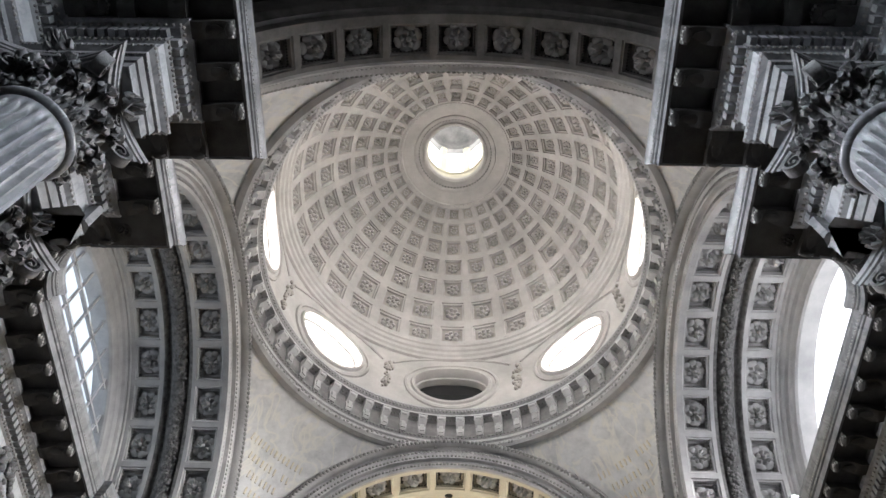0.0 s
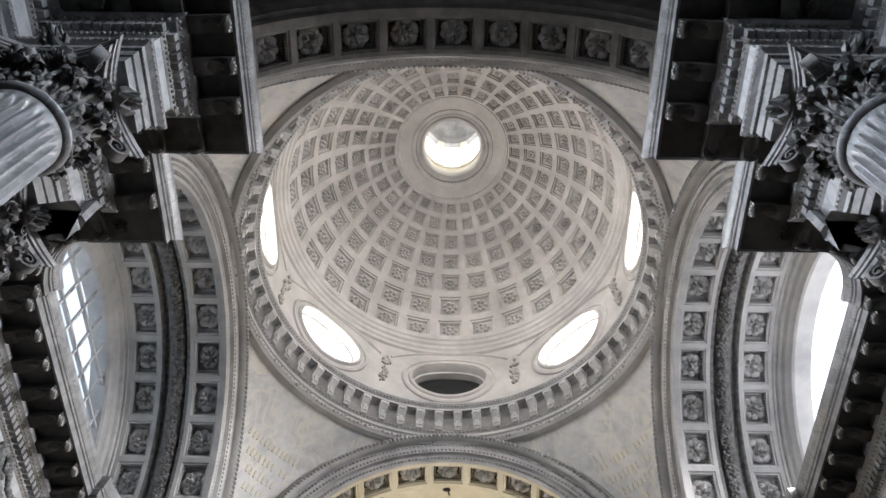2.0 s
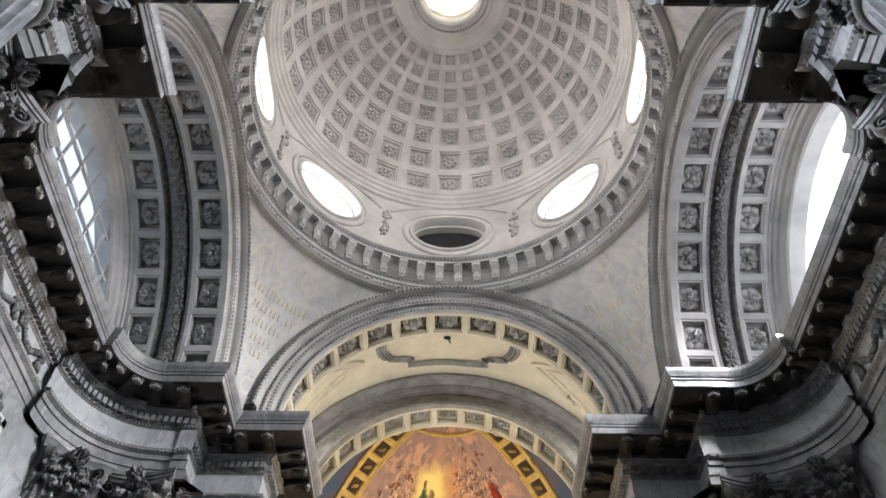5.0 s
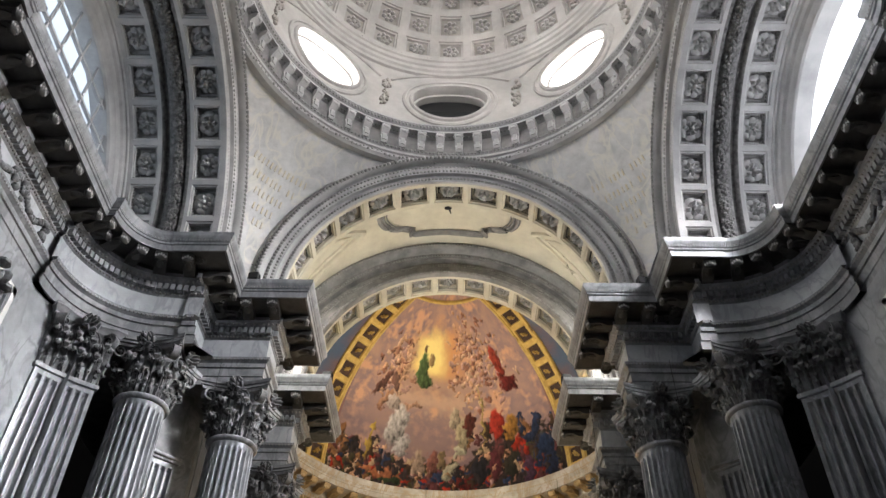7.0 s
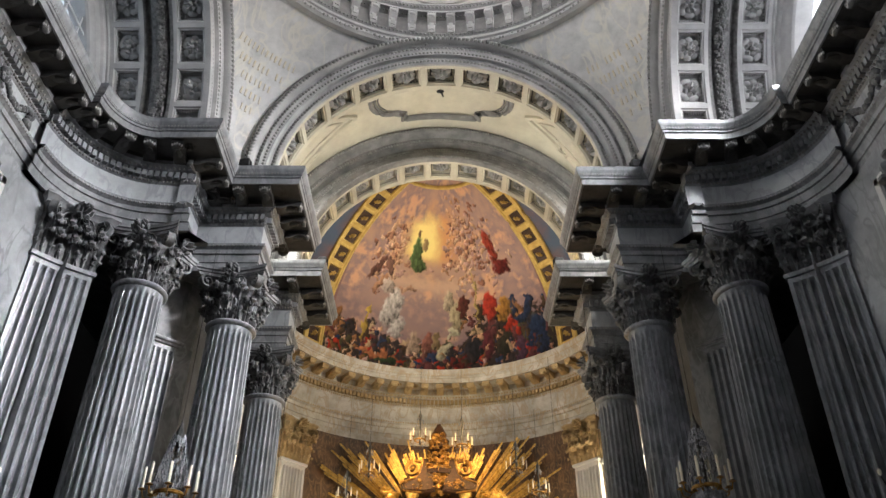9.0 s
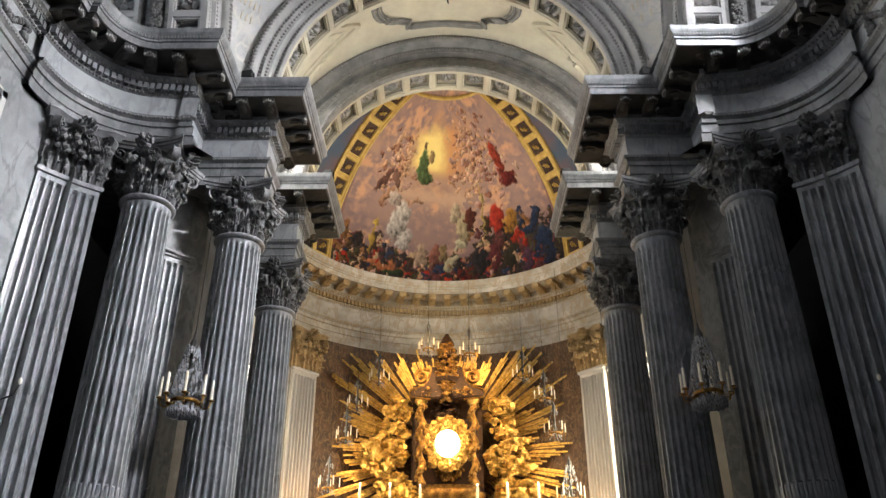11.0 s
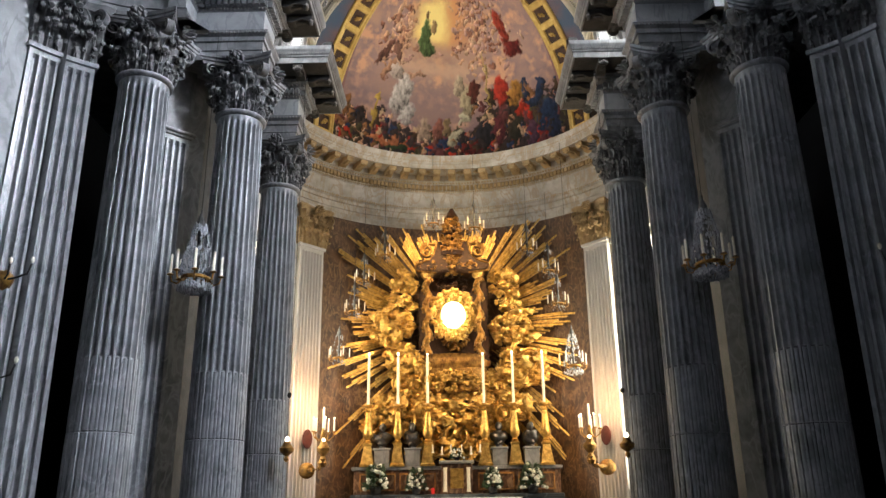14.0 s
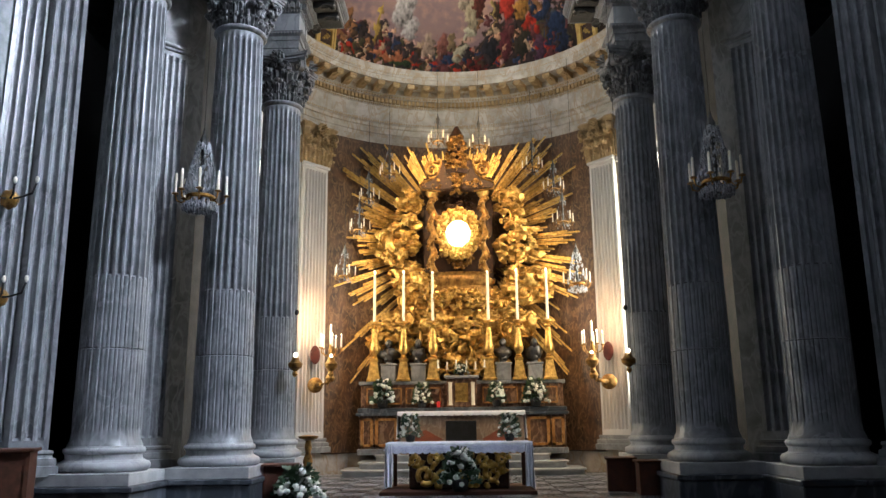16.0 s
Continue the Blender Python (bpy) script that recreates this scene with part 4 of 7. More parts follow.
# attic walls over the cornice, behind the arches
for k in range(4):
    if k == 0:
        continue
    if k in (1, 3):
        g = Geo()
        n = 40
        rows = [semi(3.05, w, ZA, n, 0.3) for w in (7.45, 7.6)]
        g.grid(rows)
        lw = structure("lunette_reveal_%d" % k, g, STUCCO, "deep stucco reveal of a lunette window", 40, "wall")
        lw.matrix_world = world_arm(k)
        win = thing("lunette_window", "half-round window with slender bars and bright sky behind" if k == 1 else "half-round window full of glaring bright sky", "window", at=world_arm(k))
        bars = Geo()
        for i in range(-5, 6) if k == 1 else ():
            x = i * 0.56
            h = math.sqrt(max(0, 3.05 ** 2 - x * x))
            if h > 0.2:
                part("glazing_bar", Geo().box(x - 0.025, x + 0.025, 7.14, 7.19, ZA - 0.3, ZA + h), STUCCO, win, "pale slender bar", None)
        for j in range(5 if k == 1 else 1):
            z = ZA - 0.05 + j * 0.62
            h = math.sqrt(max(0, 3.05 ** 2 - (z - ZA) ** 2)) if z > ZA else 3.05
            part("glazing_bar", Geo().box(-h, h, 7.13, 7.20, z - 0.03, z + 0.03), STUCCO, win, "", None)
        part("pane", Geo().add(semi(3.12, 7.42, ZA, 40, 0.35), [tuple(range(43))]), SKYGLOW_R if k == 3 else SKYGLOW_L, win, "bright hazy sky", None)

# floors
# the nave floor is unseen and coloured dark against bounce
structure("floor", Geo().box(-9, 9, -9, 12.1, -0.3, 0), FLOOR, "unseen nave floor darkened to cut bounced light", None)
structure("floor_choir", Geo().box(-7, 7, 12.1, 24, -0.3, 0.37), FLOOR_D, "dark joints under the choir paving", None)
structure("step_choir", Geo().box(-7, 7, 11.75, 12.1, -0.3, 0.19), WHITE_M, "white marble step up to the choir", None)
# end wall behind the camera, black so that it returns no light
structure("wall_facade", Geo().box(-9, 9, -9, -8.0, 0, 18), UNLIT, "unseen black end wall that soaks up bounced light", None, "wall")
for sx in (-1, 1):
    # glowing pane out of view, added to go with the nave fill lamp
    nw = thing("nave_lunette", "unseen half-round glowing window added over the nave cornice", "window", "nave lunettes")
    pts = [(sx * 4.36, -2.5 + 1.0 * math.cos(math.pi * i / 20), 12.5 + 1.0 * math.sin(math.pi * i / 20)) for i in range(21)]
    part("pane", Geo().add(pts, [tuple(range(21))]), SKYGLOW_T, nw, "bright sky", None)
    part("window_frame", Geo().tube(pts + pts[:1], 0.09, 6), STUCCO, nw, "grey frame")
    cw = thing("choir_lunette", "small half-round window over the choir cornice with bright sky behind", "window", "choir lunettes")
    pts = [(sx * 4.36, 14.95 + 1.0 * math.cos(math.pi * i / 20), 12.35 + 1.0 * math.sin(math.pi * i / 20)) for i in range(21)]
    part("pane", Geo().add(pts, [tuple(range(21))]), SKYGLOW_C, cw, "bright sky", None)
    part("window_frame", Geo().tube(pts + pts[:1], 0.09, 6), CREAM, cw, "cream frame")
# added black box: blocks stray light and leaves the gaps between columns black
shell = Geo()
for q in ((-10, -9.6, -9.6, 24, -0.4, 29), (9.6, 10, -9.6, 24, -0.4, 29), (-10, 10, -10, -9.6, -0.4, 29), (-10, 10, 24, 24.4, -0.4, 29), (-10, 10, -10, 24.4, 29, 29.4), (-10, 10, -10, 24.4, -0.7, -0.4)):
    shell.box(*q)
structure("wall_outer", shell, UNLIT, "added black shell that keeps out stray light", None, "wall")

# ---- columns and pilasters ----
Z_BASE, Z_NECK, Z_ABA = 1.0, 8.88, 10.03


def leaf_geo(h, w, curl, lobes=4.0):
    """An acanthus leaf: rises from the origin along z, curls out along -y."""
    g = Geo()
    rows = []
    n = 11
    for i in range(n + 1):
        t = i / n
        if t < 0.62:
            y, z = -0.05 * math.sin(t / 0.62 * 1.5), h * t / 0.62 * 0.86
        else:
            q = (t - 0.62) / 0.38 * 3.6
            y, z = -0.05 - curl * (1 - math.cos(q)) * 0.62, h * 0.86 + curl * math.sin(q) * 0.75
        ww = w * (0.62 + 0.42 * math.sin(min(1.0, t * 1.25) * math.pi * 0.75)) * (1 if t < 0.75 else max(0.25, 1 - (t - 0.75) * 2.6))
        ww *= 0.80 + 0.24 * abs(math.sin(t * math.pi * lobes))
        row = []
        for j in range(-4, 5):
            u = j / 4
            ridge = 0.030 * math.cos(u * math.pi * 3) - 0.035 * u * u
            row.append((u * ww, y - ridge, z - 0.04 * abs(u)))
        rows.append(row)
    g.grid(rows)
    # knobbly curled tip and lobes
    for u, t, s in ((0, 1.0, 1.0), (-0.5, 0.92, 0.75), (0.5, 0.92, 0.75), (-0.85, 0.62, 0.6), (0.85, 0.62, 0.6), (-0.8, 0.3, 0.5), (0.8, 0.3, 0.5)):
        r_ = w * 0.36 * s
        out = curl * 1.1 * max(0, (t - 0.55) / 0.45)
        g.blob((u * w, -0.06 - out, h * 0.86 * t + 0.03 * (t > 0.9)), r_, r_ * 0.9, r_ * 1.15, 8, 5, 0.6, u + t)
    return g


def scroll_geo(r, width, turns=1.6):
    """A volute: a band rolled up, in the plane x-z, thick along y."""
    g = Geo()
    a, b = [], []
    n = 22
    for i in range(n + 1):
        t = i / n
        rr = r * (1 - 0.78 * t)
        an = math.pi * 0.5 - t * turns * 6.2831853
        a.append((rr * math.cos(an), rr * math.sin(an)))
    for s in (-1, 1):
        b.append([(x, s * width / 2, z) for x, z in a])
    inner = [[(x * 0.72, y, z * 0.72) for x, y, z in row] for row in b]
    g.grid([inner[0], b[0], b[1], inner[1]])
    g.blob((0, 0, 0), r * 0.25, width * 0.55, r * 0.25, 8, 5)
    g.tube([(-r * 0.2, 0, r * 0.98), (-r * 1.2, 0, r * 0.75), (-r * 2.0, 0, -r * 0.3), (-r * 2.3, 0, -r * 1.6)], r * 0.22, 6)
    return g


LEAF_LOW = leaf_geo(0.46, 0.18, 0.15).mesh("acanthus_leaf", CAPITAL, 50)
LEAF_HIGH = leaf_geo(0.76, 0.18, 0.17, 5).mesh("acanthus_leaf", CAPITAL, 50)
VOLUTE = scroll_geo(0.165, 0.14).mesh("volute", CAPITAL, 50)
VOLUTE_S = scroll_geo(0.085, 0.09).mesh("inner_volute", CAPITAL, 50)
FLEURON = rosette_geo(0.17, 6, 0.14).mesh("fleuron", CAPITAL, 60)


def shaft_geo(r0, r1, z0, z1, flutes=24, per=10, cable=2.55):
    """A fluted shaft with a slight swelling; the lower flutes are filled with round rods."""
    g = Geo()
    zs = [z0, z0 + 0.06, z0 + 0.10, z0 + 0.2, z0 + 0.26] + [z0 + 0.3, z0 + 0.9, z0 + 1.425, z0 + 1.44, z0 + 1.455, z0 + 2.0, z0 + cable - 0.02] + [z0 + cable, z0 + cable + 0.04] + [z0 + cable + 0.1 + (z1 - z0 - cable - 0.42) * i / 6 for i in range(7)] + [z1 - 0.24, z1 - 0.16, z1 - 0.08, z1]
    rows = []
    n = flutes * per
    for z in zs:
        t = (z - z0) / (z1 - z0)
        r = r0 + (r1 - r0) * (t ** 1.6)
        dep = 0.066
        if z < z0 + 0.12:
            dep, r = 0.0, r + 0.05 * (1 - (z - z0) / 0.12)
        elif z < z0 + 0.24:
            dep = 0.012
        elif z <= z0 + cable:
            dep = -1.0
        elif z > z1 - 0.10:
            dep = 0.0
        elif z > z1 - 0.2:
            dep = 0.02
        if abs(z - z0 - 1.44) < 0.005:
            r -= 0.02
        row = []
        for j in range(n):
            p = (j % per) / per
            q = (p - 0.15) / 0.7
            c = math.sin(math.pi * q) if 0 < q < 1 else 0.0
            if dep < 0:
                o = -0.026 + 0.020 * c if 0 < q < 1 else 0.0
            else:
                o = -dep * math.sqrt(max(0, c))
            a = 6.2831853 * j / n
            row.append(((r + o) * math.cos(a), (r + o) * math.sin(a), z))
        rows.append(row)
    g.grid(rows, close_u=True)
    return g


def concave_abacus(g, z0, z1, mid, corner, grow):
    rows = []
    for z, k in ((z0, 0.0), (z0 + (z1 - z0) * 0.3, 0.15), (z0 + (z1 - z0) * 0.34, 0.6), (z0 + (z1 - z0) * 0.55, 0.65), (z0 + (z1 - z0) * 0.6, 0.3), (z0 + (z1 - z0) * 0.68, 0.85), (z1, 1.0)):
        row = []
        for s in range(4):
            base = s * math.pi / 2
            for j in range(10):
                t = j / 9 * 2 - 1
                x = (corner + grow * k) * t * 0.94
                y = (mid + grow * k) + (corner * 0.94 + grow * k - mid - grow * k) * abs(t) ** 1.7
                row.append((x * math.cos(base) + y * math.sin(base), -x * math.sin(base) + y * math.cos(base), z))
        rows.append(row)
    k = len(g.v)
    g.grid(rows, close_u=True)
    g.f.append(tuple(range(k + 40 * 6, k + 40 * 7)))
    g.f.append(tuple(range(k + 39, k - 1, -1)))


def make_column(ped_mat):
    col = thing("column", "fluted grey marble column with a carved leafy capital on a dark pedestal", "column", "great columns round the crossing and choir")
    part("pedestal", Geo().box(-0.72, 0.72, -0.72, 0.72, 0.0, 0.72, bev=0.02).box(-0.76, 0.76, -0.76, 0.76, 0.72, 0.80, bev=0.015), ped_mat, col, "dark blue-grey marble pedestal", None)
    part("plinth", Geo().box(-0.69, 0.69, -0.69, 0.69, 0.80, 0.985, bev=0.012), WHITE_M, col, "pale grey plinth", None)
    base = [(0.67, 0.985)] + [(0.60 + 0.075 * math.cos(radians(a)), 1.06 + 0.075 * math.sin(radians(a))) for a in range(-80, 91, 17)] + [(0.59, 1.15), (0.56, 1.16), (0.545, 1.20), (0.555, 1.235)] + [(0.545 + 0.045 * math.cos(radians(a)), 1.29 + 0.05 * math.sin(radians(a))) for a in range(-80, 91, 17)] + [(0.54, 1.355), (0.53, 1.36)]
    part("base", Geo().turn(base, 48), BASE_M, col, "moulded round base", 50)
    part("shaft", shaft_geo(0.495, 0.425, 1.36, Z_NECK - 0.02), GREY, col, "fluted veined grey marble shaft", 35)
    part("necking", Geo().turn([(0.42, Z_NECK - 0.06), (0.46, Z_NECK - 0.05)] + [(0.455 + 0.04 * math.cos(radians(a)), Z_NECK + 0.04 * math.sin(radians(a))) for a in range(-60, 91, 30)] + [(0.42, Z_NECK + 0.05)], 48), GREY, col, "", 50)
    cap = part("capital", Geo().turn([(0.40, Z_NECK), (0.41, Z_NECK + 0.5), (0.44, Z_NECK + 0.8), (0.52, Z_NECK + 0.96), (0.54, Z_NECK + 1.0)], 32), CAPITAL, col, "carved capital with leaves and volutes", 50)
    for tier, (mesh, r, off) in enumerate(((LEAF_LOW, 0.42, 0), (LEAF_HIGH, 0.415, 0.5))):
        for i in range(8):
            a = 45 * (i + off)
            part("acanthus_leaf", mesh, None, cap, at=pose(0, 0, Z_NECK + 0.03, 0, 0, a) @ Matrix.Translation((0, -r, 0)))
    for i in range(4):
        part("volute", VOLUTE, None, cap, at=pose(0, 0, 0, 0, 0, 90 * i + 45) @ Matrix.Translation((0.70, 0, Z_NECK + 0.84)))
        for s in (-1, 1):
            part("inner_volute", VOLUTE_S, None, cap, at=pose(0, 0, 0, 0, 0, 90 * i) @ Matrix.Translation((0.11 * s, -0.52, Z_NECK + 0.88)) @ Matrix.Rotation(math.pi if s > 0 else 0, 4, "Z"))
        part("fleuron", FLEURON, None, cap, at=pose(0, 0, 0, 0, 0, 90 * i) @ Matrix.Translation((0, -0.60, Z_NECK + 1.03)) @ Matrix.Rotation(math.pi / 2, 4, "X"))
    ab = Geo()
    concave_abacus(ab, Z_NECK + 0.95, Z_ABA, 0.44, 0.66, 0.08)
    part("abacus", ab, GREY_L, cap, "moulded abacus with hollow sides", 30)
    return col


COLS = [(5.44, 4.1, 0), (4.11, 5.53, 0)]
first = make_column(DARKBASE)
spots = [(sx * (u if sy > 0 else u + 0.13), YC + sy * v, 0.0) for u, v, _ in COLS for sx in (-1, 1) for sy in (1, -1)] + [(-4.1, 17.0, 0.0), (4.1, 17.0, 0.0)]
for i, (x, y, z) in enumerate(spots):
    if i == 0:
        first.matrix_world = Matrix.Translation((x, y, z))
    else:
        copy_thing(first, Matrix.Translation((x, y, z)))


def pilaster(name, at, width, flutes, mat_s, mat_c, label, bend=0.0, z0=0.95, neck=Z_NECK, leafy=True):
    """A fluted pilaster facing -y; bend: the radius of the hollow wall it follows (0: flat)."""
    p = thing(name, label, "pilaster", "fluted pilasters", at)

    def B(x, y, z):
        if not bend:
            return (x, y, z)
        a = x / bend
        return ((bend + y) * math.sin(a), (bend + y) * math.cos(a) - bend, z)

    def prof(half, y, zz, dep, n=flutes, per=8):
        row = [B(-half, 0.12, zz), B(-half, y, zz)]
        m = 0.05
        for i in range(n):
            x0, x1 = -half + m + (2 * half - 2 * m) * i / n, -half + m + (2 * half - 2 * m) * (i + 1) / n
            for j in range(per + 1):
                q = j / per
                c = (q - 0.17) / 0.66
                o = dep * math.sqrt(max(0, math.sin(math.pi * c))) if 0 < c < 1 else 0
                row.append(B(x0 + (x1 - x0) * q, y + o, zz))
        row += [B(half, y, zz), B(half, 0.12, zz)]
        return row

    h0, h1 = width / 2, width / 2 * 0.9
    zs = [(z0 + 0.36, 0), (z0 + 0.5, 0), (z0 + 0.54, 0.07), (z0 + 2.9, 0.07)] + [(z0 + 3.0 + (neck - z0 - 3.4) * i / 4, 0.07) for i in range(5)] + [(neck - 0.2, 0.07), (neck - 0.14, 0), (neck, 0)]
    part("shaft", Geo().grid([prof(h0 + (h1 - h0) * (z - z0) / (neck - z0), 0.0, z, d) for z, d in zs]), mat_s, p, "fluted shaft", 35)
    bs = [(0.14, 0.0), (0.14, 0.14), (0.10, 0.15), (0.11, 0.2), (0.10, 0.25), (0.06, 0.26), (0.05, 0.3), (0.07, 0.32), (0.06, 0.36), (0.0, 0.37)]
    part("base", Geo().grid([[B(-h0 - o, 0.12, z0 + z), B(-h0 - o, -o, z0 + z)] + [B(-h0 + 2 * h0 * j / 6, -o, z0 + z) for j in range(7)] + [B(h0 + o, -o, z0 + z), B(h0 + o, 0.12, z0 + z)] for o, z in bs]), GREY_L, p, "moulded base", 30)
    part("necking", Geo().grid([[B(-h1 - o, 0.12, neck + z), B(-h1 - o, -o, neck + z)] + [B(-h1 + 2 * h1 * j / 6, -o, neck + z) for j in range(7)] + [B(h1 + o, -o, neck + z), B(h1 + o, 0.12, neck + z)] for o, z in ((0, -0.05), (0.04, -0.04), (0.05, 0), (0.04, 0.04), (0, 0.05))]), mat_s, p, "", 40)
    if not leafy:
        part("cap_block", Geo().box(-h1 - 0.02, h1 + 0.02, -0.02, 0.12, neck, 10.03).box(-h1 - 0.1, h1 + 0.1, -0.1, 0.12, neck, neck + 0.07, bev=0.02), GREY_L, p, "plain moulded cap", None)
        return p
    cap = part("capital", Geo().grid([[B(-h1 - o, 0.12, neck + z), B(-h1 - o, -o, neck + z)] + [B(-h1 + 2 * h1 * j / 6, -o, neck + z) for j in range(7)] + [B(h1 + o, -o, neck + z), B(h1 + o, 0.12, neck + z)] for o, z in ((0, 0.04), (0, 0.6), (0.06, 0.9), (0.09, 1.0))]), mat_c, p, "carved leafy capital", 40)

    def put(nm, mesh, x, y, z, turn=0.0, tip=0.0):
        a = x / bend if bend else 0.0
        if mat_c is OCHRE:
            mesh = mesh.copy()
            mesh.materials[0] = OCHRE
        q = B(x, y, z)
        part(nm, mesh, None, cap, at=Matrix.Translation(q) @ Matrix.Rotation(-a + turn, 4, "Z") @ Matrix.Rotation(tip, 4, "X"))

    for x in (-0.30, 0.0, 0.30):
        put("acanthus_leaf", LEAF_LOW, x, -0.01, neck + 0.03)
    for x in (-0.42, -0.15, 0.15, 0.42):
        put("acanthus_leaf", LEAF_HIGH, x, 0.0, neck + 0.03)
    for s in (-1, 1):
        put("volute", VOLUTE, 0.46 * s, -0.16, neck + 0.84, -math.pi / 4 if s > 0 else math.pi + math.pi / 4)
        put("inner_volute", VOLUTE_S, 0.11 * s, -0.14, neck + 0.88, math.pi if s > 0 else 0)
    put("fleuron", FLEURON, 0, -0.2, neck + 1.03, 0, math.pi / 2)
    part("abacus", Geo().grid([[B(-h1 - 0.06 - o, 0.12, neck + z), B(-h1 - 0.12 - o, -0.12 - o, neck + z)] + [B((-h1 + 2 * h1 * j / 8), -0.06 - o - 0.10 * abs(j / 4 - 1) ** 2, neck + z) for j in range(9)] + [B(h1 + 0.12 + o, -0.12 - o, neck + z), B(h1 + 0.06 + o, 0.12, neck + z)] for o, z in ((0, 0.99), (0.03, 1.05), (0.07, 1.1), (0.07, 1.15))]), OCHRE if mat_c is OCHRE else GREY_L, cap, "moulded abacus", 30)
    return p


for sx in (-1, 1):
    for sy in (-1, 1):
        a = radians(45)
        # hollow corner pilaster
        dx, dy = sx * math.sin(a), sy * math.cos(a)
        c = Vector((sx * 5.3, YC + sy * 2.0))
        q = c + Vector((dx, dy)) * 1.63
        rz = math.degrees(math.atan2(dy, dx)) - 90
        pilaster("corner_pilaster", pose(q.x, q.y, 0, 0, 0, rz), 1.16, 7, GREY, CAPITAL, "fluted grey pilaster set in a hollow corner", 3.0)
        # square pilaster behind the pair of columns
        q = Vector((sx * 5.38, YC + sy * 5.38))
        pilaster("square_pilaster", pose(q.x, q.y, 0, 0, 0, math.degrees(math.atan2(sy, sx)) - 90), 0.82, 5, GREY, CAPITAL, "fluted grey pilaster behind a pair of columns", neck=8.6, leafy=False)
for s in (-1, 1):
    a = radians(40.5)
    q = Vector((s * 5.2 * math.cos(a), AY + 5.2 * math.sin(a)))
    pilaster("apse_pilaster", pose(q.x, q.y, 0, 0, 0, math.degrees(math.atan2(math.sin(a), s * math.cos(a))) - 90), 0.92, 7, PALE, OCHRE, "pale fluted marble pilaster beside the high altar", neck=8.72)

# solid cores over the columns
core = Geo()
for sx in (-1, 1):
    for sy in (-1, 1):
        for u0, u1, v0, v1 in ((5.09, 8, 3.78, 5.16), (3.73, 8, 5.16, 5.92), (7.09, 8, -0.01, 2.6), (6.98, 8, 2.6, 3.1), (6.72, 8, 3.1, 3.5), (6.25, 8, 3.5, 3.78), (5.16, 8, 5.92, 9.5 if sy < 0 else 8.63)) + (((3.73, 8, 8.63, 9.4),) if sy > 0 else ()):
            x0, x1 = sorted((sx * u0, sx * u1))
            y0, y1 = sorted((YC + sy * v0, YC + sy * v1))
            core.box(x0, x1, y0, y1, 10.04, 11.9)
structure("wall_core", core, GREY_L, "masonry over the columns", None, "wall")
sof = Geo()
sof.box(-9, -5.2, -8, 1.0, 10.04, 11.9).box(5.2, 9, -8, 1.0, 10.04, 11.9)
structure("wall_core_nave", sof, GREY_L, "masonry along the nave", None, "wall")
# dark dado along the walls
for nm, ln in (("dado_left", wl), ("dado_right", wr)):
    structure(nm, sweep(Geo(), ln, [(0, 0), (-0.07, 0), (-0.07, 0.78), (-0.05, 0.82), (-0.05, 0.96), (0, 0.97)]), DARKBASE, "dark marble dado", 30, "dado")

# transept walls: framed marble panel with carved brackets
for s in (-1, 1):
    fr = thing("wall_frame", "moulded white marble frame with carved ornaments on the transept wall", "wall frame")
    for j, (u, w, t) in enumerate(((6.98, 0.12, 0.05), (6.96, 0.07, 0.09), (6.99, 0.05, 0.22))):
        y0, y1, z1 = YC - 1.75 + 0.16 * j, YC + 1.75 - 0.16 * j, 9.6 - 0.17 * j
        g = Geo()
        x0, x1 = sorted((s * u, s * (u + 0.06)))
        g.box(x0, x1, y0, y0 + w, 1.0, z1).box(x0, x1, y1 - w, y1, 1.0, z1).box(x0, x1, y0, y1, z1 - w, z1)
        part("frame_moulding", g, (PALE, GREY_L, PALE)[j], fr, "", None)
    for y in (YC - 0.9, YC + 0.9):
        g = Geo()
        rnd = random.Random(5)
        for i in range(22):
            g.blob((s * (6.85 + rnd.uniform(-0.08, 0.08)), y + rnd.uniform(-0.3, 0.3), 9.0 + rnd.uniform(-0.5, 0.5)), rnd.uniform(0.06, 0.14), rnd.uniform(0.06, 0.14), rnd.uniform(0.06, 0.14), 7, 5)
        part("carved_ornament", g, CAPITAL, fr, "clump of carved leaves")

for s in (-1, 1):
    for y in (YC - 1.2, YC, YC + 1.2):
        fs = thing("frieze_festoon", "carved grey marble festoon on the transept frieze", "festoon", "festoons of the transept frieze")
        g = Geo()
        rnd = random.Random(int(10 * y))
        for i in range(30):
            t = i / 29
            q = rnd.uniform(0.035, 0.065)
            g.blob((s * 6.99, y - 0.42 + 0.84 * t, 11.02 - 0.26 * math.sin(math.pi * t) + rnd.uniform(-0.03, 0.03)), q, q, q, 6, 4)
        part("swag", g, CAPITAL, fs, "hanging swag of leaves", 60, kind="stuff")
        for sg in (-1, 1):
            g = Geo()
            for i in range(12):
                q = rnd.uniform(0.04, 0.075)
                g.blob((s * 6.98, y + sg * 0.48 + rnd.uniform(-0.06, 0.06), 10.72 + 0.34 * rnd.random()), q, q, q, 6, 4, 0.5, i)
            part("spray", g, CAPITAL, fs, "upright leafy spray", 60, kind="stuff")

# ---- apse half-dome with its painted scene ----
SC = Vector((0, AY, 12.05))
SR = 4.95


def apse_pt(az, el, r=SR):
    return SC + Vector((r * math.cos(el) * math.sin(az), r * math.cos(el) * math.cos(az), r * math.sin(el)))


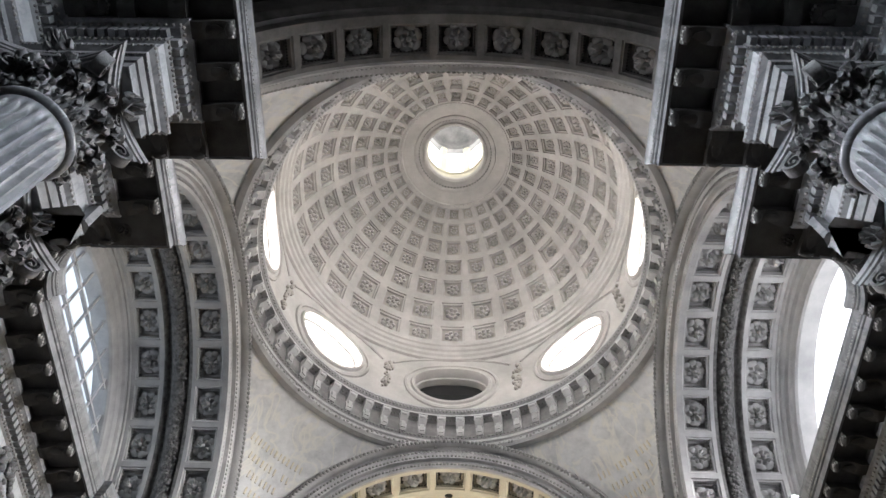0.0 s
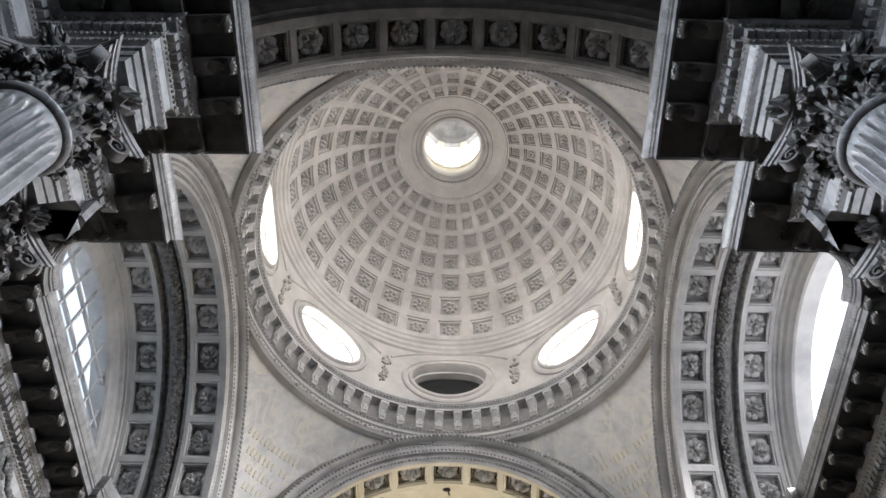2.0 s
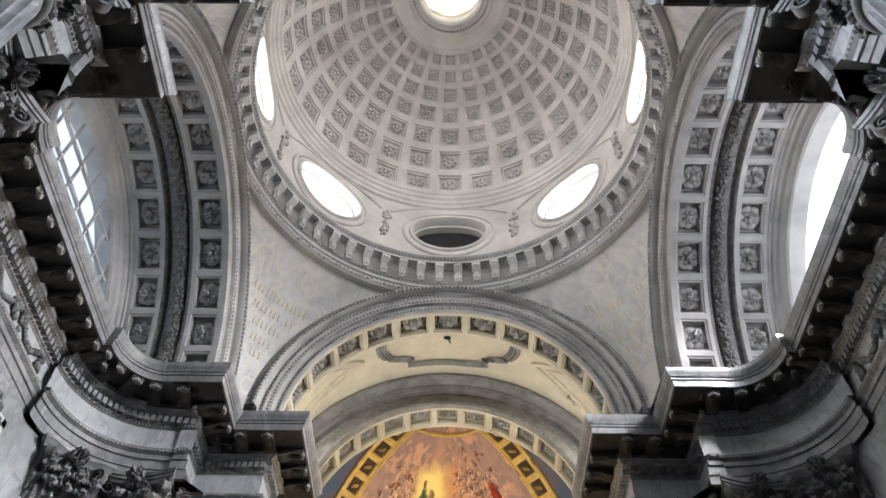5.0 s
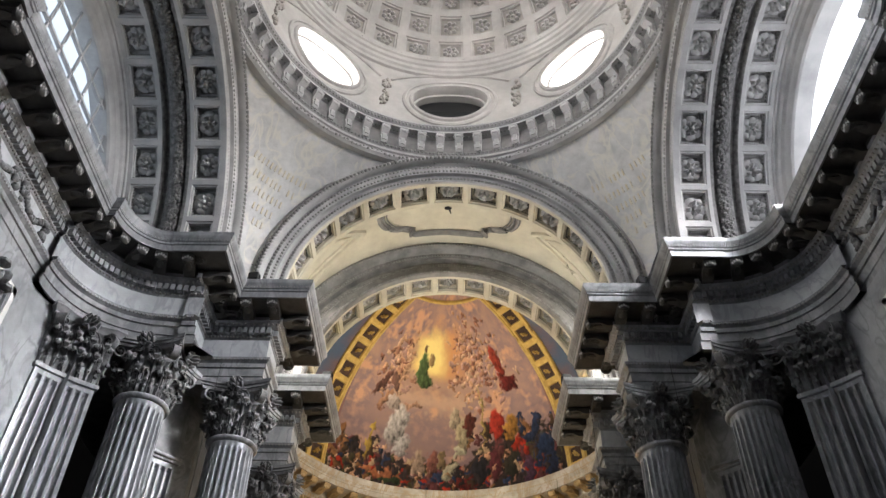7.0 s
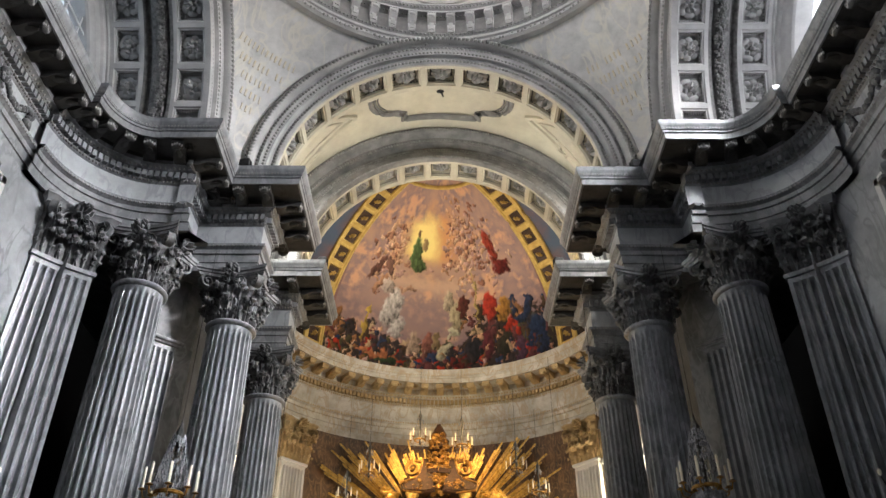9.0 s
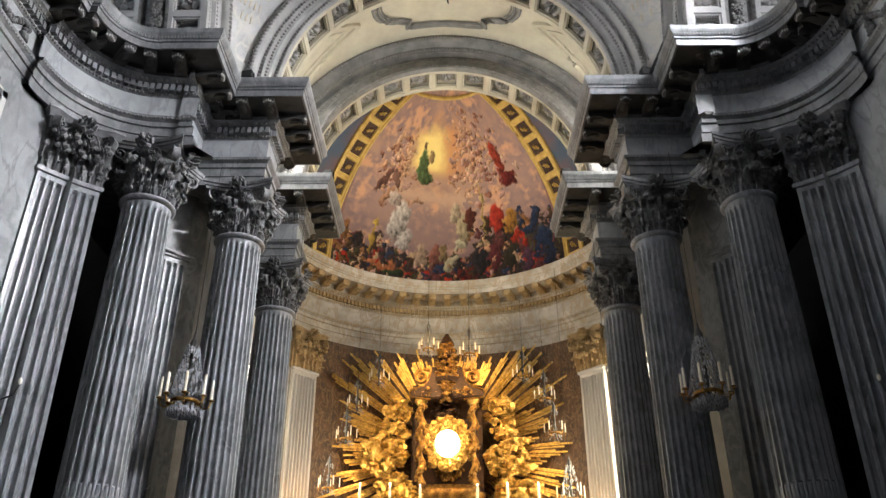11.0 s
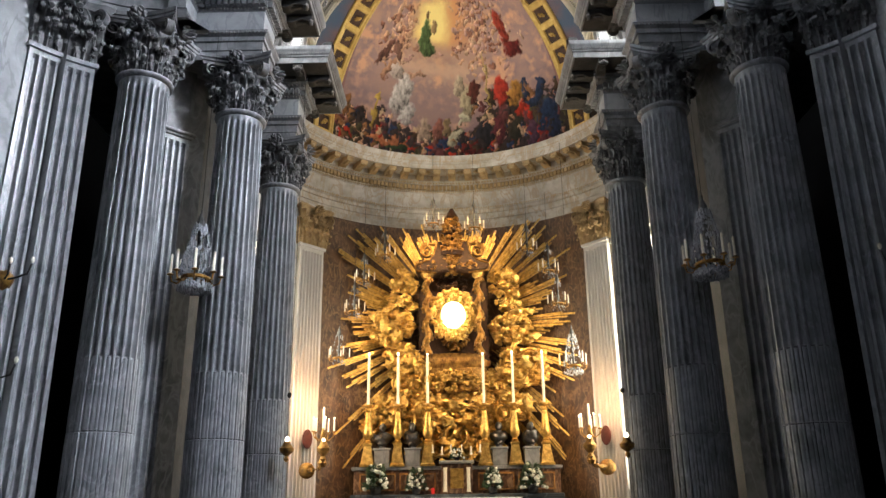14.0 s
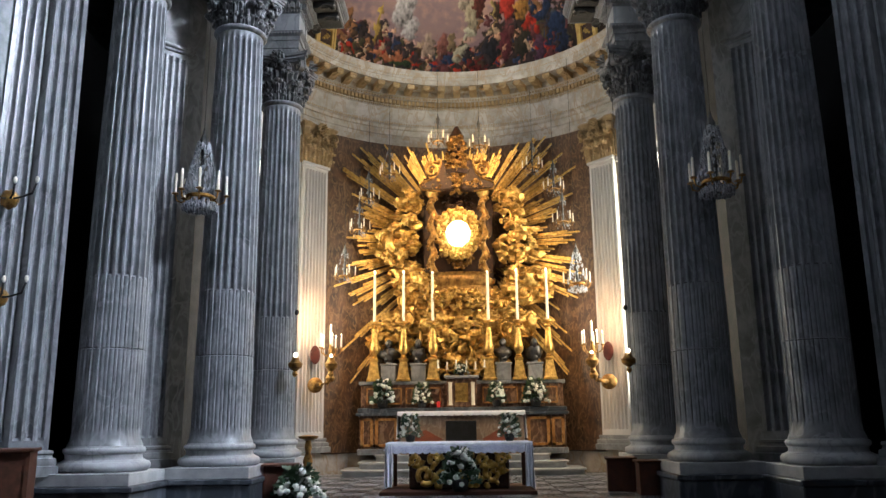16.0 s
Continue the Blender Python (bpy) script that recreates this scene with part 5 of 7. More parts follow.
# the painted field, as plain modelled patches of colour: az, el, half-widths and lean in degrees, colour
LARGE = [
    (-12.5, 43, 3.2, 6.0, 0.1, (0.16, 0.23, 0.09)), (-11, 38, 4.4, 3.0, -0.3, (0.14, 0.20, 0.08)), (-8.5, 46, 1.6, 2.6, 0, (0.52, 0.36, 0.18)), (-12.3, 50, 1.3, 1.7, 0, (0.36, 0.24, 0.12)),
    (-20, 21, 4.6, 8.0, 0.25, (0.62, 0.57, 0.54)), (-23, 29, 3.6, 2.6, -0.3, (0.60, 0.50, 0.44)), (-17, 14, 3.2, 4.4, 0.2, (0.56, 0.52, 0.50)), (-27.5, 29, 2.0, 3.6, 0.5, (0.56, 0.32, 0.20)), (-30, 35, 1.8, 6.0, 0.5, (0.24, 0.12, 0.09)), (-24, 36, 2.2, 4.6, -0.4, (0.30, 0.17, 0.13)), (-14, 29, 4.4, 1.1, 0.0, (0.58, 0.36, 0.25)),
    (26.5, 43, 2.4, 7.0, -0.15, (0.42, 0.075, 0.04)), (29.5, 35, 4.2, 3.4, 0, (0.20, 0.03, 0.025)), (20.5, 22, 3.4, 6.0, 0.1, (0.52, 0.06, 0.03)), (26, 20, 3.2, 5.0, 0.3, (0.46, 0.25, 0.05)), (37, 11, 4.6, 6.5, 0.3, (0.03, 0.055, 0.12)), (32.5, 15, 3.6, 1.5, 0.2, (0.04, 0.06, 0.12)), (39.5, 5.5, 3.0, 5.0, 0, (0.028, 0.045, 0.10)),
    (-25, 5.5, 7.5, 2.0, 0.1, (0.48, 0.20, 0.09)), (-21.5, 4, 8.0, 1.2, 0.1, (0.42, 0.17, 0.07)), (-20, 3, 5.0, 1.0, 0, (0.06, 0.09, 0.04)), (-29.5, 14, 1.1, 7.5, 0.1, (0.54, 0.38, 0.08)), (3.4, 25, 2.4, 4.4, 0.1, (0.56, 0.46, 0.34)), (6.5, 19, 3.2, 7.0, 0.15, (0.50, 0.42, 0.28)), (9.5, 23, 2.4, 4.6, 0, (0.16, 0.05, 0.035)), (15, 25, 0.5, 12, 0, (0.55, 0.42, 0.16)),
    (12.5, 8, 3.6, 6.5, 0, (0.035, 0.032, 0.04)), (8, 3.8, 5.4, 2.6, 0.2, (0.17, 0.025, 0.02)), (18, 9, 2.6, 6.0, 0, (0.16, 0.04, 0.05)), (24.5, 8, 2.8, 7.0, 0.1, (0.05, 0.045, 0.03)), (30.5, 5, 2.2, 6.5, 0, (0.12, 0.06, 0.10)), (-10, 10, 2.4, 5.0, 0, (0.44, 0.33, 0.25)), (-5, 10, 2.2, 6.0, 0, (0.30, 0.13, 0.10)), (1.5, 8, 3.4, 3.6, 0.3, (0.48, 0.44, 0.32)), (5.2, 13, 2.4, 2.4, 0, (0.52, 0.49, 0.36)), (-1.5, 12, 1.6, 4, 0, (0.30, 0.22, 0.12)),
]
_r = random.Random(21)
FLESH = ((0.62, 0.42, 0.30), (0.56, 0.36, 0.25), (0.68, 0.50, 0.38), (0.40, 0.24, 0.18), (0.30, 0.17, 0.13), (0.52, 0.36, 0.32))
GARB = ((0.34, 0.06, 0.04), (0.06, 0.045, 0.045), (0.44, 0.34, 0.24), (0.26, 0.15, 0.08), (0.04, 0.055, 0.10), (0.10, 0.09, 0.05), (0.14, 0.06, 0.06), (0.04, 0.03, 0.03), (0.08, 0.055, 0.035), (0.05, 0.04, 0.04))
SMALL = []
for _i in range(330):   # rosy lumps in the clouds on both sides of the golden light
    if _i % 3:
        _a, _e = _r.gauss(14, 6.5), _r.gauss(47, 7.5)
    else:
        _a, _e = _r.gauss(-25, 4.5), _r.gauss(46, 5.5)
    SMALL.append((_a, _e, _r.uniform(0.6, 1.9), _r.uniform(0.5, 1.5), _r.uniform(-0.8, 0.8), _r.choice(FLESH)))
for _i in range(420):   # dark crowded foreground with light accents
    _a = _r.uniform(-45, 45)
    _top = 21 if _a > 9 else 15 if _a < -23 else 9
    _e = 2.2 + _top * _r.random() ** 1.2
    _c = _r.choice(GARB) if _r.random() < 0.72 else _r.choice(FLESH)
    _w = _r.uniform(0.5, 1.0) if _c in FLESH else _r.uniform(0.8, 2.0)
    SMALL.append((_a, _e, _w, _w * _r.uniform(0.9, 2.6), _r.uniform(-0.5, 0.5), _c))
SMALL.sort(key=lambda q: -q[1])


def paint_field(az, el):
    """Colours over a grid of azimuths and elevations: rosy sky, golden light, dark foreground, modelled patches."""
    A, E = np.meshgrid(az, el)

    def fbm(fa, fe, d, octs):
        return np.array([[noise.fractal(Vector((x * fa, y * fe, d)), 1.0, 2.0, octs) for x in az] for y in el])

    def mix(c, col, w):
        return c + (np.array(col) - c) * np.clip(w, 0, 1)[..., None]

    n1, n2 = fbm(0.07, 0.09, 3.0, 5), fbm(0.30, 0.34, 9.0, 4)
    c = np.zeros(A.shape + (3,)) + np.array((0.50, 0.36, 0.30))
    c = mix(c, (0.27, 0.22, 0.25), 0.5 + 0.9 * n1)
    c = mix(c, (0.24, 0.18, 0.19), (33 - E) / 26)
    c = mix(c, (0.66, 0.44, 0.32), (1.5 * n1 + 0.9 * n2 + 0.05) * np.where(E > 27, 1, 0.5))
    c = mix(c, (0.62, 0.46, 0.36), 0.85 * np.exp(-((E - 33 - 3 * n2 + 0.10 * A) / 3.2) ** 2) * (np.abs(A + 9) < 17 + 4 * n2))
    g2 = np.exp(-(((A + 5 + 7 * n1) / 15) ** 4 + ((E - 49 + 8 * n1) / 11) ** 4))
    g = np.exp(-(((A + 9.5 + 3 * n1 + n2) / 8.5) ** 4 + ((E - 50 + 4 * n1 + n2) / 8.5) ** 4))
    c = mix(c, (0.74, 0.42, 0.22), 0.8 * g2)
    c = mix(c, (0.95, 0.82, 0.42), 1.15 * g)
    edge = 8 + 4 * n2 + 13 / (1 + np.exp((9 - A) / 2.0)) + 6 / (1 + np.exp((A + 22) / 2.0))
    c = mix(c, (0.05, 0.038, 0.032), (edge - E) / 2.0)
    c = mix(c, (0.05, 0.045, 0.045), (2.4 - E) * 2)
    n3 = fbm(0.85, 0.5, 2.0, 4)
    wa, we = 1.3 * n2 + 0.8 * n3, 1.5 * fbm(0.34, 0.30, 5.0, 4)

    def patch(c, a, e, ra, re, lean, col, keep):
        i0, i1 = np.searchsorted(az, (a - ra - 2.5 - abs(lean) * re, a + ra + 2.5 + abs(lean) * re))
        j0, j1 = np.searchsorted(el, (e - re - 2.5, e + re + 2.5))
        if i1 <= i0 or j1 <= j0:
            return
        sl = (slice(j0, j1), slice(i0, i1))
        v = (E[sl] - e + we[sl]) / re
        u = (A[sl] - a + wa[sl] - lean * (E[sl] - e)) / ra
        q = u * u + v * v
        fold = 0.55 * n3[sl] + 0.07 * np.sin(5 * u + 9 * n2[sl] + a)
        tone = np.clip(0.84 - 0.34 * u + 0.30 * v + fold, 0.18, 1.5)
        w = np.clip((1 - q) * 2.6, 0, 1) * keep[sl]
        c[sl] = c[sl] + (np.array(col) * tone[..., None] - c[sl]) * w[..., None]

    open_sky = 1 - np.clip(1.6 * g, 0, 1)
    for q in SMALL:
        patch(c, *q, open_sky)
    for a, e, ra, re, lean, col in LARGE:
        col = [0.86 * (0.8 * v + 0.2 * sum(col) / 3) for v in col]
        patch(c, a, e + (2.4 if e > 12 else 0.8), ra, re, lean, col, np.ones_like(A))
    for q in SMALL[::4]:
        if q[1] < 18:
            patch(c, q[0] + 0.8, q[1] - 1.5, q[2] * 0.7, q[3] * 0.6, q[4], q[5], np.ones_like(A))
    side = (np.abs(A) > 44) & (E > 20)
    c[side] = mix(np.zeros(A.shape + (3,)) + np.array((0.30, 0.20, 0.19)), (0.16, 0.20, 0.27), (np.abs(A) - 52) / 10 + n1)[side]
    m_ = c.mean(axis=2, keepdims=True)
    return np.maximum(0.006, 0.98 * np.maximum(0, m_ + (c - m_) * 1.2) ** 1.2)


painting = Geo()
AZ = np.concatenate([np.linspace(-96, -55, 24), np.linspace(-54.8, 54.8, 520), np.linspace(55, 96, 24)])
EL = np.concatenate([np.linspace(-1.5, 72, 370), np.linspace(72.8, 89.9, 20)])
rows = []
for el in EL:
    rows.append([apse_pt(radians(az), radians(el)) for az in AZ])
cols_ = paint_field(AZ, EL).reshape(-1, 3)
painting.grid(rows)
PAINT = mat("mosaic_paint", (0.5, 0.5, 0.5), None, 0.75, scale=2, bump=0.1, fine=60, spec=0.2)
pn = PAINT.node_tree
at_ = pn.nodes.new("ShaderNodeAttribute")
at_.attribute_name = "pigment"
tint = pn.nodes.new("ShaderNodeMix")
tint.data_type, tint.blend_type = "RGBA", "MULTIPLY"
tint.inputs[0].default_value = 0.25
pn.links.new(at_.outputs["Color"], tint.inputs[6])
old = [n for n in pn.nodes if n.type == "TEX_NOISE"][1]
pn.links.new(old.outputs["Color"], tint.inputs[7])
pn.links.new(tint.outputs[2], pn.nodes["Principled BSDF"].inputs["Base Color"])
pme = painting.mesh("apse_half_dome", PAINT, 80)
layer = pme.color_attributes.new("pigment", "FLOAT_COLOR", "POINT")
layer.data.foreach_set("color", np.concatenate([cols_, np.ones((len(cols_), 1))], axis=1).ravel())
half_dome = tagged(new("apse_half_dome", pme), "half-dome painted with a rosy sky, golden light and dark coloured patches", "half-dome", "", "structure")


def rib(az0, w=0.29):
    """A gilded rib that climbs the half-dome, with square coffers and flowers."""
    r = tagged(new("gilded_rib"), "gilded rib with square coffers of dark gold flowers", "rib", "gilded ribs of the apse", "structure")
    g, fl = Geo(), Geo()
    els = [2 + 7.6 * i for i in range(10)]
    for e0, e1 in zip(els, els[1:]):
        em = radians((e0 + e1) / 2)
        def Q(u, e, rr):
            ee = radians(e)
            return apse_pt(radians(az0) + u * w / (SR * max(0.15, math.cos(ee))), ee, rr)
        rings = []
        for ins, rr in ((0, SR - 0.05), (0.09, SR - 0.07), (0.14, SR - 0.07), (0.17, SR - 0.015)):
            a, b = e0 + (e1 - e0) * ins, e1 - (e1 - e0) * ins
            k = 1 - ins * 1.9
            rings.append([Q(-k, a, rr), Q(k, a, rr), Q(k, b, rr), Q(-k, b, rr)])
        g.grid(rings, close_u=True)
        c = len(fl.v)
        fl.add(rings[-1], [(0, 1, 2, 3)])
        ct = Q(0, (e0 + e1) / 2, SR - 0.04)
        s = 0.085
        for p in range(6):
            t = 6.2831853 * p / 6
            g.blob(ct + Vector((math.cos(t) * s, math.sin(t) * s * 0.6, math.sin(t) * s)), 0.045, 0.045, 0.045, 5, 3)
        g.blob(ct, 0.05, 0.05, 0.05, 6, 4)
    for u in (-1.12, 1.12):
        pts = []
        for e in range(2, 80, 3):
            ee = radians(e)
            pts.append(apse_pt(radians(az0) + u * w / (SR * max(0.15, math.cos(ee))), ee, SR - 0.04))
        g.tube(pts, 0.05, 6)
    part("rib_body", g, PAINTGOLD, r, "yellow gilded band", 30)
    part("coffer_grounds", fl, SHRINE, r, "dark grounds behind the gold flowers", 40)


PAINTGOLD = mat("painted_gold", (0.62, 0.44, 0.13), (0.42, 0.27, 0.07), 0.5, 0.35, scale=6, bump=0.3)
for az in (-50, 50):
    rib(az)
    rib(az * 1.75)
top = Geo()
top.tube([apse_pt(radians(a), radians(72), SR - 0.05) for a in range(-60, 61, 6)], 0.07, 6)
tagged(part("crown_moulding", top, PAINTGOLD, half_dome, "gilded crown moulding"))
g = Geo()
sweep(g, arc(AX, AY, AR + 0.5, -10, 190, 48), [(0.0, 11.98), (0.0, 12.2), (0.04, 12.22), (0.06, 12.26), (0.5, 12.28)])
structure("half_dome_sill", g, CREAM, "plain cream sill under the painted half-dome", 30, "sill")

# ---- high altar in the apse ----
GX, GY, GZ = -0.03, 21.62, 6.86
st = thing("altar_steps", "three curved white marble steps before the high altar", "steps")
for i, (w, y0) in enumerate(((3.1, 19.9), (2.7, 20.2), (2.3, 20.5))):
    z0, z1 = 0.37 + 0.17 * i, 0.37 + 0.17 * (i + 1)
    pts = [(w, 22.0)] + [(w - 0.45 + 0.45 * math.cos(radians(a)), y0 + 0.45 - 0.45 * math.sin(radians(a))) for a in range(0, 91, 15)]
    pts = pts + [(-x, y) for x, y in reversed(pts)]
    g = Geo()
    rows = [[(x * k, y + o, z) for x, y in pts] for k, o, z in ((0.985, 0.05, z0), (0.985, 0.05, z1 - 0.06), (1.0, 0.0, z1 - 0.05), (1.0, 0.0, z1 - 0.01), (0.995, 0.02, z1))]
    k = len(g.v)
    g.grid(rows)
    n = len(pts)
    g.f.append(tuple(range(4 * n, 5 * n)))
    part("step", g, WHITE_M, st, "", 40)

alt = thing("high_altar", "high altar of mottled brown marble and gilded panels", "altar")
for s in (-1, 1):
    x0, x1 = sorted((s * 1.66, s * 2.72))
    part("side_block", Geo().box(x0, x1, 21.0, 21.9, 1.0, 1.86, bev=0.02), BROWN_L, alt, "mottled brown marble block", None)
    part("plinth", Geo().box(x0 - 0.04, x1 + 0.04, 20.94, 21.9, 0.86, 1.02, bev=0.02), GREY_L, alt, "", None)
    for a, b in ((1.72, 2.28), (2.36, 2.66)):
        xa, xb = sorted((s * a, s * b))
        fr = Geo()
        for q in ((xa, xa + 0.05, 1.08, 1.8), (xb - 0.05, xb, 1.08, 1.8), (xa, xb, 1.75, 1.8), (xa, xb, 1.08, 1.13)):
            fr.box(q[0] - 0.015, q[1] + 0.015, 20.955, 21.0, q[2] - 0.01, q[3] + 0.01)
        part("gilded_frame", fr, ORANGE_M, alt, "orange marble panel frame", None)
part("ledge", Geo().box(-2.8, 2.8, 20.9, 21.9, 1.86, 1.95, bev=0.02).box(-2.76, 2.76, 20.95, 21.9, 1.95, 2.07, bev=0.02), DARKBASE, alt, "dark marble ledge", None)
part("gradine", Geo().box(-2.7, 2.7, 21.15, 21.95, 2.07, 2.68, bev=0.015), BROWN_L, alt, "mottled brown gradine", None)
part("gradine_top", Geo().box(-2.76, 2.76, 21.1, 21.95, 2.68, 2.77, bev=0.015), GREY_L, alt, "", None)
for s in (-1, 1):
    for a, b in ((0.55, 1.5), (1.6, 2.55)):
        xa, xb = sorted((s * a, s * b))
        fr = Geo()
        for q in ((xa, xa + 0.04, 2.16, 2.6), (xb - 0.04, xb, 2.16, 2.6), (xa, xb, 2.56, 2.6), (xa, xb, 2.16, 2.2)):
            fr.box(q[0], q[1], 21.12, 21.15, q[2], q[3])
        part("gilded_frame", fr, ORANGE_M, alt, "", None)
part("mensa_front", Geo().box(-1.6, 1.6, 20.62, 21.2, 0.88, 1.83, bev=0.02), PEACH, alt, "pale marble altar front", None)
for s in (-1, 1):
    d = Geo()
    d.add([(s * 0.5, 20.61, 1.25), (s * 0.95, 20.61, 1.05), (s * 1.4, 20.61, 1.25), (s * 0.95, 20.61, 1.5)], [(0, 1, 2, 3) if s > 0 else (3, 2, 1, 0)])
    part("inlay_lozenge", d, mat("red_marble_inlay", (0.35, 0.10, 0.05), (0.22, 0.07, 0.04), 0.4), alt, "red marble inlay", None)
tab = thing("tabernacle", "small marble tabernacle with gilded door and pillars", "tabernacle")
part("body", Geo().box(-0.4, 0.4, 20.98, 21.14, 2.07, 2.82, bev=0.02), BROWN_L, tab, "", None)
part("door", Geo().box(-0.17, 0.17, 20.95, 20.99, 2.2, 2.7, bev=0.015), GOLD, tab, "gilded door", None)
for x in (-0.3, 0.3):
    part("pillar", Geo().turn([(0.055, 2.12), (0.045, 2.2), (0.045, 2.66), (0.06, 2.72)], 10, Matrix.Translation((x, 20.94, 0))), WAX, tab, "ivory pillar")
part("cornice", Geo().box(-0.46, 0.46, 20.88, 21.15, 2.82, 2.9, bev=0.02), GREY_L, tab, "", None)
for s in (-1, 1):   # low branched candle rows on the tabernacle
    cr_ = thing("altar_candelabra", "low gilded branch with three small white candles", "candelabrum", "low branches on the tabernacle", Matrix.Translation((s * 0.38, 21.0, 2.9)))
    part("branch", Geo().turn([(0.09, 0), (0.07, 0.03), (0.02, 0.06), (0.02, 0.14)], 10).tube([(-0.24, 0, 0.20), (-0.14, 0, 0.12), (0, 0, 0.13), (0.14, 0, 0.12), (0.24, 0, 0.20)], 0.018, 6), GOLD, cr_, "curved gilded branch")
    for x, z in ((-0.24, 0.20), (0.0, 0.15), (0.24, 0.20)):
        part("candle", Geo().turn([(0.045, z), (0.045, z + 0.02), (0.02, z + 0.025), (0.018, z + 0.20), (0.008, z + 0.21)], 8, Matrix.Translation((x, 0, 0))), WAX, cr_, "small white candle")
bx = thing("black_stand", "plain black box before the altar front", "stand")
part("body", Geo().box(-0.42, 0.36, 20.3, 20.58, 1.05, 1.72, bev=0.015), IRON, bx, "black panel", None)
part("foot", Geo().box(-0.36, 0.3, 20.34, 20.56, 0.88, 1.05), IRON, bx, "", None)


def cloth_geo(x0, x1, y0, y1, z, front, ends, wave=0.02, lace=True):
    """A cloth laid on a table: top sheet, scalloped front fall and falls at the ends."""
    g = Geo()
    n = 80
    rows = []
    for k, (y, zz) in enumerate(((y1, z), (y0, z), (y0 - 0.015, z - 0.02), (y0 - 0.02, z - front * 0.5), (y0 - 0.02, z - front))):
        row = []
        for i in range(n + 1):
            x = x0 + (x1 - x0) * i / n
            w = wave * math.sin(i * 0.9) * (k >= 2)
            sc = 0.025 * abs(math.sin(i * math.pi / 4)) * (k == 4) * lace
            row.append((x, y + w * 0.5 * (k - 1) * 0.3, zz - sc))
        rows.append(row)
    g.grid(rows)
    for s, x in ((-1, x0), (1, x1)):
        rows = []
        for t in (0, 0.05, 0.5, 1.0):
            rows.append([(x + s * (0.01 + 0.02 * t + 0.025 * math.sin(j * 1.3) * t), y0 + (y1 - y0) * j / 10, z - ends * t) for j in range(11)])
        g.grid(rows)
    return g


LACE = mat("blue_white_lace", (0.42, 0.44, 0.62), (0.66, 0.68, 0.80), 0.85, scale=38, bump=0.3)
mc = thing("mensa_cloth", "white linen cloth on the high altar's table", "altar cloth")
part("cloth", cloth_geo(-1.66, 1.62, 20.55, 21.1, 1.965, 0.10, 0.7), LINEN, mc, "", 60)

ft = thing("altar_table", "carved gilt altar table on a dark wooden platform", "altar")
part("platform", Geo().box(-1.5, 1.32, 14.5, 16.4, 0.37, 0.45, bev=0.01), WOOD, ft, "dark wooden platform", None)
body = Geo()
body.box(-1.0, 0.86, 15.0, 15.9, 0.45, 1.2, bev=0.03)
part("body", body, SHRINE, ft, "dark gilded chest", None)
rnd = random.Random(3)
scr = Geo()
for s in (-1, 1):
    for cx, cz, r, tw in ((0.62, 0.72, 0.2, 1), (0.45, 0.98, 0.13, -1), (0.8, 0.98, 0.12, 1), (0.3, 0.68, 0.12, -1)):
        pts = []
        for i in range(26):
            t = i / 25
            a = s * tw * t * 8.5
            rr = r * (1 - 0.8 * t)
            pts.append((-0.07 + s * cx + rr * math.cos(a), 14.96 - 0.03 * t, cz + rr * math.sin(a)))
        scr.tube(pts, 0.062, 8, 0.6)
for i in range(46):
    scr.blob((rnd.uniform(-1.0, 0.86), 14.97, rnd.uniform(0.5, 1.15)), rnd.uniform(0.03, 0.08), 0.04, rnd.uniform(0.03, 0.08), 7, 5, 0.5, i)
part("carved_scrollwork", scr, GOLD, ft, "carved gilt scrollwork", 60, kind="stuff")
part("table_top", Geo().box(-1.4, 1.26, 14.95, 16.0, 1.2, 1.28, bev=0.01), WOOD, ft, "", None)
for x in (-1.33, 1.19):
    for y in (15.9,):
        part("leg", Geo().box(x - 0.035, x + 0.035, y - 0.035, y + 0.035, 0.45, 1.2), WOOD, ft, "", None)
tc_ = thing("altar_cloth", "white altar cloth with a blue-white lace border", "altar cloth")
part("linen", cloth_geo(-1.43, 1.29, 14.93, 16.02, 1.295, 0.05, 0.86), LINEN, tc_, "", 60)
for x in (-1.42, 1.16):
    fold = Geo()
    fold.grid([[(x + 0.12 * j / 6 + 0.01 * math.sin(z * 9 + j), 14.91 - 0.02 * math.sin(j * 1.6), z) for j in range(7)] for z in (1.25, 1.0, 0.75, 0.5)])
    part("corner_fall", fold, LINEN, tc_, "linen fall at the corner", 60)
part("lace_border", cloth_geo(-1.42, 1.28, 14.92, 14.925, 1.245, 0.13, 0.1), LACE, tc_, "scalloped blue-white lace", 60)


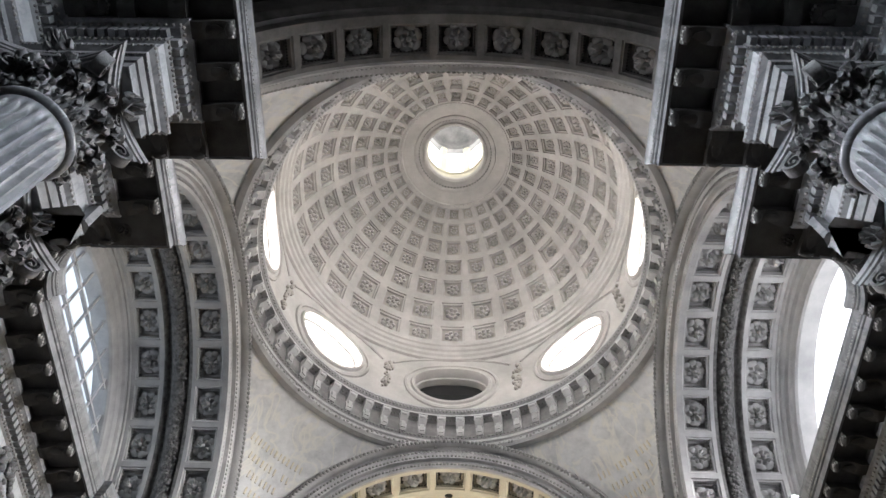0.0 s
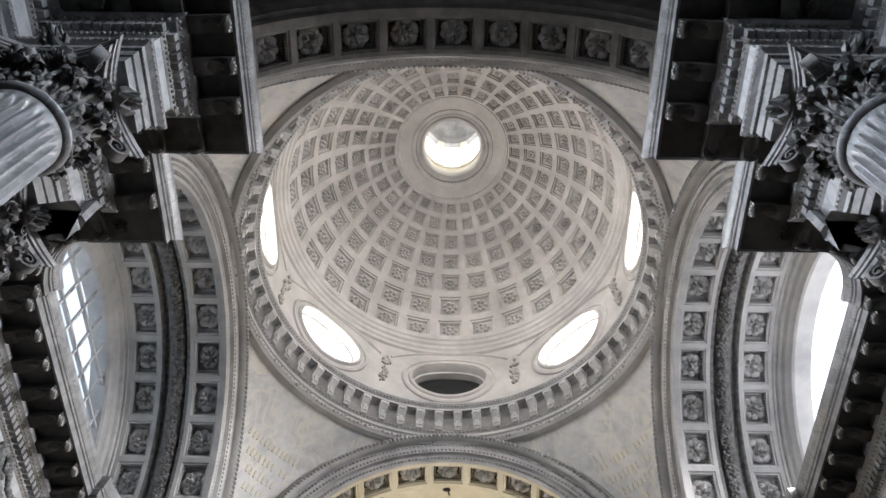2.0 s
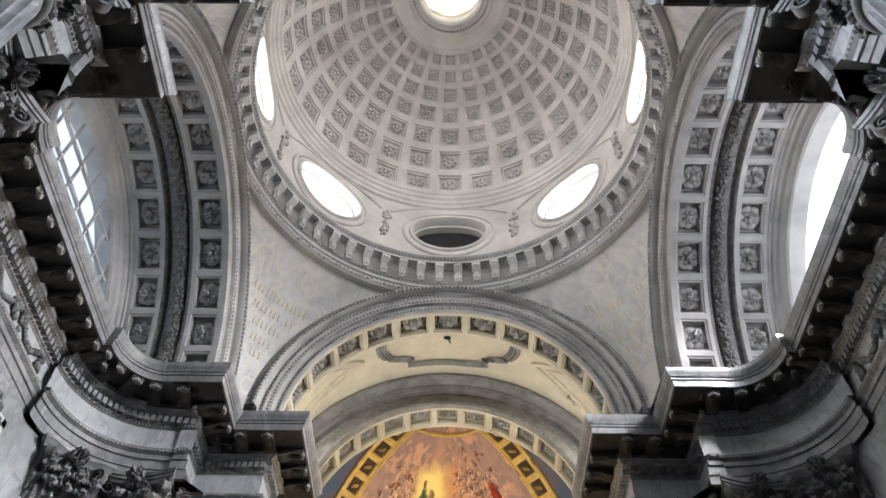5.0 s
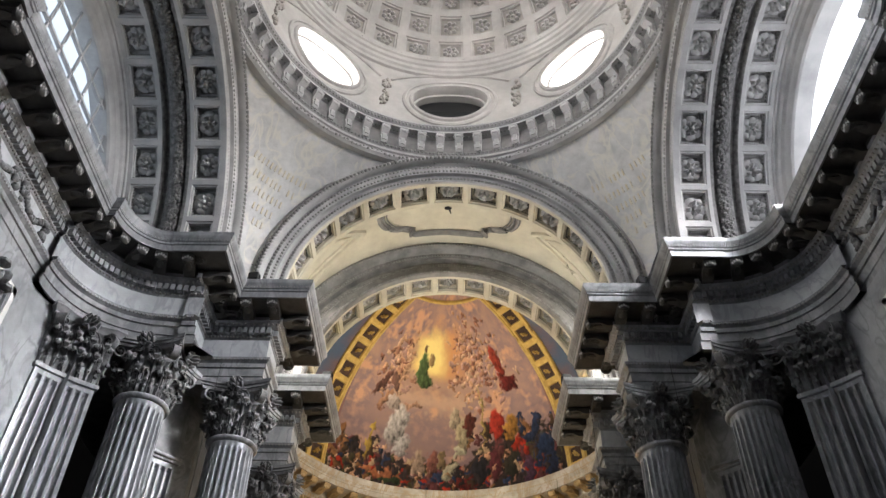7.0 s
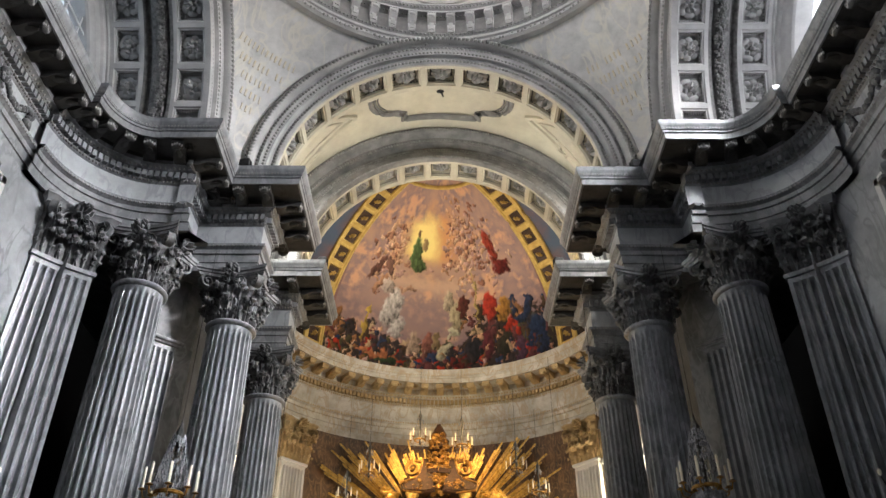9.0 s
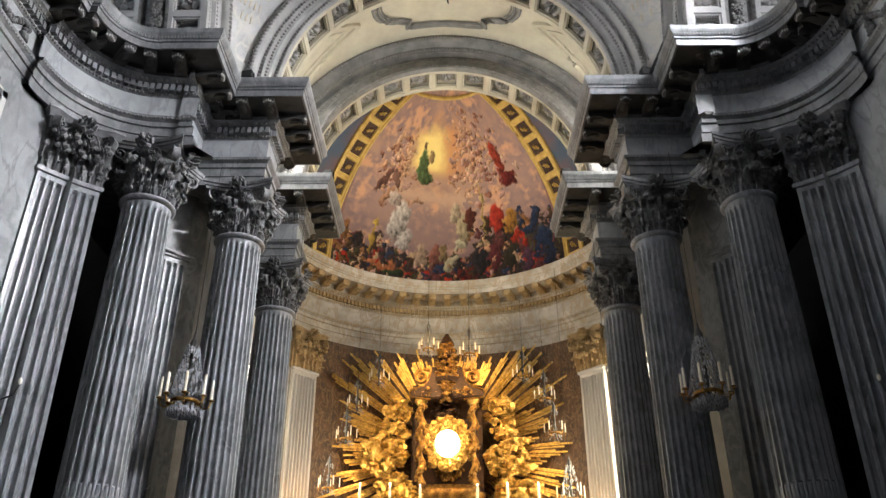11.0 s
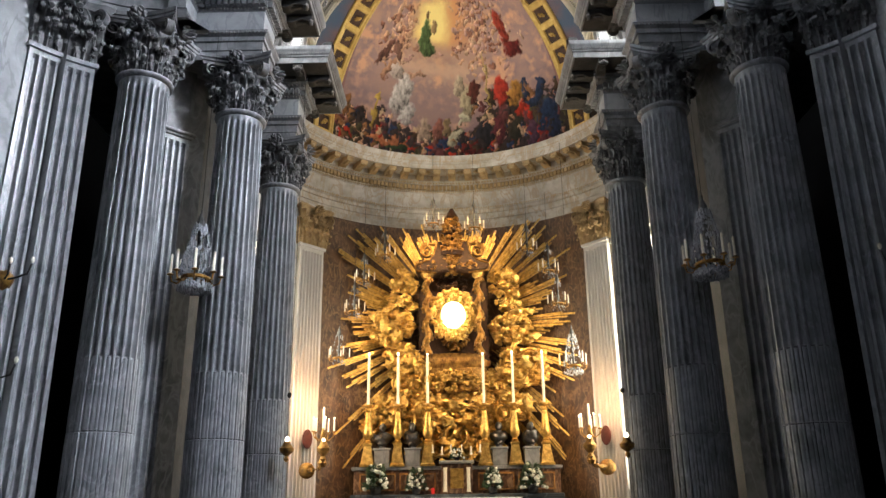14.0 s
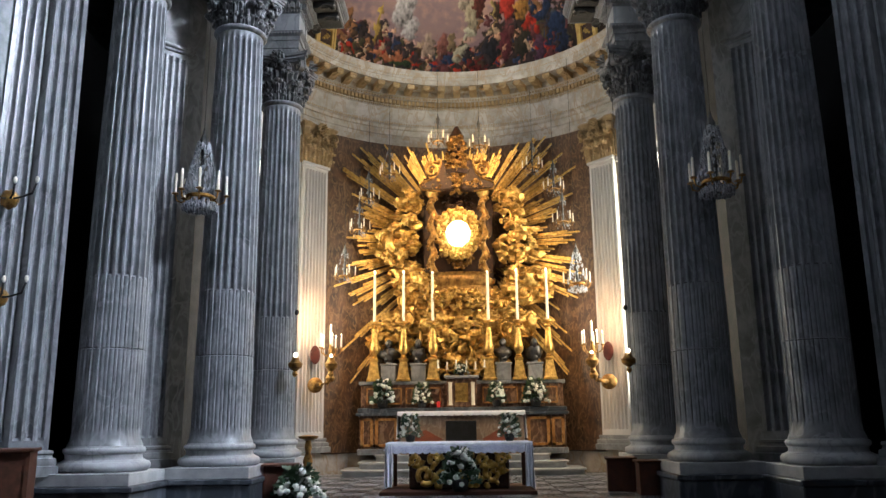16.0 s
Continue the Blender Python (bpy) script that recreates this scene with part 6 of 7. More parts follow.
def bouquet(x, y, z, w, h, seed, pot=True, n=34):
    """Leaves and white blooms heaped in a vase."""
    b = thing("flower_arrangement", "arrangement of white roses and dark green leaves", "flowers", "white flower arrangements", Matrix.Translation((x, y, z)))
    rnd = random.Random(seed)
    if pot:
        part("vase", Geo().turn([(w * 0.16, 0), (w * 0.2, 0.03), (w * 0.24, h * 0.2), (w * 0.2, h * 0.28)], 12), IRON, b, "dark vase")
    lv, bl = Geo(), Geo()
    for i in range(n * 8):
        t = rnd.random()
        a = rnd.random() * 6.283
        rr = w * 0.52 * math.sqrt(rnd.random()) * (1 - 0.55 * t)
        c = Vector((rr * math.cos(a), rr * math.sin(a) * 0.7, h * (0.15 + 0.85 * t)))
        d = Vector((math.cos(a), math.sin(a), rnd.uniform(-0.3, 0.9))).normalized() * w * 0.19
        e = d.orthogonal().normalized() * w * 0.06
        lv.add([c, c + d * 0.5 + e, c + d, c + d * 0.5 - e + Vector((0, 0, 0.01))], [(0, 1, 2), (0, 2, 3)])
    for i in range(n):
        t = rnd.random()
        a = rnd.random() * 6.283
        rr = w * 0.55 * (1 - 0.6 * t) * rnd.uniform(0.75, 1.05)
        s = w * rnd.uniform(0.066, 0.10)
        c = (rr * math.cos(a), rr * math.sin(a) * 0.75 - 0.02, h * (0.18 + 0.82 * t))
        bl.blob(c, s, s, s * 0.85, 7, 5, 0.5, i * 1.7)
        bl.blob((c[0], c[1] - s * 0.4, c[2] + s * 0.3), s * 0.6, s * 0.6, s * 0.6, 6, 4, 0.6, i)
    part("foliage", lv, LEAF, b, "dark green leaves", None)
    part("bouquet", bl, PETAL, b, "white roses", 70, kind="stuff")


for i, (x, y, z, w, h) in enumerate(((-2.1, 20.98, 2.07, 0.62, 0.72), (-1.05, 20.98, 2.07, 0.5, 0.62), (0.92, 20.98, 2.07, 0.5, 0.62), (1.95, 20.98, 2.07, 0.62, 0.72), (0.0, 21.0, 2.9, 0.34, 0.3))):
    bouquet(x, y, z, w, h, 10 + i)
bouquet(-1.0, 15.35, 1.3, 0.42, 0.5, 31)
bouquet(0.9, 15.35, 1.3, 0.42, 0.5, 32)
bouquet(-0.06, 14.55, 0.45, 0.66, 0.72, 33, n=44)
bouquet(-2.75, 13.5, 0.38, 0.75, 0.55, 34, n=40)


def candlestick(x):
    c = thing("altar_candlestick", "tall gilded candlestick with a lit white candle", "candlestick", "six altar candlesticks", Matrix.Translation((x, 21.24, 2.77)))
    b = Geo()
    rows = []
    for w, z in ((0.27, 0), (0.27, 0.05), (0.235, 0.08), (0.215, 0.16), (0.135, 0.52), (0.165, 0.56), (0.165, 0.60), (0.08, 0.64)):
        rows.append([(w * math.cos(radians(a)), w * math.sin(radians(a)), z) for a in (45, 135, 225, 315)])
    k = len(b.v)
    b.grid(rows, close_u=True)
    part("foot", b, GOLD, c, "square gilded foot", 20)
    part("stem", Geo().turn([(0.06, 0.62), (0.10, 0.66), (0.06, 0.70), (0.13, 0.80), (0.14, 0.90), (0.11, 1.0), (0.085, 1.25), (0.062, 1.42), (0.09, 1.46), (0.06, 1.49), (0.05, 1.53), (0.17, 1.57), (0.18, 1.61), (0.06, 1.64)], 14), GOLD, c, "turned gilded stem", 40)
    part("candle", Geo().turn([(0.040, 1.62), (0.036, 2.92), (0.015, 2.95)], 10), WAX, c, "tall white candle")
    part("flame", Geo().blob((0, 0, 3.0), 0.024, 0.024, 0.06, 6, 5), FLAME, c, "small flame")


for px in (-2.36, -1.56, -0.76, 0.76, 1.56, 2.38):
    candlestick(px)


def bust(x):
    """A metal bust on a small pedestal, as one plain shape."""
    p = thing("bust_pedestal", "small grey marble pedestal", "pedestal", "pedestals of the busts", Matrix.Translation((x, 21.34, 2.77)))
    part("block", Geo().box(-0.2, 0.2, -0.18, 0.18, 0, 0.42, bev=0.015).box(-0.23, 0.23, -0.2, 0.2, 0.42, 0.48, bev=0.015), GREY_L, p, "", None)
    g = Geo().turn([(0.1, 0.48), (0.08, 0.54), (0.12, 0.58)], 10)
    g.blob((0, 0, 0.74), 0.23, 0.14, 0.19, 12, 8, 0.7, x).blob((0, 0, 0.60), 0.12, 0.1, 0.12, 10, 7, 0.4, x).blob((0, -0.02, 1.02), 0.095, 0.11, 0.13, 10, 7, 0.3, x)
    ob = tagged(new("bust", g.mesh("bust", SILVER, 60)), "dark silvered bust, a plain rounded shape", "bust", "four silver busts")
    ob.matrix_world = Matrix.Translation((x, 21.34, 2.77))


for x in (-1.97, -1.16, 1.14, 1.99):
    bust(x)

# dark marble lining of the apse behind the glory
structure("apse_lining", sweep(Geo(), arc(AX, AY, APR - 0.05, 45, 135, 36), [(0.04, 0.9), (0, 0.92), (0, 9.84), (0.04, 9.86)]), BROWN, "dark red-brown marble lining of the apse", 40, "wall")

# ---- gilded glory ----
glory = thing("gilded_glory", "gilded sunburst with clouds round a backlit amber window", "sunburst")
ray_meshes = []
for v in range(4):
    g = Geo()
    rnd = random.Random(v)
    for i in range(3 + v % 2):
        o = (i - 1.3) * 0.046
        l0, l1 = rnd.uniform(0, 0.12), 1.0 - rnd.uniform(0, 0.16) - 0.08 * abs(i - 1)
        w0, w1 = 0.012, 0.024
        yy = -0.03 * (i % 2)
        rows = [[(l, yy + dy * w, o * (0.6 + 0.9 * l) + dz * w) for dy, dz in ((-1, -1), (-1, 1), (1, 1), (1, -1))] for l, w in ((l0, w0), (l1, w1), (l1 + 0.012, w1 * 0.3))]
        k = len(g.v)
        g.grid(rows, close_u=True)
    ray_meshes.append(g.mesh("ray", GOLD, 20))
rnd = random.Random(8)
for i in range(74):
    a = 360 * (i + rnd.uniform(-0.3, 0.3)) / 74
    c, s = math.cos(radians(a)), math.sin(radians(a))
    if s < -0.86:
        continue
    r1 = 3.5 / max(abs(c), 0.35) * rnd.uniform(0.72, 1.0)
    r1 = min(r1, 4.0 if s > 0 else 5.2)
    if s < 0:
        r1 = min(r1, (GZ - 2.5) / -s)
    if s > 0.72:
        r1 = min(r1, 3.1 * rnd.uniform(0.85, 1.05) / s)
    r0 = 1.35 + 0.35 * rnd.random()
    tx, tz = GX + r1 * c, GZ + r1 * s
    ty = AY + math.sqrt(APR ** 2 - tx * tx) - 0.16
    x0, z0 = GX + r0 * c, GZ + r0 * s
    y0 = AY + math.sqrt(APR ** 2 - x0 * x0) - 0.3
    d = Vector((tx - x0, ty - y0, tz - z0))
    L = d.length
    d.normalize()
    n = Vector((0, -1, 0))
    n = (n - d * n.dot(d)).normalized()
    u = d.cross(n)
    m = Matrix(((d.x * L, -n.x, u.x, x0), (d.y * L, -n.y, u.y, y0), (d.z * L, -n.z, u.z, z0), (0, 0, 0, 1)))
    part("ray", ray_meshes[i % 4], None, glory, at=m)


def cloud(name, cx, cz, rx, rz, n, seed, size, y=GY, m=None, label="gilded cloud with rounded lumps"):
    g = Geo()
    r = random.Random(seed)
    for i in range(int(n * 3.4)):
        a, q = r.random() * 6.283, math.sqrt(r.random())
        s = size * r.uniform(0.30, 0.95)
        g.blob((cx + rx * q * math.cos(a), y - r.uniform(-0.1, 0.28) * (1.1 - q), cz + rz * q * math.sin(a)), s * r.uniform(0.8, 1.5), s * 0.8, s * r.uniform(0.6, 1.1), 12, 8, 1.0, seed + i * 2.3)
    for i in range(n // 6):   # drapery-like folds
        a, q = r.random() * 6.283, math.sqrt(r.random())
        px, pz = cx + rx * q * math.cos(a), cz + rz * q * math.sin(a)
        b = r.random() * 6.283
        pts = [(px + t * size * 2.2 * math.cos(b + 1.3 * t), y - 0.22 - 0.08 * math.sin(3 * t), pz + t * size * 2.2 * math.sin(b + 1.3 * t)) for t in [k / 6 for k in range(7)]]
        g.tube(pts, size * 0.3, 6, 0.4)
    part(name, g, m or GOLD, glory, label, 60)


for k, (cx, cz, rx, rz, n, s) in enumerate(((-1.75, 6.5, 0.55, 0.75, 20, 0.2), (-1.5, 7.6, 0.35, 0.7, 14, 0.16), (-1.35, 5.4, 0.5, 0.6, 14, 0.19), (1.65, 6.6, 0.5, 0.7, 18, 0.19), (1.45, 7.7, 0.35, 0.6, 13, 0.16), (1.9, 5.45, 0.6, 0.5, 16, 0.2),
                                          (-1.3, 4.4, 0.75, 0.7, 20, 0.2), (1.3, 4.4, 0.75, 0.7, 20, 0.2), (0.0, 4.0, 1.0, 0.75, 30, 0.2), (-2.0, 4.0, 0.5, 0.5, 10, 0.2), (0, 3.3, 1.3, 0.3, 16, 0.2), (-1.0, 4.95, 0.5, 0.35, 12, 0.15), (1.0, 4.95, 0.5, 0.35, 12, 0.15))):
    cloud("cloud", cx, cz, rx, rz, n, 40 + k, s, GY - 0.05 + 0.12 * (cz < 5))
# oval of leaves round the amber pane
lw_ = Geo()
r = random.Random(77)
for i in range(120):
    a = 6.2831853 * i / 120 + r.uniform(-0.1, 0.1)
    q = r.uniform(0.40, 0.64)
    lw_.blob((GX + q * math.cos(a), GY - 0.35 - 0.1 * r.random(), GZ + q * 1.12 * math.sin(a)), 0.085, 0.06, 0.085, 7, 5, 0.7, i)
for i in range(40):
    a = 6.2831853 * i / 40
    lw_.tube([(GX + 0.33 * math.cos(a), GY - 0.36, GZ + 0.37 * math.sin(a)), (GX + 0.55 * math.cos(a), GY - 0.45, GZ + 0.63 * math.sin(a))], 0.022, 5, 0.4)
part("leaf_wreath", lw_, GOLD, glory, "gilded wreath of leaves", 60)
part("amber_pane", Geo().add([(GX + 0.34 * math.cos(6.2831853 * i / 40), GY - 0.34, GZ + 0.38 * math.sin(6.2831853 * i / 40)) for i in range(40)], [tuple(range(40))]), GLORY, glory, "glowing amber pane", None)
# shrine: twisted pillars, canopy and drum
for s in (-1, 1):
    pts = []
    g = Geo()
    rows = []
    for i in range(60):
        t = i / 59
        z = 5.75 + 2.2 * t
        ph = t * 6.2831853 * 4
        rows.append([(GX + s * 0.72 + 0.05 * math.cos(ph) + 0.10 * math.cos(6.2831853 * j / 10), GY - 0.42 + 0.05 * math.sin(ph) + 0.10 * math.sin(6.2831853 * j / 10), z) for j in range(10)])
    g.grid(rows, close_u=True)
    for i in range(34):
        t = i / 33
        ph = t * 6.2831853 * 4 + 2
        g.blob((GX + s * 0.72 + 0.14 * math.cos(ph), GY - 0.42 + 0.13 * math.sin(ph), 5.8 + 2.25 * t), 0.045, 0.045, 0.045, 6, 4)
    part("twisted_pillar", g, GOLD_D, glory, "twisted dark gold pillar", 60)
    part("pillar_cap", Geo().turn([(0.12, 7.9), (0.17, 7.98), (0.19, 8.06)], 8, Matrix.Translation((GX + s * 0.72, GY - 0.42, 0))), GOLD, glory, "", 30)
    wing = [(0.10, 8.08), (0.46, 8.02), (1.0, 8.08), (1.06, 8.2), (1.02, 8.3), (0.82, 8.36), (0.66, 8.42), (0.54, 8.56), (0.48, 8.74), (0.44, 8.98), (0.10, 9.0)]
    g = Geo()
    for y0, y1, k in ((GY - 0.52, GY, 1.0), (GY - 0.57, GY - 0.52, 0.94), (GY - 0.6, GY - 0.57, 0.84)):
        q = [(GX + s * (0.5 + (a - 0.5) * k), 8.4 + (b - 8.4) * k) for a, b in wing]
        b0 = len(g.v)
        g.grid([[(a, y, b) for a, b in q] for y in (y0, y1)], close_u=True)
        g.f += [tuple(range(b0, b0 + len(q))), tuple(range(b0 + 2 * len(q) - 1, b0 + len(q) - 1, -1))]
    part("canopy_wing", g, SHRINE, glory, "dark red-brown scrolled canopy wing", 30)
    cloud("canopy_carving", GX + s * 0.55, 8.25, 0.42, 0.16, 16, 97 + s, 0.06, GY - 0.5, GOLD_D, "small gilt carving on the canopy")
    part("canopy_rim", Geo().tube([(GX + s * a, GY - 0.6, b) for a, b in wing[1:10]], 0.03, 6), GOLD_D, glory, "thin gilded rim")
    part("canopy_scroll", scroll_geo(0.24, 0.2).mesh("canopy_scroll", GOLD_D, 50), None, glory, at=Matrix.Translation((GX + s * 0.72, GY - 0.45, 8.72)) @ Matrix.Rotation(0 if s > 0 else math.pi, 4, "Z"))
part("canopy_back", Geo().box(GX - 0.98, GX + 0.98, GY - 0.05, GY + 0.1, 5.6, 8.6), SHRINE, glory, "dark back panel of the shrine", None)
cloud("leafwork", GX, GZ - 0.1, 0.52, 0.9, 50, 95, 0.08, GY - 0.1, GOLD_D, "dense dark gold leafwork")
cloud("leafwork", GX, 7.85, 0.42, 0.4, 24, 96, 0.07, GY - 0.16, SHRINE, "dense dark leafwork")
part("canopy_top", Geo().turn([(0.40, 8.55), (0.44, 8.65), (0.22, 8.8), (0.20, 9.2), (0.30, 9.3), (0.26, 9.4), (0.30, 9.55), (0.18, 9.62), (0.22, 9.75), (0.05, 10.05)], 8, Matrix.Translation((GX, GY - 0.35, 0))), SHRINE, glory, "tiered crown of the shrine", 40)
cloud("crest", GX, 9.0, 0.30, 0.75, 44, 91, 0.075, GY - 0.55, GOLD_D, "carved gilt crest")
cloud("hanging_ornament", GX, 8.2, 0.4, 0.2, 16, 92, 0.07, GY - 0.35, GOLD_D, "carved hanging ornament")
part("urn", Geo().turn([(0.75, 4.75), (0.92, 4.8), (0.93, 5.0), (0.95, 5.35), (0.9, 5.42), (1.02, 5.5), (1.05, 5.62), (0.98, 5.66), (0.98, 5.76), (1.06, 5.8)], 40, Matrix.Translation((GX, GY + 0.1, 0)) @ Matrix.Diagonal((1, 0.32, 1, 1))), GOLD_D, glory, "round gilded base of the shrine", 40)
cloud("relief", GX, 5.05, 0.75, 0.28, 40, 93, 0.08, GY - 0.16, GOLD, "gilded relief with rounded lumps")

# ---- chandeliers and lamps ----
def chandelier(name, at, sc, arms, cord, crystals, label, group):
    c = thing(name, label, "chandelier", group, at)
    part("cord", Geo().tube([(0, 0, 1.5 * sc), (0, 0, cord)], 0.006, 4), IRON, c, "thin cord")
    part("stem", Geo().turn([(0.02, -0.1), (0.05, 0.0), (0.03, 0.2), (0.06, 0.4), (0.03, 0.8), (0.06, 1.1), (0.09, 1.25), (0.03, 1.4), (0.02, 1.5)], 8, Matrix.Scale(sc, 4)), SILVER, c, "", 40)
    part("ring", Geo().turn([(0.24, 0.08), (0.27, 0.1), (0.27, 0.14), (0.24, 0.16)], 20, Matrix.Scale(sc, 4), cap=False), GOLD_D, c, "dark gold ring")
    for i in range(arms):
        a = 360 * i / arms + 15
        m = pose(0, 0, 0, 0, 0, a)
        arm = part("arm", Geo().tube([(0.24 * sc, 0, 0.1 * sc), (0.33 * sc, 0, 0.0), (0.43 * sc, 0, 0.04 * sc), (0.46 * sc, 0, 0.16 * sc)], 0.016 * sc, 5).turn([(0.02 * sc, 0.15 * sc), (0.07 * sc, 0.17 * sc), (0.03 * sc, 0.2 * sc)], 8, Matrix.Translation((0.46 * sc, 0, 0))), GOLD_D, c, "curved arm", at=m)
        part("candle", Geo().turn([(0.026 * sc, 0.2 * sc), (0.024 * sc, 0.55 * sc), (0.008 * sc, 0.58 * sc)], 8, Matrix.Translation((0.46 * sc, 0, 0))), WAX, arm, "white candle")
    cr = Geo()
    rnd = random.Random(4)
    for i in range(crystals):
        t = rnd.random()
        a = rnd.random() * 6.283
        if t < 0.5:
            rr, z = 0.32 * (1 - 0.8 * abs(t * 2 - 0.3)), -0.12 + 0.45 * t * rnd.random()
        else:
            rr, z = 0.30 * (1 - (t - 0.5) * 1.5) + 0.03, 0.15 + 1.05 * (t - 0.5) * 2
        s = rnd.uniform(0.012, 0.026) * sc
        cr.blob((rr * sc * math.cos(a), rr * sc * math.sin(a), z * sc), s, s, s * 2.0, 4, 3)
    part("crystal_string", cr, CRYSTAL, c, "strings of crystal drops", None, kind="stuff")
    return c


BIG = chandelier("crystal_chandelier", Matrix.Translation((-4.48, 12.9, 5.40)), 0.92, 8, 5.0, 760, "dusty crystal chandelier with white candles", "crystal chandeliers")
copy_thing(BIG, Matrix.Translation((4.36, 12.7, 5.45)))
SML = chandelier("small_chandelier", Matrix.Translation((3.05, 20.0, 5.05)), 0.78, 5, 6.5, 320, "small crystal chandelier with white candles", "small chandeliers of the apse")
TINY = chandelier("branch_chandelier", Matrix.Translation((-0.55, 20.6, 9.25)), 0.62, 5, 2.4, 60, "small gilt chandelier with white candles", "branch chandeliers round the sunburst")
for x, y, z in ((0.6, 20.6, 9.1), (-1.9, 20.5, 8.3), (-2.45, 20.4, 7.55), (-2.7, 20.4, 6.7), (-3.05, 20.2, 5.4), (2.05, 20.5, 8.4), (2.6, 20.4, 7.75), (2.8, 20.3, 6.8)):
    copy_thing(TINY, Matrix.Translation((x, y, z)))


def bracket_lamp(s):
    """A gilt bracket with a ring of candles and two oil lamps beside the altar."""
    b = thing("candle_bracket", "gilded wall bracket with lit candles and a hanging oil lamp", "candelabrum", "gilded brackets beside the altar", Matrix.Translation((s * 3.52, 19.9, 2.65)))
    part("wall_boss", Geo().turn([(0.2, 0), (0.2, 0.08), (0.1, 0.16)], 14, pose(s * 0.25, 0.4, 0, 90, 0, 0)), GOLD_D, b, "round gilded boss")
    part("arm", Geo().tube([(s * 0.2, 0.3, 0), (s * 0.05, 0.05, 0), (-s * 0.12, -0.05, 0.02), (-s * 0.2, -0.05, 0.15)], 0.06, 8), GOLD_D, b, "thick gilded arm")
    part("stem", Geo().turn([(0.08, 0.05), (0.12, 0.15), (0.05, 0.3), (0.09, 0.42), (0.04, 0.6), (0.08, 0.75), (0.03, 1.0)], 10, Matrix.Translation((-s * 0.2, -0.05, 0))), GOLD_D, b, "turned stem", 40)
    for i in range(5):
        a = 72 * i
        m = Matrix.Translation((-s * 0.2, -0.05, 0.75)) @ pose(0, 0, 0, 0, 0, a)
        br_ = part("branch", Geo().tube([(0.03, 0, 0), (0.14, 0, -0.05), (0.25, 0, 0.03), (0.27, 0, 0.15)], 0.018, 5).turn([(0.05, 0.14), (0.06, 0.17)], 8, Matrix.Translation((0.27, 0, 0))), GOLD_D, b, "thin branch", at=m)
        part("candle", Geo().turn([(0.022, 0.17), (0.022, 0.42), (0.01, 0.44)], 8, Matrix.Translation((0.27, 0, 0))), WAX, br_, "white candle")
        part("flame", Geo().blob((0.27, 0, 0.48), 0.016, 0.016, 0.04, 6, 4), FLAME, br_, "small flame")
    part("middle_candle", Geo().turn([(0.03, 1.0), (0.028, 1.5), (0.01, 1.52)], 8, Matrix.Translation((-s * 0.2, -0.05, 0))), WAX, b, "tall candle")
    part("oil_lamp", Geo().turn([(0.03, 0.12), (0.08, 0.18), (0.05, 0.25), (0.15, 0.36), (0.17, 0.44), (0.1, 0.52), (0.08, 0.6)], 12, Matrix.Translation((-s * 0.26, -0.3, 0.05))), GOLD_D, b, "round oil lamp", 40)
    part("lamp_glass", Geo().blob((-s * 0.26, -0.3, 0.69), 0.04, 0.04, 0.05, 8, 6), FLAME, b, "glowing glass")
    l2 = thing("hanging_lamp", "brass oil lamp with a glowing glass on a thin cord", "lamp", "hanging brass lamps", Matrix.Translation((s * 3.46, 16.3, 2.62)))
    part("bowl", Geo().turn([(0.02, 0.0), (0.06, 0.06), (0.035, 0.12), (0.14, 0.2), (0.155, 0.27), (0.09, 0.33), (0.07, 0.4)], 14), GOLD_D, l2, "round brass bowl", 40)
    part("glass", Geo().blob((0, 0, 0.45), 0.045, 0.045, 0.055, 8, 6), FLAME, l2, "glowing glass")
    part("cord", Geo().tube([(0, 0, 0.5), (0, 0, 8.95)], 0.006, 4).blob((0, 0, 1.35), 0.05, 0.05, 0.06, 8, 6), IRON, l2, "thin cord with a knob")
    md_ = thing("oval_medallion", "small dark red oval medallion on the pilaster", "medallion", "oval medallions")
    a = radians(40.5)
    q = Vector((s * 5.05 * math.cos(a), AY + 5.05 * math.sin(a), 3.45))
    part("plaque", Geo().blob((0, 0, 0), 0.17, 0.04, 0.25, 14, 8), RED, md_, "dark red oval", 60, at=Matrix.Translation(q) @ Matrix.Rotation(math.atan2(math.sin(a), s * math.cos(a)) - math.pi / 2, 4, "Z"))


for s in (-1, 1):
    bracket_lamp(s)
rl = thing("sanctuary_lamp", "small red votive lamp on the altar ledge", "votive lamp")
part("glass", Geo().turn([(0.03, 2.07), (0.045, 2.1), (0.045, 2.2), (0.04, 2.22)], 10, Matrix.Translation((-0.62, 20.96, 0))), REDGLOW, rl, "glowing red glass")

# electric wall lights on the corner pilasters
for s in (-1, 1):
    for z in (4.9, 3.45):
        wlamp = thing("wall_sconce", "dark bronze wall sconce with bent arms and small bulbs", "sconce", "bronze wall sconces", Matrix.Translation((s * 6.55, 10.78, z)))
        part("boss", Geo().blob((0, 0, 0), 0.13, 0.09, 0.15, 10, 7, 0.4, 2), GOLD_D, wlamp, "leafy boss")
        for k in (-1, 0, 1):
            ar = part("arm", Geo().tube([(0, 0, 0), (0.12 * k - s * 0.08, -0.12, -0.02), (0.28 * k - s * 0.16, -0.2, 0.02), (0.32 * k - s * 0.18, -0.22, 0.16)], 0.016, 6), IRON, wlamp, "bent arm")
            part("bulb", Geo().blob((0.32 * k - s * 0.18, -0.22, 0.22), 0.03, 0.03, 0.05, 8, 6), WAX, ar, "small unlit bulb")

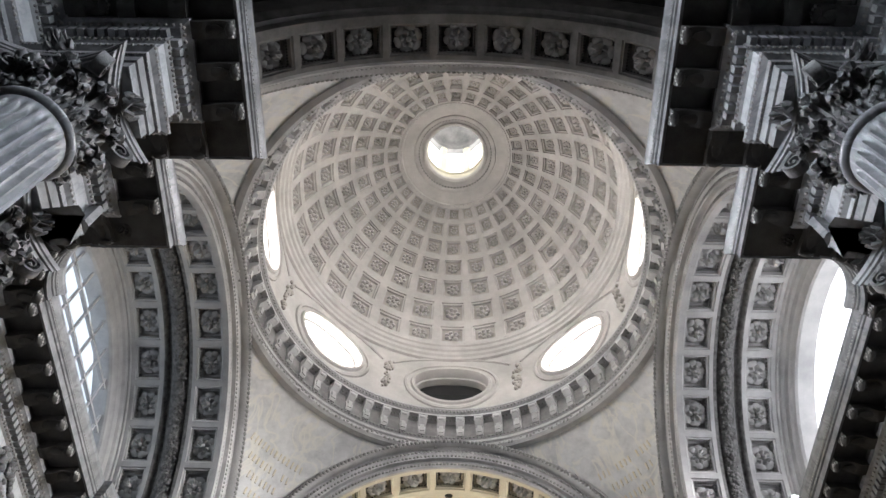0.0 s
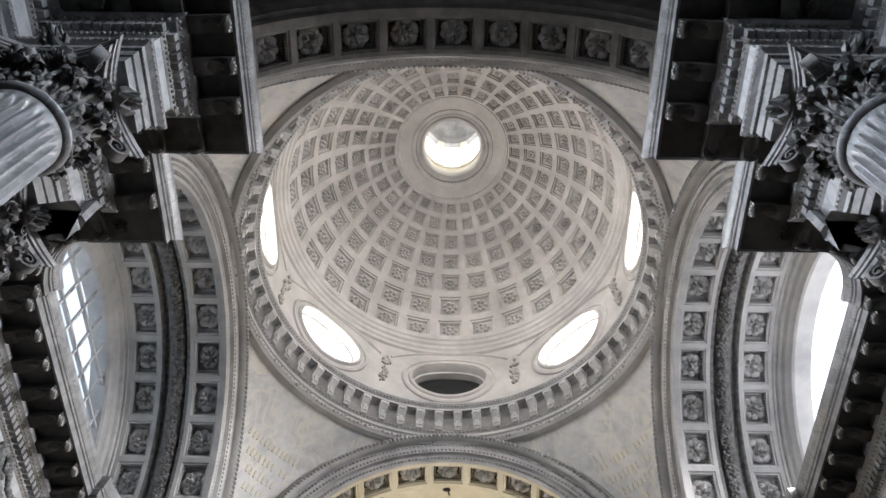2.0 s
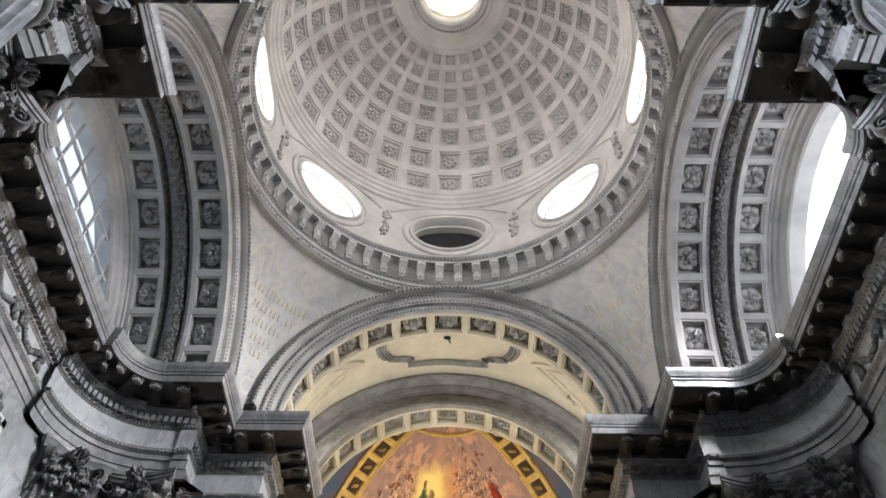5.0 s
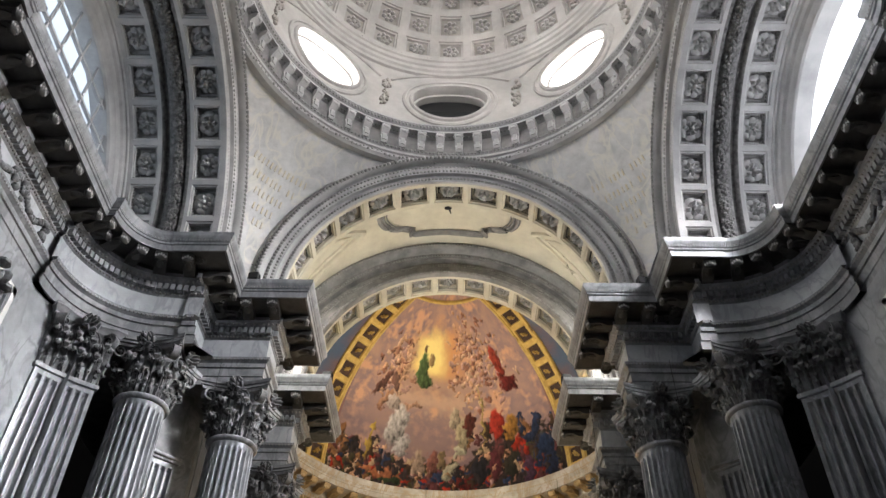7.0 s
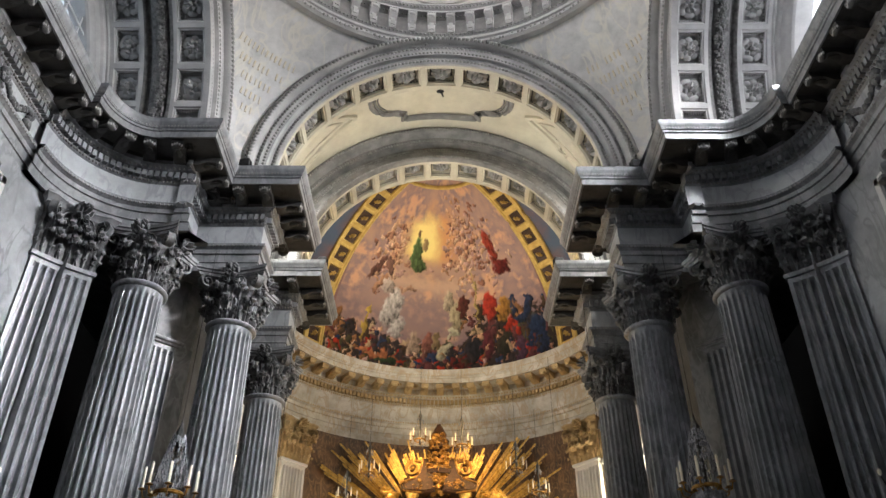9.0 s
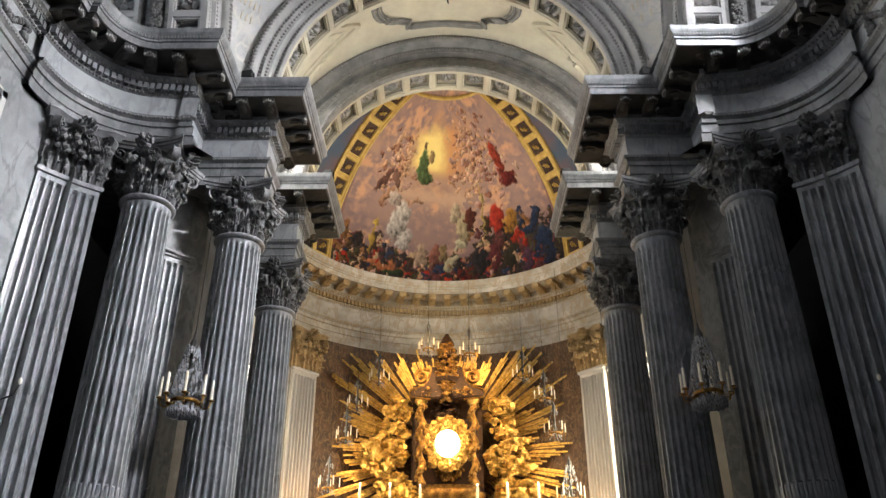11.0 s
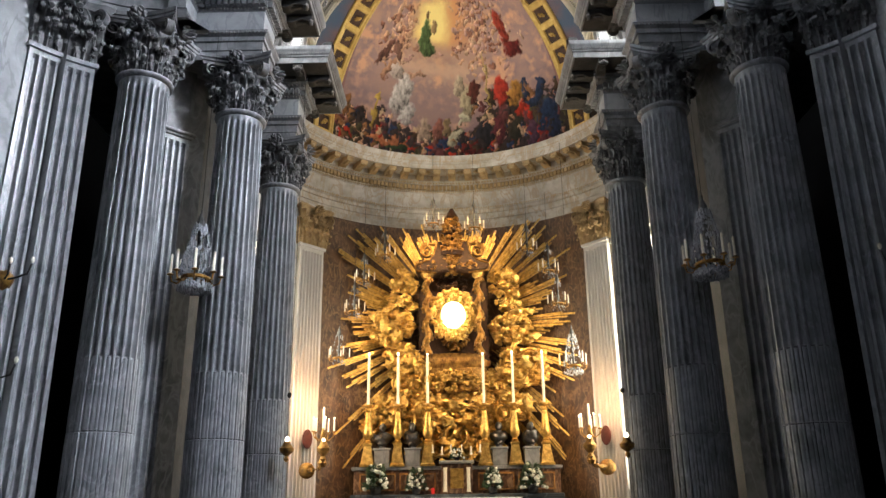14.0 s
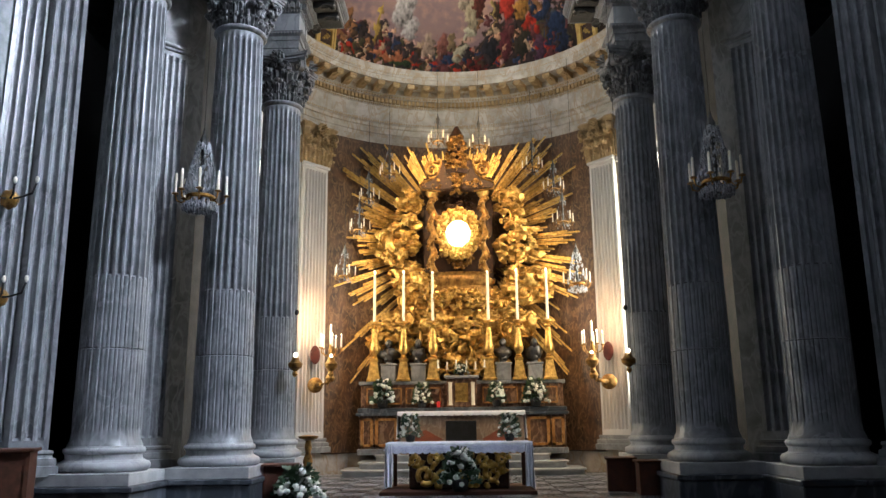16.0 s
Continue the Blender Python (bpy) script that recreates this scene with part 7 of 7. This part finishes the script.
# ---- loose furniture of the choir ----
def kneeler(x, y, w, d, h, rz):
    k = thing("kneeler", "dark stained wooden kneeler", "kneeler", "wooden kneelers", pose(x, y, 0.37, 0, 0, rz))
    part("side", Geo().box(-w / 2, -w / 2 + 0.05, -d / 2, d / 2, 0, h - 0.04), WOOD, k, "", None)
    part("side", Geo().box(w / 2 - 0.05, w / 2, -d / 2, d / 2, 0, h - 0.04), WOOD, k, "", None)
    part("front", Geo().box(-w / 2 + 0.05, w / 2 - 0.05, -d / 2 + 0.02, -d / 2 + 0.05, 0, h - 0.04), WOOD, k, "", None)
    part("top", Geo().box(-w / 2 - 0.04, w / 2 + 0.04, -d / 2 - 0.05, d / 2 + 0.05, h - 0.04, h, bev=0.008), WOOD, k, "flat top", None)


kneeler(-3.15, 13.9, 0.55, 0.5, 0.62, 10)
kneeler(2.95, 15.2, 0.5, 0.5, 0.62, -8)
kneeler(3.45, 14.3, 0.75, 0.5, 0.6, -5)
kneeler(-6.0, 10.4, 0.7, 0.6, 1.0, 20)
ps = thing("candle_stand", "tall turned gilt candle stand", "candle stand", "", Matrix.Translation((-2.95, 15.3, 0.37)))
part("foot", Geo().turn([(0.2, 0), (0.2, 0.05), (0.08, 0.12)], 12), GOLD_D, ps, "", 40)
part("stem", Geo().turn([(0.05, 0.1), (0.09, 0.25), (0.05, 0.4), (0.1, 0.6), (0.05, 0.75), (0.07, 0.85), (0.05, 1.0)], 12), GOLD_D, ps, "turned gilt stem", 40)
part("dish", Geo().turn([(0.05, 0.98), (0.18, 1.02), (0.2, 1.06), (0.08, 1.08)], 14), GOLD_D, ps, "", 40)

# flood lamps on the cornice
for x, y in ((-4.05, 12.35), (4.05, 12.35), (-2.9, 16.0), (2.9, 16.0), (-4.1, 3.7), (4.1, 3.7)):
    f = thing("flood_lamp", "small dark flood lamp on top of the cornice", "lamp", "flood lamps on the cornice", pose(x, y, 12.02, 0, 0, -10 if x < 0 else 10))
    part("housing", Geo().box(-0.11, 0.11, -0.08, 0.08, 0.06, 0.24, bev=0.012), IRON, f, "dark housing", None)
    part("bracket", Geo().box(-0.14, -0.115, -0.02, 0.02, 0, 0.18).box(0.115, 0.14, -0.02, 0.02, 0, 0.18).box(-0.14, 0.14, -0.03, 0.03, 0, 0.02), IRON, f, "", None)

# ---- choir paving ----
fc = bpy.data.objects["floor_choir"]
tile = Geo().box(-0.288, 0.288, -0.288, 0.288, -0.02, 0.014).mesh("paving_slab", FLOOR_T, None)
tile_d = Geo().box(-0.288, 0.288, -0.288, 0.288, -0.02, 0.012).mesh("paving_slab", FLOOR_D2, None)
for i in range(16):
    for j in range(18):
        x, y = -4.5 + 0.6 * i, 12.5 + 0.6 * j
        if math.hypot(x, max(0, y - AY)) > 5.0:
            continue
        part("paving_slab", tile_d if (i + j) % 2 else tile, None, fc, at=Matrix.Translation((x, y, 0.37)))
